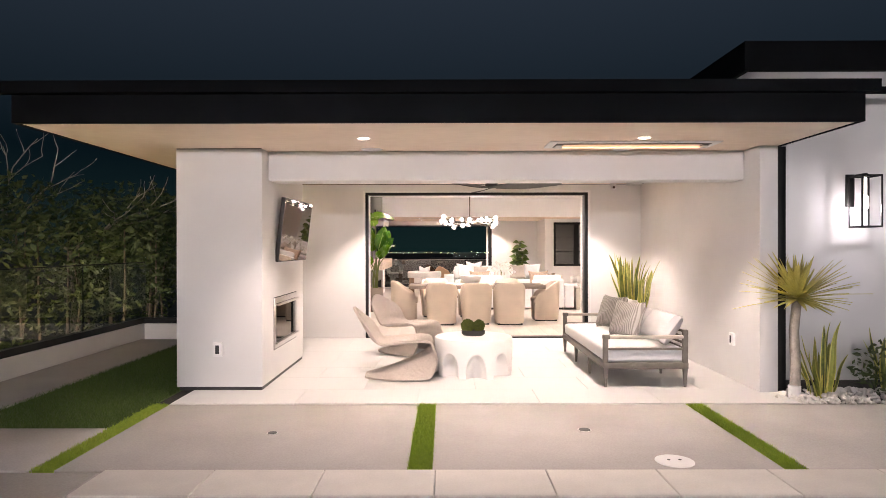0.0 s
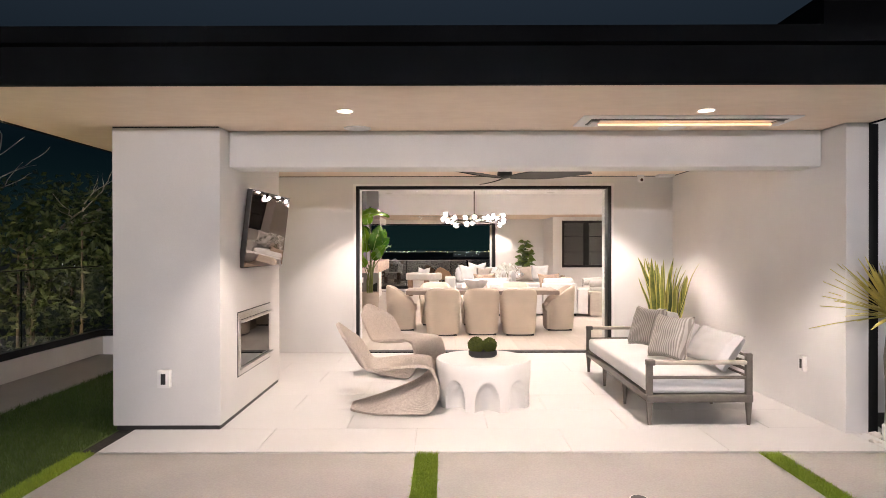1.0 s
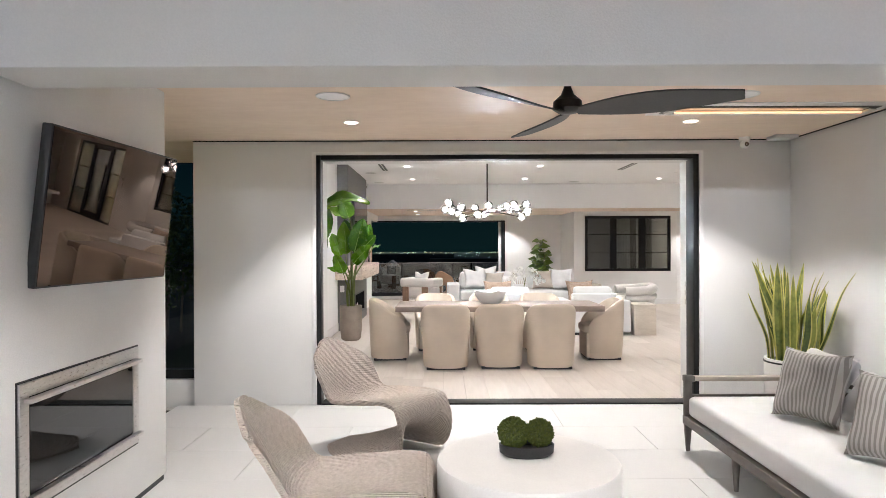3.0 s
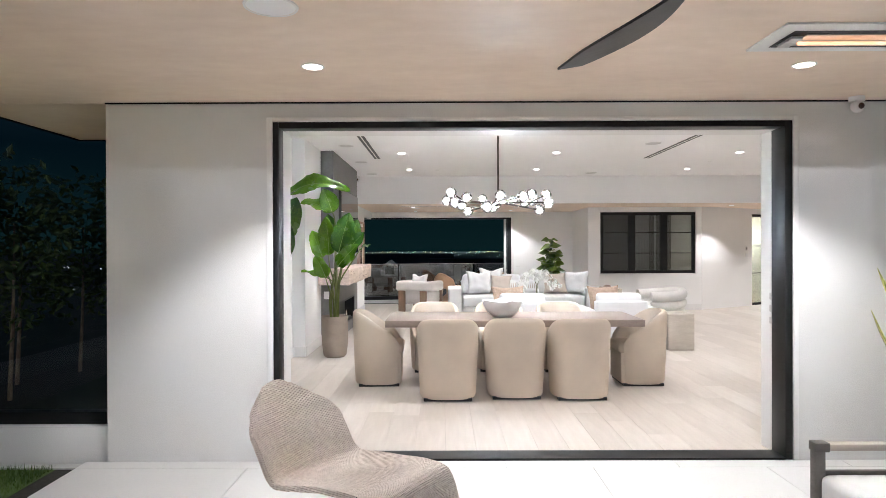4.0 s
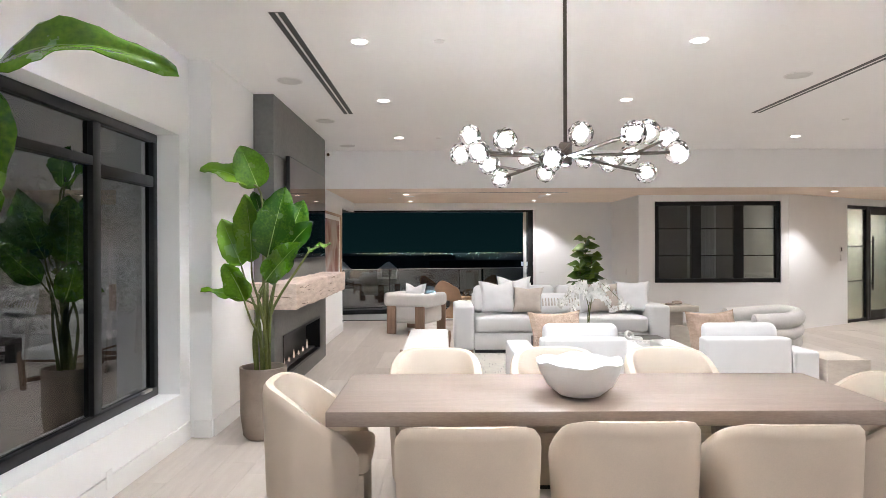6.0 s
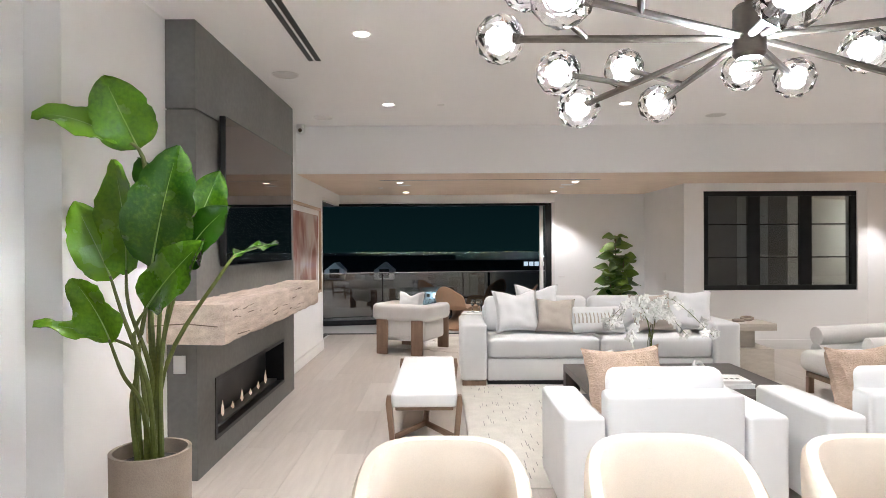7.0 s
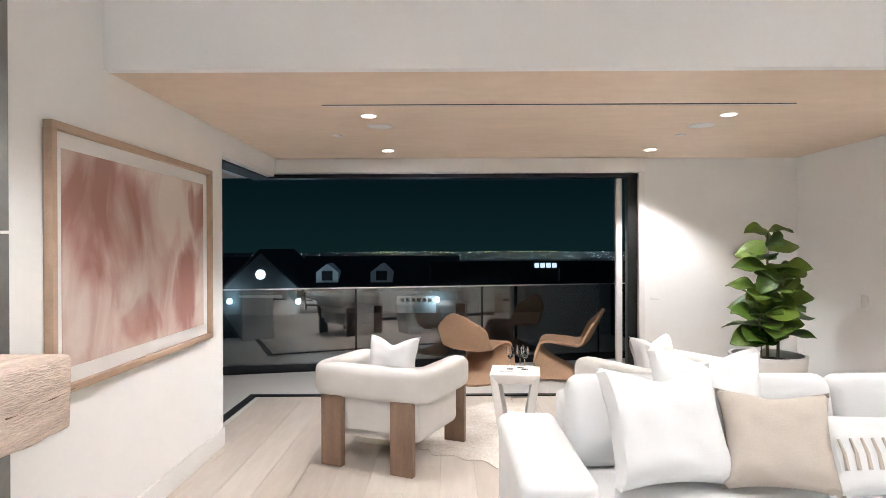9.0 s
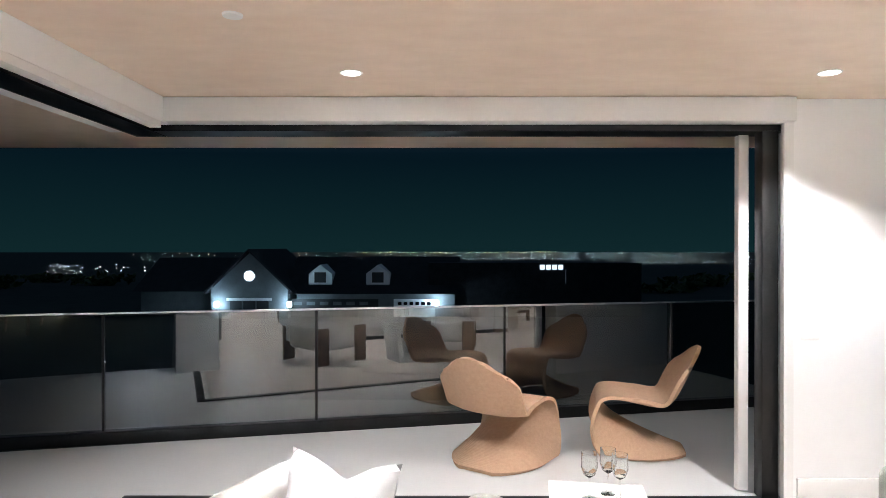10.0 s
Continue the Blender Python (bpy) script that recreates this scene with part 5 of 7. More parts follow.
# ---- fireplace wall ----
column = thing("chimney_breast", "charcoal plaster chimney breast with panel joints", "chimney breast", kind="structure")
CX, CY0, CY1 = -1.75, 15.72, 18.38
FY0, FY1, FZ0, FZ1 = 16.04, 17.95, 0.17, 0.615
for y0, y1, z0, z1 in ((CY0, FY0, 0.0, 1.60), (FY1, CY1, 0.0, 1.60), (FY0, FY1, FZ1, 1.60), (FY0, FY1, 0.0, FZ0), (CY0, CY1, 1.612, 2.452), (CY0, CY1, 2.464, ROOM_Z - 0.001)):
    part("panel", boxed(-1.949, CX, y0, y1, z0, z1), CHARCOAL, column, smooth=False)
for z in (1.60, 2.452):
    part("joint", boxed(-1.949, CX - 0.018, CY0 + 0.018, CY1 - 0.018, z, z + 0.012), CHARCOAL, column, smooth=False)
gas = thing("linear_fireplace", "long black linear gas fireplace with small flames", "fireplace", (CX, 0, 0))
bm = bmesh.new()
box(bm, -0.195, -0.19, FY0, FY1, FZ0, FZ1)
part("firebox_back", bm, DARK, gas)
bm = bmesh.new()
for a in ((FY0, FY1, FZ1 - 0.03, FZ1), (FY0, FY1, FZ0, FZ0 + 0.03), (FY0, FY0 + 0.03, FZ0 + 0.03, FZ1 - 0.03), (FY1 - 0.03, FY1, FZ0 + 0.03, FZ1 - 0.03)):
    box(bm, -0.18, 0.006, *a)
part("frame", bm, BLACK, gas)
part("burner_tray", boxed(-0.16, -0.06, FY0 + 0.05, FY1 - 0.05, FZ0 + 0.031, FZ0 + 0.05), CHARCOAL, gas)
r = random.Random(8)
for i in range(7):
    y = FY0 + 0.22 + i * 0.235
    h = r.uniform(0.05, 0.13)
    bm = bmesh.new()
    lathe(bm, [(0.004, 0.0), (0.014, h * 0.25), (0.009, h * 0.6), (0.001, h)], 10, -0.11, y)
    bmesh.ops.translate(bm, verts=bm.verts, vec=(0, 0, FZ0 + 0.05))
    part("flame", bm, FLAME, gas, "small orange flame")
outlet(-1.865, CY0, 0.77, 0, 0.08, 0.12, deep=0.008, dark=False)

mantel = thing("mantel_beam", "rough hewn pale timber mantel beam with cracks", "mantel", (-1.70, 16.83, 1.07))
bm = bmesh.new()
rings = []
n = 60
for i in range(n + 1):
    y = -1.42 + 2.84 * i / n
    ring = []
    for a, b in rounded(0.245, 0.125, 0.018, 3):
        q = Vector((a * 3, y * 2.2, b * 3))
        k = 0.012 * noise.noise(q * 1.3) + 0.010 * noise.noise(q * 4.0)
        notch = noise.noise(Vector((a * 6, y * 7, b * 9)))
        if notch > 0.42:
            k -= 0.016
        ring.append((a * (1 + k * 3), y + 0.008 * noise.noise(Vector((a * 9, 1, b * 9))), b * (1 + k * 6)))
    rings.append(ring)
loft(bm, rings)
part("beam", bm, BEAMWOOD, mantel)
# drying cracks as rods on the beam, the shade inside them put into colour
bm = bmesh.new()
r = random.Random(3)
for i in range(22):
    y, z = r.uniform(-1.35, 1.2), r.uniform(-0.09, 0.1)
    L = r.uniform(0.05, 0.3)
    tube(bm, [(0.243, y, z), (0.244, y + L * 0.5, z + r.uniform(-0.012, 0.012)), (0.243, y + L, z + r.uniform(-0.02, 0.02))], 0.004, 5, 0.002)
tube(bm, [(-0.2, -1.42, -0.005), (0.0, -1.424, 0.008), (0.2, -1.42, -0.012)], 0.004, 5, 0.003)
tagged(part("crack_lines", bm, mat("crack_shadow_wood", (0.16, 0.11, 0.08), 0.9, vary=0.2), mantel, "drying cracks with their inner shade drawn dark"), kind="stuff")

tv2 = thing("television", "large black wall television above the mantel", "television", (-1.75, 17.07, 1.95))
part("housing", boxed(0.02, 0.062, -0.97, 0.97, -0.545, 0.545, 0.005), DARK, tv2)
part("screen", boxed(0.0625, 0.065, -0.96, 0.96, -0.535, 0.535), SCREEN, tv2, "glossy dark screen")
part("mount", boxed(0.001, 0.02, -0.25, 0.25, -0.2, 0.2), BLACK, tv2)

# framed abstract painting
art = thing("framed_painting", "large abstract pink watercolour in a pale oak frame", "painting", (-1.948, 19.80, 1.50))
FRAMEWOOD = mat("pale_frame_oak", ((0.42, 0.29, 0.20), (0.54, 0.39, 0.28)), 0.5, scale=4, fine=50, stretch=(4, 1, 4))
for nm, d in (("frame_rail", (-0.93, 0.93, 0.575, 0.61)), ("frame_rail", (-0.93, 0.93, -0.61, -0.575)), ("frame_stile", (-0.93, -0.895, -0.575, 0.575)), ("frame_stile", (0.895, 0.93, -0.575, 0.575))):
    part(nm, boxed(0.001, 0.045, *d, 0.003), FRAMEWOOD, art)
part("mount_board", boxed(0.001, 0.012, -0.894, 0.894, -0.574, 0.574), TRIM, art, "white mount board")
WASH = bpy.data.materials.new("pink_watercolour")
WASH.use_nodes = True
n_, l_ = WASH.node_tree.nodes, WASH.node_tree.links
tc = n_.new("ShaderNodeTexCoord")
warp = n_.new("ShaderNodeTexNoise")
warp.inputs["Scale"].default_value, warp.inputs["Detail"].default_value, warp.inputs["Distortion"].default_value = 2.4, 8, 0.7
mp = n_.new("ShaderNodeMapping")
mp.inputs["Scale"].default_value, mp.inputs["Location"].default_value = (1, 1.25, 0.7), (0, 0.9, 0.35)
l_.new(tc.outputs["Object"], mp.inputs[0])
l_.new(mp.outputs[0], warp.inputs["Vector"])
cr = n_.new("ShaderNodeValToRGB")
els = cr.color_ramp.elements
els[0].position, els[0].color = 0.26, (0.44, 0.24, 0.20, 1)
els[1].position, els[1].color = 0.64, (0.76, 0.66, 0.60, 1)
for p_, c_ in ((0.39, (0.56, 0.37, 0.32)), (0.455, (0.62, 0.45, 0.40)), (0.52, (0.68, 0.53, 0.475))):
    e_ = els.new(p_)
    e_.color = (*c_, 1)
shade = warp.outputs[0]
for cy_, cz_, wy_, wz_, deep_ in ((-0.38, 0.14, 0.50, 0.42, 0.22), (0.46, -0.26, 0.16, 0.34, 0.20), (0.72, 0.34, 0.16, 0.18, 0.22), (0.20, 0.10, 0.24, 0.45, -0.07), (0.62, -0.05, 0.12, 0.2, 0.12), (-0.1, -0.36, 0.3, 0.14, 0.10), (-0.74, -0.3, 0.2, 0.4, -0.10)):
    wander = n_.new("ShaderNodeVectorMath")
    wander.operation = "MULTIPLY_ADD"
    wander.inputs[1].default_value = (0.55, 0.55, 0.55)
    l_.new(warp.outputs["Color"], wander.inputs[0])
    l_.new(tc.outputs["Object"], wander.inputs[2])
    patch = n_.new("ShaderNodeMapping")
    patch.inputs["Location"].default_value = (0, -(cy_ + 0.275) / wy_, -(cz_ + 0.275) / wz_)
    patch.inputs["Scale"].default_value = (0, 1 / wy_, 1 / wz_)
    l_.new(wander.outputs[0], patch.inputs[0])
    blot = n_.new("ShaderNodeTexGradient")
    blot.gradient_type = "SPHERICAL"
    l_.new(patch.outputs[0], blot.inputs[0])
    soft_ = n_.new("ShaderNodeMapRange")
    soft_.inputs["From Min"].default_value, soft_.inputs["From Max"].default_value = 0.0, 0.35
    soft_.inputs["To Min"].default_value, soft_.inputs["To Max"].default_value = 0.0, -deep_
    l_.new(blot.outputs["Fac"], soft_.inputs[0])
    sum_ = n_.new("ShaderNodeMath")
    l_.new(shade, sum_.inputs[0])
    l_.new(soft_.outputs[0], sum_.inputs[1])
    shade = sum_.outputs[0]
l_.new(shade, cr.inputs[0])
l_.new(cr.outputs[0], n_["Principled BSDF"].inputs["Base Color"])
n_["Principled BSDF"].inputs["Roughness"].default_value = 0.04
part("paper", boxed(0.0125, 0.016, -0.82, 0.82, -0.50, 0.50), WASH, art, "washes of dusty pink and cream")

# ---- living room ----
rug = thing("rug", "cream wool rug with short dark stitches", "rug", (1.75, 17.1, 0))
part("rug_body", boxed(-1.68, 1.9, -1.55, 1.75, 0.0, 0.012, 0.004), RUG, rug)
r = random.Random(4)
bm = bmesh.new()
for i in range(300):
    x, y = r.uniform(-1.6, 0.6), r.uniform(-1.5, 1.68)
    box(bm, x - 0.002, x + 0.002, y, y + r.uniform(0.05, 0.13), 0.0121, 0.0145)
tagged(part("stitches", bm, RUGLINE, rug, "short dark stitches"), kind="stuff")

bench = thing("bench", "white upholstered bench on curved walnut legs", "bench", (-0.27, 17.08, 0))
part("seat_pad", block(bmesh.new(), 0.25, 0.80, 0.055, 0.025, 0.012, Matrix.Translation((0, 0, 0.385))), WHITEFAB, bench)
part("under_frame", boxed(-0.22, 0.22, -0.76, 0.76, 0.30, 0.332, 0.006), WALNUT, bench)
for sx in (-1, 1):
    for sy in (-1, 1):
        bm = bmesh.new()
        rings = []
        for z, x, w in ((0.0, 0.235, 0.024), (0.18, 0.25, 0.026), (0.36, 0.268, 0.028), (0.42, 0.268, 0.018)):
            rings.append([(sx * x + a, sy * 0.77 + b, z) for a, b in rounded(w * 0.8, w * 1.3, 0.008, 2)])
        loft(bm, rings)
        part("leg", bm, WALNUT, bench)
for sy in (-1, 1):
    bm = bmesh.new()
    tube(bm, [(-0.23, sy * 0.77, 0.10), (0, sy * 0.45, 0.12), (0.23, sy * 0.77, 0.10)], 0.025, 8)
    part("stretcher", bm, WALNUT, bench)
bm = bmesh.new()
tube(bm, [(0, -0.45, 0.12), (0, 0.45, 0.12)], 0.025, 8)
part("stretcher", bm, WALNUT, bench)

sofa = thing("sofa", "long white linen sofa with two seat cushions", "sofa", (1.61, 18.93, 0))
part("base", boxed(-1.25, 1.25, -0.47, 0.45, 0.06, 0.30, 0.02), WHITEFAB, sofa)
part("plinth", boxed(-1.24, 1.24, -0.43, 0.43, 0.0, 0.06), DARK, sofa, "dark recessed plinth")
for s in (-1, 1):
    part("arm", block(bmesh.new(), 0.145, 0.50, 0.31, 0.035, 0.006, Matrix.Translation((s * 1.395, 0, 0.375))), WHITEFAB, sofa)
    for y in (-0.4, 0.4):
        part("foot", boxed(s * 1.395 - 0.13, s * 1.395 + 0.13, y - 0.085, y + 0.085, 0.0, 0.064, 0.003), WALNUT, sofa, "pale wooden foot")
part("back", block(bmesh.new(), 1.25, 0.10, 0.32, 0.04, 0.0, Matrix.Translation((0, 0.38, 0.50))), WHITEFAB, sofa)
for s in (-1, 1):
    part("seat_cushion", block(bmesh.new(), 0.618, 0.385, 0.11, 0.045, 0.025, Matrix.Translation((s * 0.622, -0.10, 0.415))), WHITEFAB, sofa)
    part("back_cushion", block(bmesh.new(), 0.615, 0.21, 0.10, 0.06, 0.03, pose(s * 0.622, 0.20, 0.73, 78, 0, 0)), WHITEFAB, sofa)

for lb, mt, x, y, hx, hy, rx, rz, sd in (
        ("large white linen scatter pillow on the sofa", WHITEFAB, 0.72, 18.80, 0.27, 0.26, 64, 8, 1), ("small beige linen scatter pillow on the sofa", BEIGEFAB, 1.16, 18.74, 0.225, 0.21, 62, -14, 2),
        ("beige linen scatter pillow on the sofa", BEIGEFAB, 2.28, 18.78, 0.25, 0.235, 64, 4, 3), ("white linen scatter pillow on the sofa", WHITEFAB, 2.72, 18.84, 0.27, 0.25, 66, -16, 4), ("white linen scatter pillow behind another on the sofa", WHITEFAB, 0.98, 18.98, 0.26, 0.28, 72, -6, 6)):
    pillow(lb, mt, x, y, 0.545, hx, hy, 0.095, rx, rz, 0, 0.13, sd, "sofa pillows", crumple=0.018, dent=0.2 if sd in (1, 6) else 0.08)
ob, body = pillow("white lumbar pillow with a row of tassels", WHITEFAB, 1.62, 18.70, 0.545, 0.33, 0.165, 0.075, 60, 2, 0, 0.08, 9, "sofa pillows")
for i in range(13):
    bm = bmesh.new()
    x = -0.26 + 0.52 * i / 12
    zz = 0.070 * (1 - (x / 0.33) ** 4) ** 0.42
    tube(bm, [(x, 0.05, zz + 0.008), (x + 0.004, -0.01, zz + 0.012), (x, -0.07, zz + 0.004)], 0.006, 6, 0.010)
    part("tassel", bm, BEIGEFAB, body)

# low dark table with its objects
low = thing("low_table", "dark stained wooden low table with open sides", "coffee table", (1.95, 17.26, 0.012))
part("tabletop", boxed(-0.85, 0.85, -0.70, 0.70, 0.262, 0.325, 0.004), DARKWOOD, low)
for sx in (-1, 1):
    for sy in (-1, 1):
        part("leg", boxed(sx * 0.78 - 0.07, sx * 0.78 + 0.07, sy * 0.63 - 0.07, sy * 0.63 + 0.07, 0.0, 0.262, 0.004), DARKWOOD, low)
part("shelf", boxed(-0.70, 0.70, -0.55, 0.55, 0.03, 0.055), DARKWOOD, low)

TZ = 0.337
vase = thing("sculpted_bowl", "white folded ceramic bowl on a foot", "bowl", (1.52, 17.40, TZ))
bm = bmesh.new()
rings = []
for r0, z, sq in ((0.06, 0.0, 0), (0.065, 0.03, 0), (0.12, 0.10, 0.1), (0.19, 0.16, 0.3), (0.14, 0.20, 0.5), (0.07, 0.225, 0.6), (0.055, 0.20, 0.6)):
    rings.append([(r0 * (1 + 0.10 * sq * math.cos(2 * a)) * math.cos(a), r0 * (1 - 0.3 * sq) * math.sin(a), z + 0.02 * sq * math.cos(2 * a + 0.5)) for a in (2 * math.pi * i / 40 for i in range(40))])
loft(bm, rings)
part("body", bm, CERAMIC, vase)

orchid = thing("orchid", "white orchid with arching sprays in a dark bowl", "orchid", (1.60, 16.84, TZ))
bm = bmesh.new()
lathe(bm, [(0.09, 0.0), (0.12, 0.03), (0.115, 0.09), (0.105, 0.09), (0.1, 0.06)], 30)
part("bowl", bm, DARK, orchid)
bm = bmesh.new()
lathe(bm, [(0.1, 0.065), (0.02, 0.075)], 20)
part("soil", bm, SOIL, orchid)
r = random.Random(12)
for i in range(9):
    a = r.uniform(0, 6.28)
    bm = bmesh.new()
    paddle_leaf(bm, (0.03 * math.cos(a), 0.03 * math.sin(a), 0.07), (math.cos(a), math.sin(a), 0.35), r.uniform(0.18, 0.26), 0.085, 0.4, 0.2)
    part("leaf", bm, LEAFDARK, orchid)


def flower(bm, c, r, size):
    f = Euler((r.uniform(-0.5, 0.5) + 1.4, r.uniform(-0.6, 0.6), r.uniform(0, 6.28))).to_matrix()
    for q in range(5):
        a = 2 * math.pi * q / 5
        d = f @ Vector((math.cos(a), math.sin(a), 0.15))
        s = f @ Vector((-math.sin(a), math.cos(a), 0))
        u = f @ Vector((0, 0, 1))
        rows = [[c + d * size * k - s * w * size, c + d * size * k + u * 0.08 * size, c + d * size * k + s * w * size] for k, w in ((0.1, 0.12), (0.55, 0.42), (1.0, 0.14))]
        sheet(bm, rows, 0.0015)


for i in range(6):
    a = -0.3 + i * 1.1
    reach = 0.16 + 0.09 * (i % 3)
    pts = spline([(0.01 * i - 0.03, 0, 0.07), (0.02, 0.02 * i - 0.05, 0.45), (0.6 * reach * math.cos(a), 0.6 * reach * math.sin(a), 0.68 + 0.02 * i), (reach * 1.9 * math.cos(a), reach * 1.9 * math.sin(a), 0.46 + 0.06 * (i % 2))], 18)
    bm = bmesh.new()
    tube(bm, pts, 0.004, 6, 0.002)
    part("flower_stem", bm, STEM, orchid)
    bm = bmesh.new()
    for p in pts[9:]:
        for q in range(2):
            flower(bm, p + Vector((r.uniform(-0.03, 0.03), r.uniform(-0.03, 0.03), r.uniform(-0.03, 0.02))), r, 0.043)
    tagged(part("spray", bm, PETAL, orchid, "spray of white petals", smooth=False), kind="stuff")

knot = thing("knot_sculpture", "white ceramic chain link sculpture", "sculpture", (2.24, 17.42, TZ))
for q, (dx, rz, tilt) in enumerate(((-0.07, 0, 0), (0.02, 40, 60), (0.10, -20, 8))):
    bm = bmesh.new()
    m = pose(dx, 0, 0.03 + 0.04 * (q == 1), tilt, 0, rz)
    pts = [m @ Vector((0.07 * math.cos(a), 0.048 * math.sin(a), 0)) for a in (2 * math.pi * i / 24 for i in range(25))]
    tube(bm, pts, 0.02, 10)
    part("link", bm, CERAMIC, knot)
for i, (w, d, h, mt, rz) in enumerate(((0.20, 0.15, 0.035, TRIM, 6), (0.18, 0.14, 0.03, CERAMIC, -3))):
    bk = thing("book", "large white art book lying on the low table", "book", (2.28, 16.95, TZ + i * 0.036), rz, "books on the low table")
    part("pages", boxed(-w + 0.004, w - 0.004, -d + 0.004, d - 0.004, 0.004, h - 0.004), TRIM, bk)
    part("cover", boxed(-w, w, -d, d, h - 0.004, h, 0.001), mt, bk)
    part("cover", boxed(-w, w, -d, d, 0.0, 0.004, 0.001), mt, bk)
    if i == 1:
        for q in range(6):
            part("title_bar", boxed(-0.14 + q * 0.045, -0.11 + q * 0.045, -0.06, -0.02, h + 0.0002, h + 0.001), DARK, bk)


def club_chair(x, group):
    ob = thing("club_chair", "low white linen armchair with a loose back cushion", "armchair", (x, 15.42, 0), 0, group)
    part("base", boxed(-0.40, 0.40, -0.36, 0.40, 0.05, 0.27, 0.02), WHITEFAB, ob)
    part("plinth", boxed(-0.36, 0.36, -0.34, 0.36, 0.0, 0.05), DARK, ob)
    for s in (-1, 1):
        part("arm", block(bmesh.new(), 0.115, 0.40, 0.275, 0.025, 0.004, Matrix.Translation((s * 0.505, 0.0, 0.325))), WHITEFAB, ob)
    part("back", block(bmesh.new(), 0.38, 0.09, 0.335, 0.025, 0.004, Matrix.Translation((0.0, -0.31, 0.385))), WHITEFAB, ob)
    part("seat_cushion", block(bmesh.new(), 0.385, 0.34, 0.075, 0.035, 0.02, Matrix.Translation((0, 0.07, 0.345))), WHITEFAB, ob)
    part("back_cushion", block(bmesh.new(), 0.345, 0.21, 0.085, 0.055, 0.025, pose(0, -0.17, 0.62, 80, 0, 0)), WHITEFAB, ob)
    return ob


club_chair(1.16, "white club chairs")
club_chair(2.60, "white club chairs")
pillow("tan shaggy pillow standing in a white armchair", FUR, 0.97, 15.34, 0.44, 0.27, 0.25, 0.085, 76, 16, 0, 0.13, 12, "tan pillows", crumple=0.03)
pillow("tan shaggy pillow standing in a white armchair", FUR, 2.42, 15.34, 0.44, 0.27, 0.25, 0.085, 76, 16, 0, 0.13, 17, "tan pillows", crumple=0.03)

cube = thing("cube_table", "plain travertine block side table beside an armchair", "side table", (3.46, 15.25, 0))
part("block", boxed(-0.19, 0.19, -0.24, 0.24, 0.0, 0.53, 0.006), TRAVERTINE, cube)

side = thing("side_table", "travertine side table with offset top", "side table", (3.36, 18.78, 0))
part("base", boxed(-0.19, 0.22, -0.22, 0.22, 0.0, 0.38, 0.005), TRAVERTINE, side)
part("post", boxed(-0.17, 0.06, -0.1, 0.1, 0.38, 0.585, 0.004), TRAVERTINE, side)
part("top", boxed(-0.36, 0.24, -0.24, 0.24, 0.585, 0.665, 0.005), TRAVERTINE, side)
ring = thing("stone_chain", "small grey stone chain links on a side table", "sculpture", (3.30, 18.72, 0.665))
for q, (dx, rz) in enumerate(((-0.05, 10), (0.05, -30))):
    bm = bmesh.new()
    tube(bm, [pose(dx, 0, 0.018 + q * 0.022, q * 14, 0, rz) @ Vector((0.06 * math.cos(a), 0.04 * math.sin(a), 0)) for a in (2 * math.pi * i / 20 for i in range(21))], 0.016, 8)
    part("link", bm, CLAY, ring)

lounge = thing("lounge_chair", "white boucle lounge chair on a walnut base", "armchair", (4.02, 17.75, 0), 90)
part("seat", block(bmesh.new(), 0.42, 0.42, 0.11, 0.08, 0.03, Matrix.Translation((0, 0, 0.34))), BOUCLE, lounge)
bm = bmesh.new()
pts = spline([(0.40, 0.22, 0.58), (0.42, -0.2, 0.60), (0.2, -0.42, 0.64), (-0.2, -0.42, 0.64), (-0.42, -0.2, 0.60), (-0.40, 0.22, 0.58)], 30)
tube(bm, pts, 0.10, 12)
part("back_roll", bm, BOUCLE, lounge)
bm = bmesh.new()
tube(bm, [p - Vector((0, 0, 0.16)) for p in pts], 0.09, 12)
part("back_band", bm, BOUCLE, lounge)
part("base_frame", boxed(-0.36, 0.36, -0.36, 0.36, 0.17, 0.225, 0.01), WALNUT, lounge)
for sx in (-1, 1):
    for sy in (-1, 1):
        part("leg", boxed(sx * 0.33 - 0.03, sx * 0.33 + 0.03, sy * 0.33 - 0.03, sy * 0.33 + 0.03, 0.0, 0.17, 0.006), WALNUT, lounge)


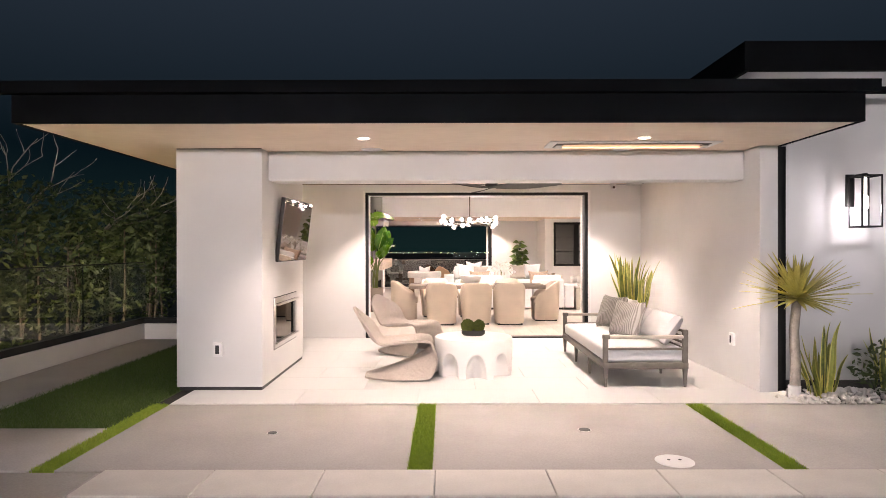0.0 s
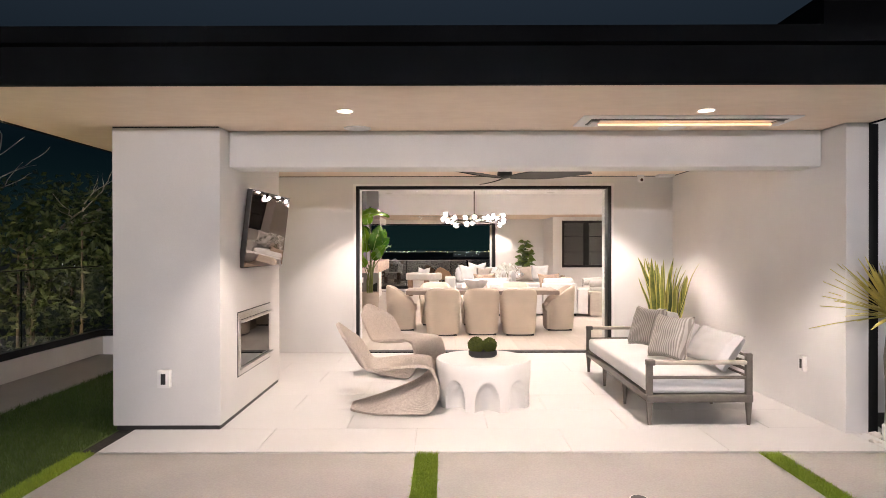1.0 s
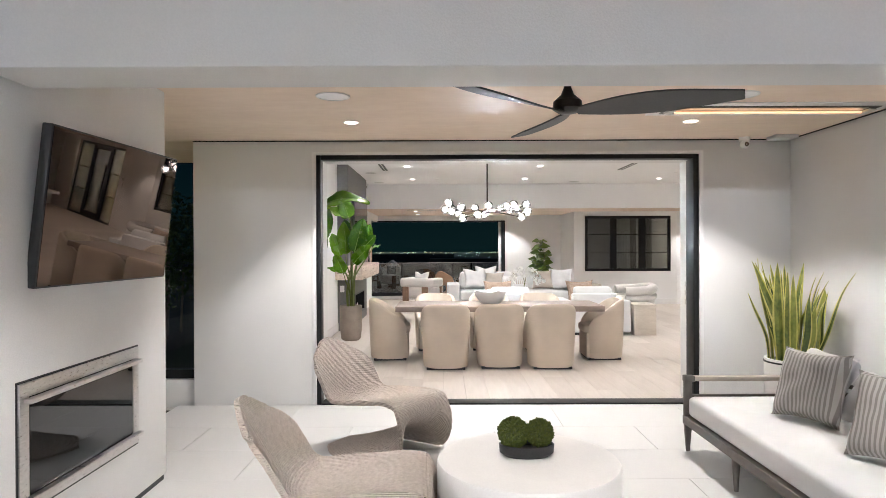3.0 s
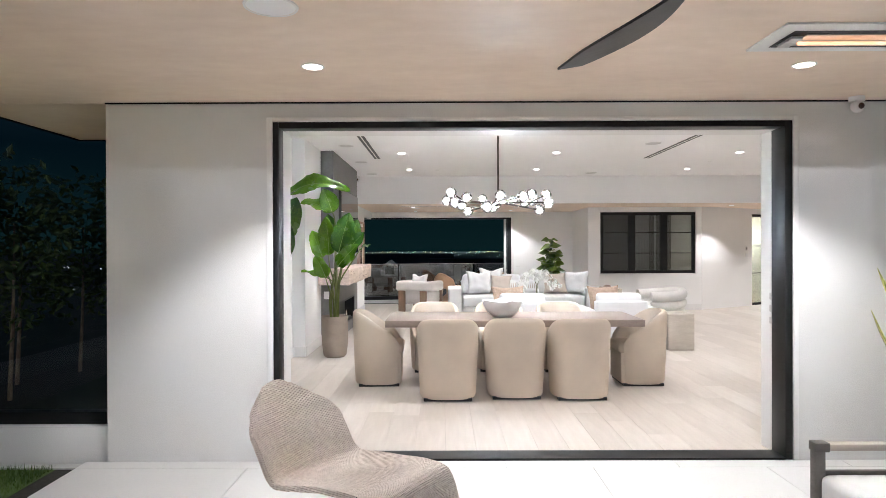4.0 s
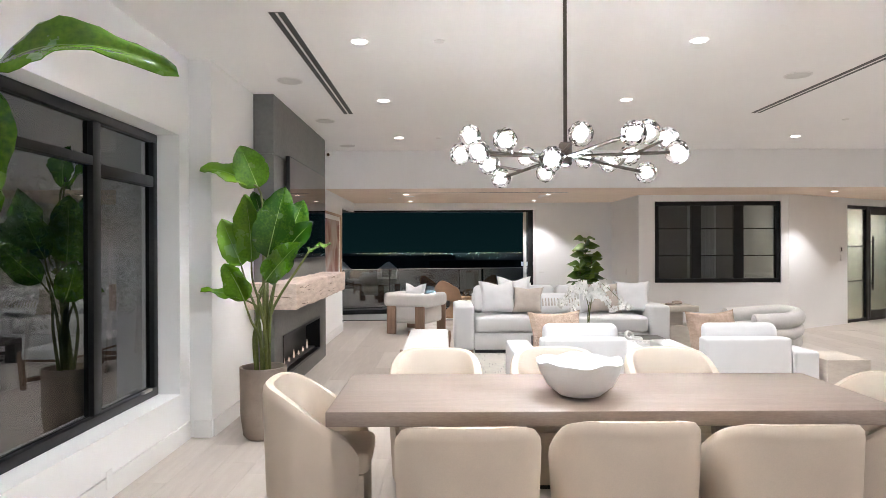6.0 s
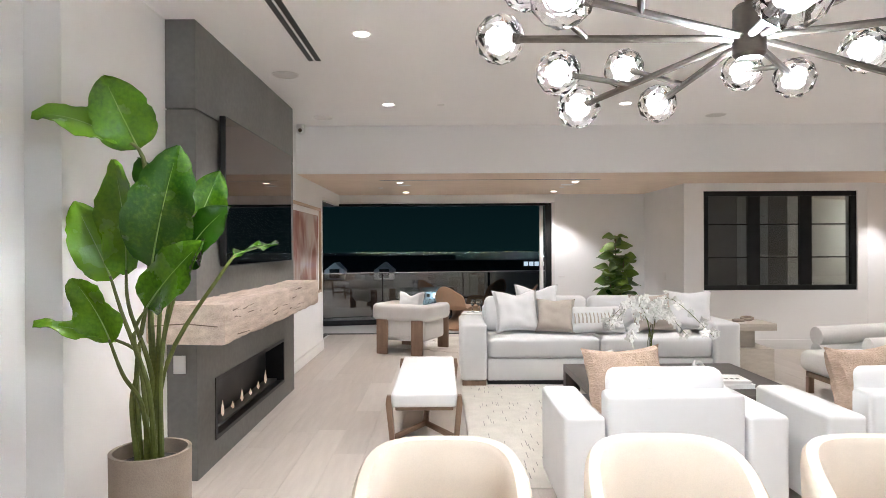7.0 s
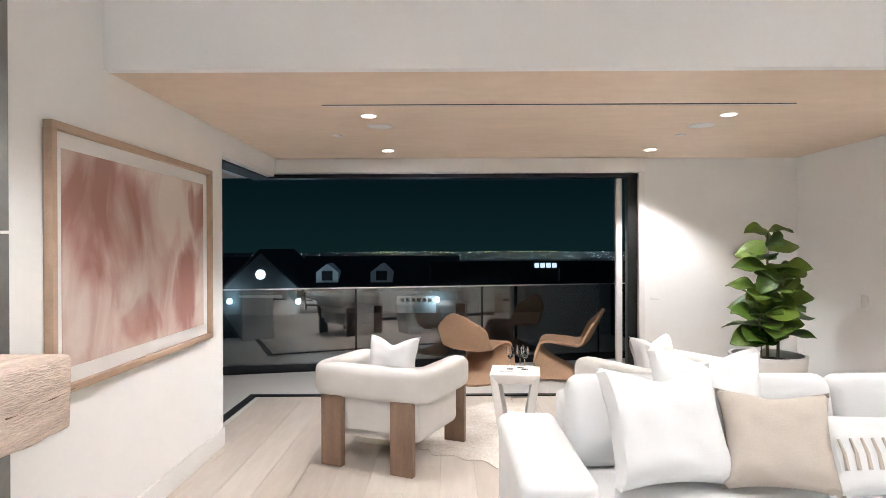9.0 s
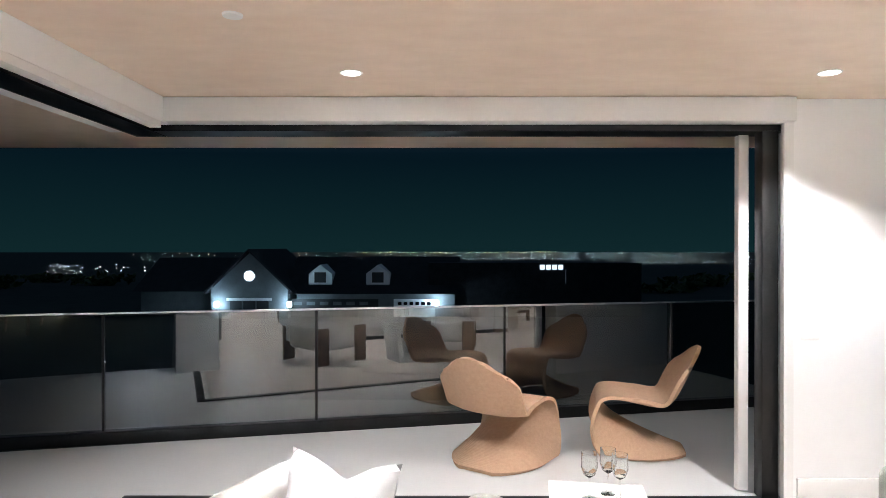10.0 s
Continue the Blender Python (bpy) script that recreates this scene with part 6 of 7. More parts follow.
# ---- seating by the view ----
def accent_chair(at, turn):
    ob = thing("accent_chair", "white boucle armchair with padded wrap rail on slab legs", "armchair", at, turn, "boucle chairs by the view")
    hx, hy = 0.40, 0.38
    corners = [(-hx, hy), (-hx, -hy), (hx, -hy), (hx, hy)]
    path = []
    for i, (a, b) in enumerate(zip(corners, corners[1:])):
        for k in range(13):
            path.append(Vector((a[0] + (b[0] - a[0]) * k / 12, a[1] + (b[1] - a[1]) * k / 12, 0)))
    smooth = []
    for i, p in enumerate(path):
        lo, hi = max(0, i - 2), min(len(path) - 1, i + 2)
        smooth.append(sum((path[j] for j in range(lo, hi + 1)), Vector()) / (hi - lo + 1))
    rings = []
    for i, p in enumerate(smooth):
        d = (smooth[min(i + 1, len(smooth) - 1)] - smooth[max(i - 1, 0)]).normalized()
        s = Vector((d.y, -d.x, 0))
        e = min(i, len(smooth) - 1 - i)
        f = 1.0 if e > 2 else (0.62, 0.86, 0.96)[e]
        rings.append([p + s * a * f + Vector((0, 0, 0.60 + b * f)) for a, b in rounded(0.085, 0.118, 0.06, 4)])
    bm = bmesh.new()
    loft(bm, rings)
    part("wrap_rail", bm, BOUCLE, ob)
    part("seat_body", block(bmesh.new(), hx - 0.05, hy - 0.02, 0.15, 0.05, 0.015, Matrix.Translation((0, 0.02, 0.33))), BOUCLE, ob)
    part("back_panel", boxed(-hx + 0.05, hx - 0.05, -hy - 0.02, -hy + 0.05, 0.26, 0.56, 0.015), BOUCLE, ob)
    for s in (-1, 1):
        part("slab_leg", boxed(s * (hx - 0.09) - 0.085, s * (hx - 0.09) + 0.085, hy + 0.002, hy + 0.05, 0.0, 0.49, 0.004), WALNUT, ob)
        part("slab_leg", boxed(s * (hx - 0.12) - 0.085, s * (hx - 0.12) + 0.085, -hy - 0.075, -hy - 0.025, 0.0, 0.50, 0.004), WALNUT, ob)
    return ob


accent_chair((-0.575, 20.88, 0), -24)
accent_chair((1.33, 20.86, 0), 30)
pillow("small white pillow standing in an armchair", WHITEFAB, -0.60, 20.80, 0.49, 0.21, 0.20, 0.07, 74, -24, 0, 0.12, 22, "white chair pillows", dent=0.28)
pillow("small white pillow standing in an armchair", WHITEFAB, 1.36, 20.82, 0.49, 0.21, 0.20, 0.07, 74, 30, 0, 0.12, 25, "white chair pillows", dent=0.28)

hide = bmesh.new()
ring = []
for i in range(90):
    a = 2 * math.pi * i / 90
    q = 1 + 0.22 * math.cos(4 * a + 0.4) + 0.09 * math.sin(7 * a) + 0.04 * math.sin(19 * a)
    ring.append((0.95 * q * math.cos(a), 0.80 * q * math.sin(a)))
loft(hide, [[(x, y, 0.001) for x, y in ring], [(x, y, 0.006) for x, y in ring], [(x * 0.97, y * 0.97, 0.009) for x, y in ring]])
solo("cowhide_rug", hide, HIDE, "pale brown and white cowhide rug", "rug", at=pose(0.30, 21.35, 0, 0, 0, 15))

stool = thing("side_table", "white open trapezoid side table", "side table", (0.385, 21.40, 0.009), -8)
outer = [(-0.135, 0.0), (0.135, 0.0), (0.205, 0.50), (-0.205, 0.50)]
inner = [(-0.075, 0.10), (0.075, 0.10), (0.135, 0.425), (-0.135, 0.425)]
for i, nm in enumerate(("base", "side_panel", "top", "side_panel")):
    j = (i + 1) % 4
    bm = bmesh.new()
    quad = [outer[i], outer[j], inner[j], inner[i]]
    rings = [[(x, y, z) for x, z in quad] for y in (-0.20, 0.20)]
    loft(bm, rings)
    bmesh.ops.bevel(bm, geom=list(bm.edges), offset=0.006, segments=2, profile=0.5, affect="EDGES")
    bmesh.ops.recalc_face_normals(bm, faces=bm.faces)
    part(nm, bm, CONCRETE_WHITE, stool)
tray = thing("tray", "small pale marble tray on the side table", "tray", (0.39, 21.38, 0.509), -12)
part("plate", boxed(-0.13, 0.13, -0.09, 0.09, 0.0, 0.012, 0.003), PEBBLE, tray)
for dx, dy in ((-0.05, 0.0), (0.04, 0.05), (0.07, -0.02)):
    g = thing("wine_glass", "clear stemmed wine glass on the tray", "glass", (0.39 + dx, 21.39 + dy, 0.521), 0, "wine glasses")
    bm = bmesh.new()
    lathe(bm, [(0.030, 0.0), (0.028, 0.003), (0.004, 0.006), (0.004, 0.085), (0.024, 0.10), (0.034, 0.13), (0.032, 0.19), (0.0305, 0.19), (0.0325, 0.13), (0.022, 0.102), (0.002, 0.09)], 24)
    part("goblet", bm, CLEAR, g)

fig = thing("fiddle_leaf_fig", "fiddle leaf fig tree in a round pale planter", "plant", (2.68, 21.75, 0))
bm = bmesh.new()
lathe(bm, [(0.24, 0.0), (0.285, 0.04), (0.315, 0.3), (0.32, 0.58), (0.295, 0.58), (0.285, 0.50)], 48)
part("planter", bm, CONCRETE_WHITE, fig, "round pale stone planter")
bm = bmesh.new()
lathe(bm, [(0.285, 0.51), (0.05, 0.53)], 30)
part("soil", bm, SOIL, fig)
r = random.Random(16)
stems = [(-0.06, 0.0, -0.10, 1.15), (0.02, 0.03, 0.02, 1.66), (0.08, -0.03, 0.14, 1.30)]
for bx, by, tx, tz in stems:
    bm = bmesh.new()
    tube(bm, spline([(bx, by, 0.5), (bx * 0.6 + tx * 0.3, by, 0.5 + (tz - 0.5) * 0.5), (tx, by, tz)], 10), 0.014, 7, 0.008)
    part("stem", bm, BARK, fig)
    k = 0
    z = 0.74
    while z < tz + 0.06:
        f = (z - 0.5) / (tz - 0.5)
        for q in range(2):
            a = k * 2.4 + bx * 40
            L = r.uniform(0.28, 0.40) * (1.0 - 0.25 * f)
            bm = bmesh.new()
            paddle_leaf(bm, (bx + (tx - bx) * f, by, z), (math.cos(a), math.sin(a), r.uniform(0.05, 0.5) + 0.7 * max(0, f - 0.8)), L, L * 0.84, 0.3, 0.10, 9, 0.012, r.random() * 6, (r.uniform(-0.7, 0.7), -0.62, r.uniform(0.6, 1.2)))
            part("leaf", bm, LEAFDARK if r.random() < 0.9 else LEAF, fig)
            k += 1
        z += 0.085

# ---- ceiling and wall fittings of the room ----
for x, y in ROOM_SPOTS:
    downlight(x, y, ROOM_Z)
for x, y in SOFFIT_SPOTS:
    downlight(x, y, SOFFIT_Z if x < 6 or y < 21 else 2.47, 0.048)
for x, y in ((-0.65, 13.06), (1.86, 13.07), (-1.47, 15.25), (3.09, 15.13), (-1.49, 17.05), (-1.51, 18.86), (3.04, 18.81)):
    ceiling_speaker(x, y, ROOM_Z, cover=GRILLE)
for x, y in ((-0.69, 20.87), (1.74, 20.88)):
    ceiling_speaker(x, y, SOFFIT_Z, 0.085)


def small_disc(x, y, z):
    ob = thing("smoke_sensor", "tiny white ceiling sensor disc", "sensor", (x, y, z), 0, "ceiling sensors")
    bm = bmesh.new()
    lathe(bm, [(0.04, 0.0), (0.038, -0.008), (0.01, -0.01)], 24)
    part("disc", bm, TRIM, ob)


for x, y, z in ((-0.10, 14.17, ROOM_Z), (-0.14, 18.23, ROOM_Z), (4.76, 17.06, ROOM_Z), (-1.08, 21.25, SOFFIT_Z), (1.73, 21.28, SOFFIT_Z)):
    small_disc(x, y, z)


def slot_diffuser(x0, x1, y0, y1, z):
    ob = thing("air_slot", "long black linear air slot in the ceiling", "air vent", ((x0 + x1) / 2, (y0 + y1) / 2, z), 0, "linear air slots")
    hx, hy = (x1 - x0) / 2, (y1 - y0) / 2
    part("slot", boxed(-hx, hx, -hy, hy, -0.003, 0.0), DARK, ob)
    if hy > hx:
        part("divider", boxed(-0.008, 0.008, -hy, hy, -0.006, -0.003), TRIM, ob)
    else:
        part("divider", boxed(-hx, hx, -0.006, 0.006, -0.006, -0.003), TRIM, ob)


slot_diffuser(-1.20, -1.10, 13.6, 16.65, ROOM_Z)
slot_diffuser(3.44, 3.54, 13.6, 16.68, ROOM_Z)
slot_diffuser(-0.99, 2.05, 20.16, 20.20, SOFFIT_Z)
dome_camera(-1.86, 19.26, ROOM_Z, 0, 1.2)

w2 = window_unit("window_2", "dark framed triple window in a white wall", 3.742, 6.018, 0.872, 2.343, (0, 20.84, 0), 0, (4.50, 5.27), (1.36, 1.85), 0.075, mullion=0.17)
entry = thing("door_3", "glazed black steel entrance door with side panels", "door", (6.165, 20.82, 0), ANG, kind="structure")
ED = [1.955, 2.82, 4.02, 4.995]
for x in ED:
    part("stile", boxed(x - (0.0 if x == ED[0] else 0.05), x + (0.0 if x == ED[-1] else 0.05), 0.06, 0.14, 0.0, 2.335, 0.003), BLACK, entry)
part("head", boxed(ED[0], ED[-1], 0.061, 0.139, 2.27, 2.336), BLACK, entry)
part("sill", boxed(ED[0], ED[-1], 0.061, 0.139, 0.0, 0.06), BLACK, entry)
FROST = glass("frosted_glass", (0.82, 0.86, 0.74), 0.25)
for i in range(3):
    part("pane", boxed(ED[i] + 0.02, ED[i + 1] - 0.02, 0.095, 0.101, 0.02, 2.30), FROST, entry, smooth=False)
    for z in (0.82, 1.52):
        if i != 1:
            part("glazing_bar", boxed(ED[i] + 0.05, ED[i + 1] - 0.05, 0.085, 0.112, z - 0.01, z + 0.01), BLACK, entry)
for a in ((2.87, 2.97, 0.06, 2.27), (3.87, 3.97, 0.06, 2.27)):
    part("door_stile", boxed(a[0], a[1], 0.065, 0.13, a[2], a[3], 0.003), BLACK, entry)
part("door_rail", boxed(2.97, 3.87, 0.065, 0.13, 2.17, 2.27), BLACK, entry)
part("door_rail", boxed(2.97, 3.87, 0.065, 0.13, 0.06, 0.20), BLACK, entry)
part("pull_handle", boxed(2.93, 2.965, 0.0, 0.03, 0.62, 1.72, 0.006), BLACK, entry, "long black bar handle")
for z in (0.75, 1.6):
    part("handle_post", boxed(2.94, 2.955, 0.03, 0.066, z, z + 0.03), BLACK, entry)
for dx, z in ((1.72, 1.46), (1.72, 1.30)):
    p = Matrix.Translation((6.165, 20.82, 0)) @ pose(0, 0, 0, 0, 0, ANG) @ Vector((dx, 0, z))
    outlet(p.x, p.y, p.z, ANG, 0.09, 0.12, "wall_panel", 0.012, z > 1.4)
outlet(1.98, 22.64, 1.0, 0, 0.11, 0.025, "wall_switch", 0.004, False)
outlet(3.45, 21.6, 1.05, -90, 0.08, 0.12, "wall_switch", 0.006, False)
outlet(3.62, 20.82, 0.30, 0, 0.10, 0.08, "outlet", 0.006, False)

island = thing("kitchen_island", "white kitchen island with rounded stone top", "kitchen island", (8.1, 17.9, 0))
bm = bmesh.new()
loft(bm, [[(x, y, z) for x, y in rounded(1.25, 0.55, 0.3, 6)] for z in (0.84, 0.90)])
part("worktop", bm, CERAMIC, island)
part("cabinet", boxed(-0.95, 1.1, -0.35, 0.35, 0.0, 0.84, 0.005), TRIM, island)

# porch beyond the entrance and the room behind the window
M = pose(6.165, 20.82, 0, 0, 0, ANG)
solo("wall_porch", boxed(0.9, 6.4, 2.2, 2.4, -0.1, 3.0), PLASTER, "plain porch wall beyond the entrance", "wall", "structure", M)
solo("ceiling_porch", boxed(0.9, 6.4, 0.26, 2.19, 2.62, 2.7), CEILING, "white porch soffit", "ceiling", "structure", M)
porch = thing("porch_lantern", "black framed porch lantern, lit", "lantern", M @ Vector((4.35, 2.19, 1.75)), ANG)
part("cage", boxed(-0.11, 0.11, -0.05, 0.0, -0.3, 0.3, 0.005), BLACK, porch)
part("lamp_body", boxed(-0.09, 0.09, -0.16, -0.05, -0.24, 0.24, 0.01), lit("porch_lamp", (1.0, 0.95, 0.85), 8.0), porch, "glowing lamp body")
pl = M @ Vector((4.35, 1.75, 1.8))
glow_lamp("porch_lantern_glow", pl.x, pl.y, pl.z, 60, (1.0, 0.95, 0.8), 0.08)
# fixtures of the balcony spots, two of them added
for x, y in BALCONY_SPOTS:
    downlight(x, y, 2.50, 0.045)
curtain = bmesh.new()
rows = [[(4.75 + 0.5 * i / 40, 21.9 + 0.035 * math.sin(i * 1.1), z) for z in (0.0, 0.8, 1.6, 2.4)] for i in range(41)]
sheet(curtain, rows, 0.004)
solo("curtain", curtain, WHITEFAB, "white hanging curtain behind a dark window", "curtain")
# charcoal on a plain wall: the unlit room's darkness is put into the colour
slab("wall_back_room", 3.75, 6.3, 23.2, 23.4, -0.1, 3.05, CHARCOAL, "plain wall with the room's dimness put into its colour", "wall")
slab("ceiling_back_room", 3.72, 6.2, 21.12, 23.18, 2.60, 2.66, CEILING, "white ceiling of a dim room", "ceiling")
# sofa added behind the glass to draw the pale reflection low in the panes
bed = thing("back_room_sofa", "white sofa added for a pale reflection low in the window", "sofa", (4.9, 22.4, 0))
part("seat", block(bmesh.new(), 0.9, 0.4, 0.2, 0.06, 0.02, Matrix.Translation((0, 0, 0.62))), WHITEFAB, bed)
part("base", boxed(-0.85, 0.85, -0.36, 0.36, 0.0, 0.43), DARKWOOD, bed)
# ---- balcony and distance ----
s_chair("cantilever_chair", TANWEAVE, "tan woven cantilever chair standing on the balcony", (0.13, 23.40, -0.012), -34, "tan chairs on the balcony", 0.64, 0.82)
s_chair("cantilever_chair", TANWEAVE, "tan woven cantilever chair standing on the balcony", (1.27, 23.66, -0.012), 78, "tan chairs on the balcony", 0.60, 0.82)

RA, RB = Vector((-4.6, 23.42, 0)), Vector((3.55, 25.10, 0))
RD = (RB - RA).normalized()
RANG = math.degrees(math.atan2(RD.y, RD.x))
RL = (RB - RA).length
guard = thing("glass_balustrade", "tinted glass balcony balustrade on a black base", "balustrade", (RA.x, RA.y, -0.012), RANG)
part("base_shoe", boxed(0, RL, -0.02, 0.12, 0.0, 0.10, 0.004), BLACK, guard, "black base shoe")
n_p = 5
for i in range(n_p):
    a, b = RL * i / n_p + 0.012, RL * (i + 1) / n_p - 0.012
    part("pane", boxed(a, b, 0.02, 0.032, 0.10, 1.03), RAILGLASS, guard, smooth=False)
    part("post", boxed(a - 0.022, a - 0.002, 0.01, 0.045, 0.10, 1.03), BLACK, guard)
part("cap_rail", boxed(0, RL, 0.012, 0.042, 1.031, 1.045), STEEL, guard)
dome_camera(-3.55, 23.15, 2.50, 40, 1.3)

# neighbouring house down the slope
ROOFDARK = mat("dark_roof_slate", (0.02, 0.02, 0.022), 0.85, vary=0.3, scale=2, fine=12, bump=0.4)
SIDING = mat("grey_siding", (0.13, 0.14, 0.14), 0.85, vary=0.1, scale=1.5, fine=10, bump=0.3)
HX, HY, HZ = -14.0, 65.0, -3.5
house = thing("neighbour_house", "dark roofed neighbouring house with lit gable at night", "house", (HX, HY, HZ))


def prism(bm, x0, x1, y0, y1, z0, z1, ridge):
    """A gabled block with the gable to the front."""
    f = [bm.verts.new(p) for p in ((x0, y0, z0), (x1, y0, z0), (x1, y0, z1), ((x0 + x1) / 2, y0, ridge), (x0, y0, z1))]
    b = [bm.verts.new(p) for p in ((x0, y1, z0), (x1, y1, z0), (x1, y1, z1), ((x0 + x1) / 2, y1, ridge), (x0, y1, z1))]
    bm.faces.new(f)
    bm.faces.new(list(reversed(b)))
    for i in range(5):
        j = (i + 1) % 5
        bm.faces.new((f[j], f[i], b[i], b[j]))
    return bm


bm = bmesh.new()
prism(bm, -2.7, 2.7, -2.4, 8, 0.0, 2.1, 4.6)
part("gable_wall", bm, SIDING, house, smooth=False)
bm = bmesh.new()
for s in (-1, 1):
    q = [(s * 3.1, -2.7, 1.75), (0, -2.7, 4.75), (0, 8, 4.75), (s * 3.1, 8, 1.75)]
    va = [bm.verts.new(p) for p in q]
    vb = [bm.verts.new((x, y, z + 0.15)) for x, y, z in q]
    bm.faces.new(va)
    bm.faces.new(list(reversed(vb)))
    for i in range(4):
        j = (i + 1) % 4
        bm.faces.new((va[j], va[i], vb[i], vb[j]))
part("gable_roof", bm, ROOFDARK, house, smooth=False)
bm = bmesh.new()
lathe(bm, [(0.36, 0.0), (0.36, 0.06), (0.3, 0.08)], 28)
bmesh.ops.transform(bm, matrix=pose(0, -2.4, 3.0, 90), verts=bm.verts)
part("round_window", bm, lit("round_window_glow", (0.75, 0.9, 1.0), 1.6), house, "glowing round window")
for x in (-0.95, 0.0, 0.95):
    part("garage_bay", boxed(x - 0.42, x + 0.42, -2.44, -2.40, 0.0, 1.25), DARK, house)
part("bay_trim", boxed(-1.6, 1.6, -2.46, -2.405, 1.26, 1.45), TRIM, house)
part("long_wall", boxed(3.1, 14.5, -1.4, 7.0, 0.0, 1.75), SIDING, house)
bm = bmesh.new()
v = [bm.verts.new(p) for p in ((2.2, -2.0, 1.7), (15, -2.0, 1.7), (15, 2.8, 4.3), (2.2, 2.8, 4.3), (2.2, 7.6, 1.7), (15, 7.6, 1.7))]
bm.faces.new((v[0], v[1], v[2], v[3]))
bm.faces.new((v[3], v[2], v[5], v[4]))
part("long_roof", bm, ROOFDARK, house, smooth=False)
bm = bmesh.new()
v = [bm.verts.new(p) for p in ((-9, -1.0, 1.8), (-2.2, -1.0, 1.8), (-2.2, 3.5, 4.2), (-9, 3.5, 4.2))]
bm.faces.new(v)
part("side_roof", bm, ROOFDARK, house, smooth=False)
part("side_wall", boxed(-8.6, -2.72, -0.5, 6.0, 0.0, 1.9), SIDING, house)
for x in (4.7, 8.9):
    dorm = part("dormer", prism(bmesh.new(), x - 0.85, x + 0.85, -0.9, 2.0, 2.3, 3.1, 3.75), TRIM, house, "white dormer", smooth=False)
    part("dormer_window", boxed(x - 0.42, x + 0.42, -0.94, -0.905, 2.45, 3.2), DARK, dorm)
for x, w in ((5.6, 3.4), (11.6, 1.5)):
    part("garage_door", boxed(x - w, x + w, -1.45, -1.405, 0.0, 1.3), TRIM if w < 2 else DARK, house)
    for k in range(6):
        part("garage_light", boxed(x - w * 0.8 + k * w * 0.28, x - w * 0.8 + k * w * 0.28 + w * 0.18, -1.47, -1.452, 0.85, 1.1), SCREEN if w < 2 else SIDING, house)
for x, y in ((-2.2, -2.75), (2.9, -2.75), (13.2, -1.75)):
    lamp = part("yard_lamp", boxed(x - 0.13, x + 0.13, y - 0.13, y + 0.13, 0.85, 1.2, 0.03), lit("yard_lamp_glow", (0.6, 0.85, 1.0), 26.0), house, "bluish white yard lamp")
    glow_lamp("yard_lamp_light", HX + x, HY + y - 0.35, HZ + 1.05, 30, (0.6, 0.85, 1.0), 0.1)
glass_house = thing("far_skylight", "small lit skylight on a dark roof", "skylight", (7.6, 64, -0.5))
for k in range(4):
    part("skylight_pane", boxed(-0.9 + k * 0.45, -0.56 + k * 0.45, 0, 0.05, 0.4, 0.75), lit("skylight_glow", (0.7, 0.85, 0.95), 0.6), glass_house)
part("roof_block", boxed(-9.0, 6.5, 0.06, 9.0, -3.2, 0.9), ROOFDARK, glass_house)
part("post_light", boxed(0.95, 1.0, -0.03, 0.0, -0.6, 0.4), TRIM, glass_house)

# belt of dark trees below the balcony
r = random.Random(77)
bm = bmesh.new()
for i in range(46):
    x, y = r.uniform(-60, 75), r.uniform(85, 125)
    z = drop(x, y)
    h = r.uniform(0.5, 1.7)
    leaf_mass(bm, r, 130, (x, y, z + h * 0.6), (r.uniform(2, 4.5), 2.5, h * 0.6), 0.7)
solo("far_trees", bm, HEDGE, "dark far tree belt on the slope", "trees", "stuff", smooth=False)


# lights of the town on the plain
def town(name, n, x0, x1, y0, y1, s0, s1, strength, colours, seed, zbase=-41.55, power=1.0):
    r = random.Random(seed)
    sets = {c: ([], []) for c in colours}
    for i in range(n):
        k = r.random() ** power
        y = 1 / (1 / y0 + (1 / y1 - 1 / y0) * k)
        x = r.uniform(x0, x1) * y / 3000.0
        if noise.noise(Vector((x * 0.004, y * 0.003, 3.0))) < -0.12 and r.random() < 0.8:
            continue
        s = r.uniform(s0, s1) * y / 3000.0
        z = zbase + r.uniform(1, 6)
        v, f = sets[r.choice(colours)]
        b = len(v)
        v += [(x - s, y, z), (x + s, y, z), (x + s, y, z + 2 * s), (x - s, y, z + 2 * s), (x, y + s, z + s)]
        f += [(b, b + 1, b + 2, b + 3), (b, b + 4, b + 1), (b + 1, b + 4, b + 2), (b + 2, b + 4, b + 3), (b + 3, b + 4, b)]
    for c in colours:
        me = bpy.data.meshes.new(name)
        me.from_pydata(sets[c][0], [], sets[c][1])
        me.materials.append(lit("town_glow", c, strength))
        tagged(new(name, me), "scattered far town lights on the night plain", "town lights", "", "stuff")


BLUE_W, WARM_W, TEAL_W, AMBER_W = (0.65, 0.85, 1.0), (1.0, 0.86, 0.62), (0.55, 0.95, 0.85), (1.0, 0.78, 0.30)
town("town_lights", 300, -1500, 1900, 1500, 4500, 0.55, 1.0, 2.4, [BLUE_W, WARM_W, TEAL_W], 5)
town("town_lights", 230, -330, 1150, 1500, 4300, 0.6, 1.1, 3.4, [BLUE_W, TEAL_W, (0.9, 0.97, 1.0)], 15)
town("town_lights", 105, -420, 560, 4000, 4850, 0.6, 1.0, 3.6, [AMBER_W, (0.75, 1.0, 0.55)], 6)
town("town_lights", 60, 560, 1500, 3600, 4850, 0.5, 0.9, 1.6, [TEAL_W, BLUE_W], 16)
town("town_lights", 130, 100, 1500, 1480, 2600, 0.6, 1.1, 3.2, [BLUE_W, (0.8, 0.95, 1.0)], 8)
town("town_lights", 60, -1900, -1250, 900, 1350, 1.0, 2.0, 1.6, [(0.95, 0.92, 0.85), BLUE_W], 9)

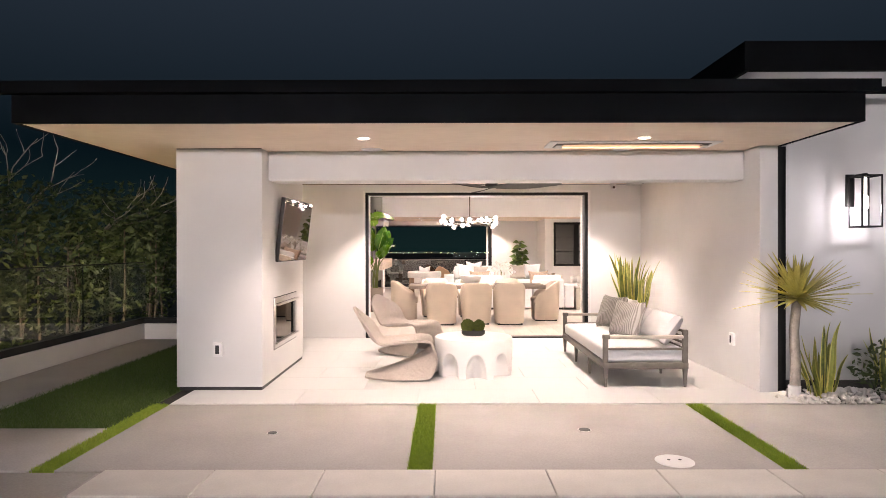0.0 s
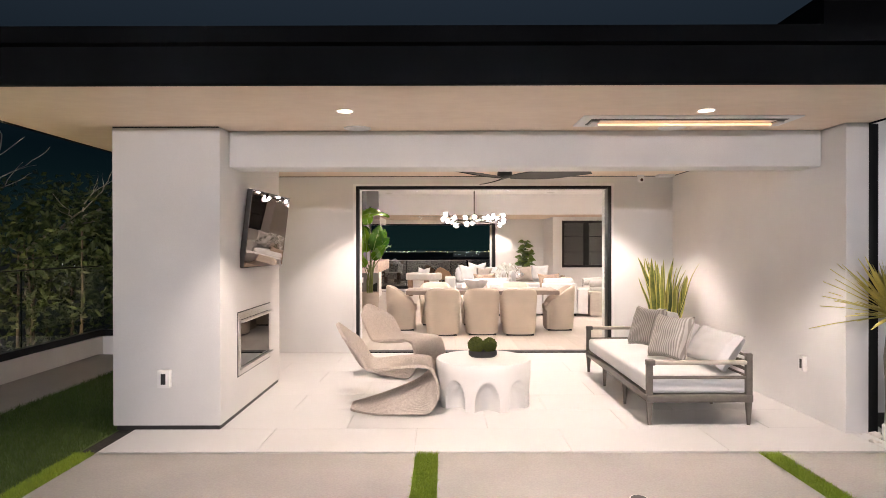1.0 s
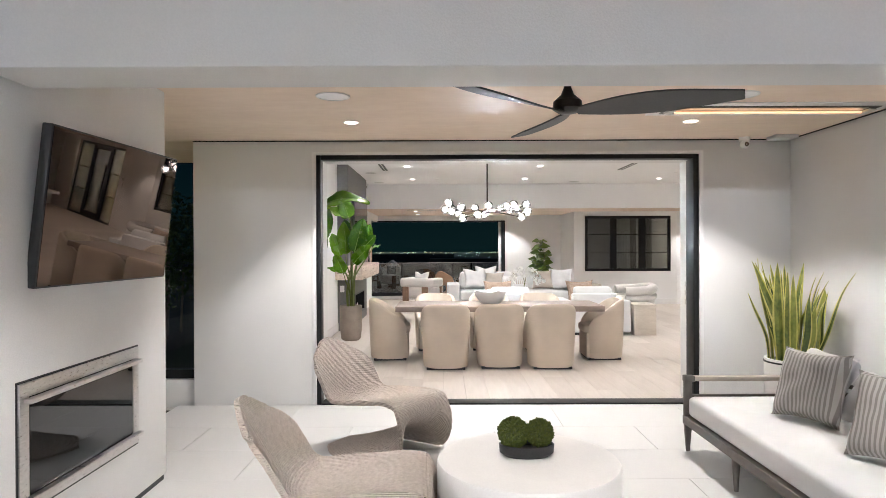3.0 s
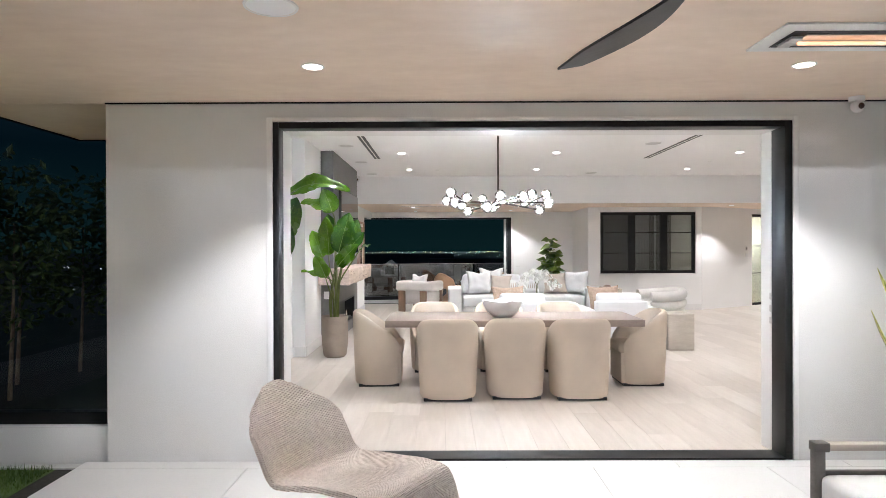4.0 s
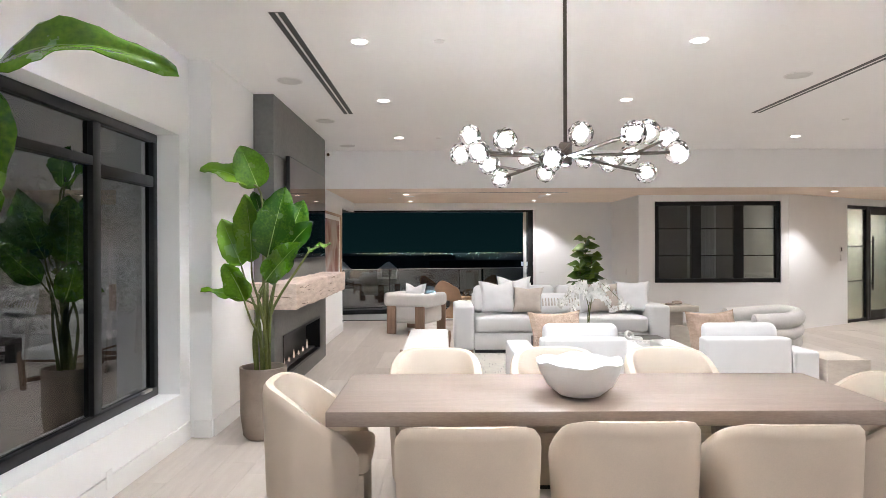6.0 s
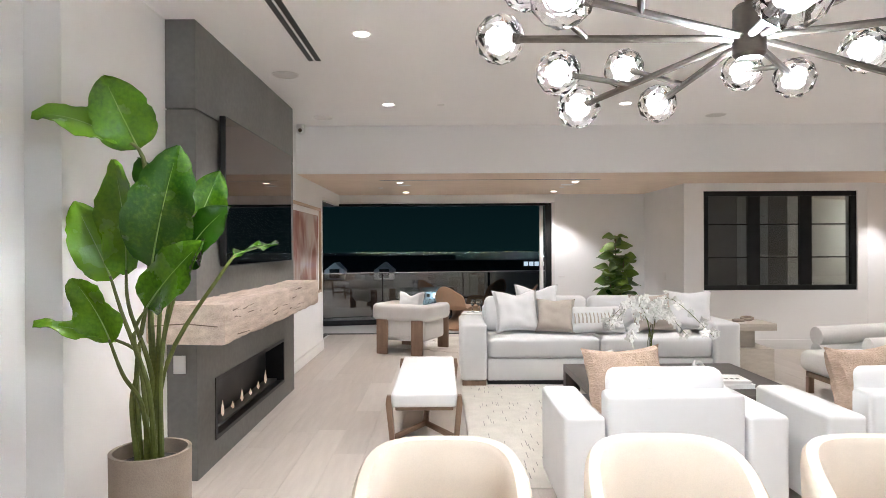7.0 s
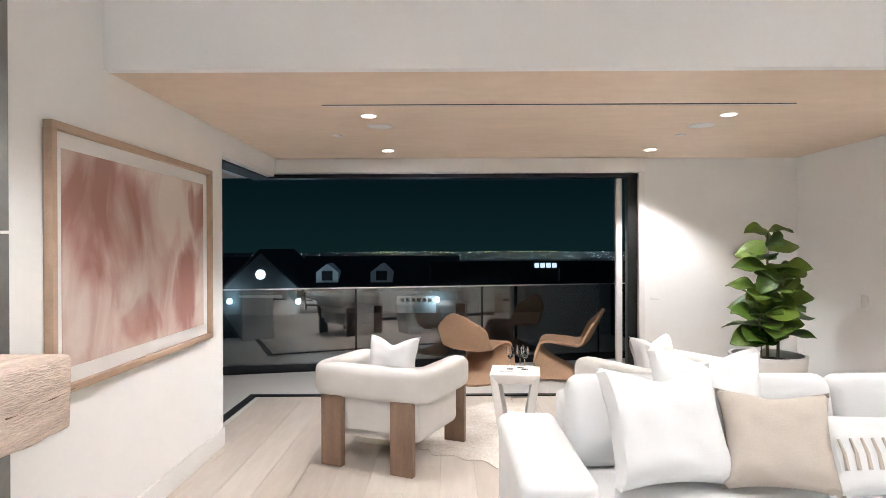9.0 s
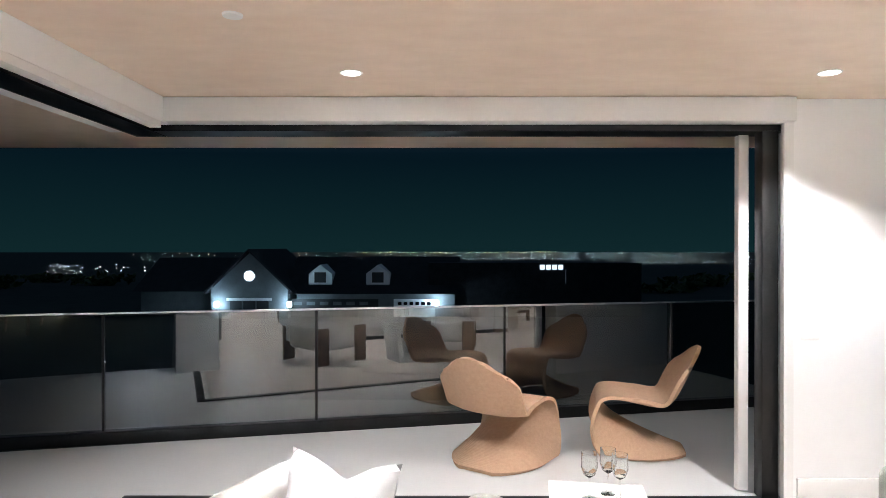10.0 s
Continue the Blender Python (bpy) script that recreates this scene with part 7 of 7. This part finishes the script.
# unseen wall and lanterns, assumed behind the pool to light the terrace front
slab("wall_court", -9.0, 14.0, -9.3, -9.0, -0.3, 4.2, STUCCO, "plain unseen wall added behind the pool for fill lanterns", "wall")
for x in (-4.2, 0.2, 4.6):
    lan = thing("court_lantern", "unseen lantern added to light the terrace front", "lantern", (x, -9.0, 2.9), 0, "court lanterns")
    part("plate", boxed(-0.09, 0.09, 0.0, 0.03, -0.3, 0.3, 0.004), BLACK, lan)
    part("lamp_body", boxed(-0.09, 0.09, 0.06, 0.2, -0.25, 0.25, 0.01), lit("court_fill_lamp", (0.85, 0.93, 1.0), 25.0), lan, "glowing lamp body")
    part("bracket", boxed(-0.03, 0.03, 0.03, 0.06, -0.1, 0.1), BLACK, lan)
    glow_lamp("court_lantern_glow", x, -8.6, 2.9, COURT_FILL_W, (0.90, 0.93, 1.0), 0.12)
# ---- pieces of floors ----
def piece_mesh(name, w, l, h, material, bevel=0.002):
    bm = boxed(-w / 2, w / 2, -l / 2, l / 2, -h, 0.0, bevel, 1)
    me = bpy.data.meshes.new(name)
    bm.to_mesh(me)
    bm.free()
    me.materials.append(material)
    return me


rng = random.Random(7)
room_floor = solo("floor", boxed(-2.5, 11.5, 10.55, 25.2, -0.1, -0.014), TEAK, "pale oak plank floor", "floor", "structure")
PLANK_W = 0.235
plank_meshes = {L: piece_mesh("plank", PLANK_W - 0.0012, L - 0.0012, 0.013, OAK, 0.0008) for L in (2.4, 1.8, 1.2)}
x = -2.12 + PLANK_W / 2
while x < 7.6:
    y = 10.55 - rng.random() * 1.6
    while y < 22.6:
        L = rng.choice((2.4, 2.4, 1.8, 1.2))
        inside = y + L / 2
        end = 22.60 if x < 3.4 else 20.8
        if y + L > end or y < 10.55:
            a, b = max(y, 10.55), min(y + L, end)
            if b - a > 0.12:
                ob = new("plank", piece_mesh("plank", PLANK_W - 0.0012, b - a - 0.0012, 0.013, OAK, 0.0008))
                ob.parent, ob.location = room_floor, (x, (a + b) / 2, 0)
        else:
            ob = new("plank", plank_meshes[L])
            ob.parent, ob.location = room_floor, (x, inside, 0)
        y += L
    x += PLANK_W
bm = bmesh.new()
box(bm, 7.516, 11.5, 10.55, 22.0, -0.013, 0.0)
box(bm, 6.2, 11.5, 22.002, 25.2, -0.013, 0.0)
box(bm, 6.2, 7.514, 20.802, 22.0, -0.013, 0.0)
part("far_planks", bm, OAK, room_floor)

terrace_floor = solo("floor_terrace", boxed(-2.60, 3.56, 6.02, 10.37, -0.10, -0.014), GROUT, "white porcelain tile terrace floor", "floor", "structure")
solo("floor_terrace_edge", boxed(-4.1, 3.75, 10.30, 10.378, -0.1, -0.02), GROUT, "narrow strip at the wall foot", "floor", "structure")
tile_mesh = piece_mesh("tile", 1.198, 0.598, 0.013, TILE, 0.002)
for j in range(8):
    y0, y1 = 6.03 + j * 0.6, min(6.03 + (j + 1) * 0.6, 10.368)
    x = -2.58 - (0.6 if j % 2 else 0.0)
    while x < 3.55:
        x0, x1 = max(x, -2.58), min(x + 1.2, 3.55)
        if x1 - x0 > 0.1 and y1 - y0 > 0.05:
            full = x1 - x0 > 1.19 and y1 - y0 > 0.59
            ob = new("tile", tile_mesh if full else piece_mesh("tile", x1 - x0 - 0.002, y1 - y0 - 0.002, 0.013, TILE, 0.002))
            ob.parent, ob.location = terrace_floor, ((x0 + x1) / 2, (y0 + y1) / 2, 0.0)
        x += 1.2
coping = solo("coping", boxed(-2.24, 6.3, 3.80, 4.215, -0.113, -0.02), GROUT, "pale stone pool coping", "coping", "structure")
stone_mesh = piece_mesh("stone", 0.746, 0.44, 0.025, COPING, 0.006)
for i in range(11):
    ob = new("stone", stone_mesh)
    ob.parent, ob.location = coping, (-1.85 + i * 0.75, 4.0, 0.006)
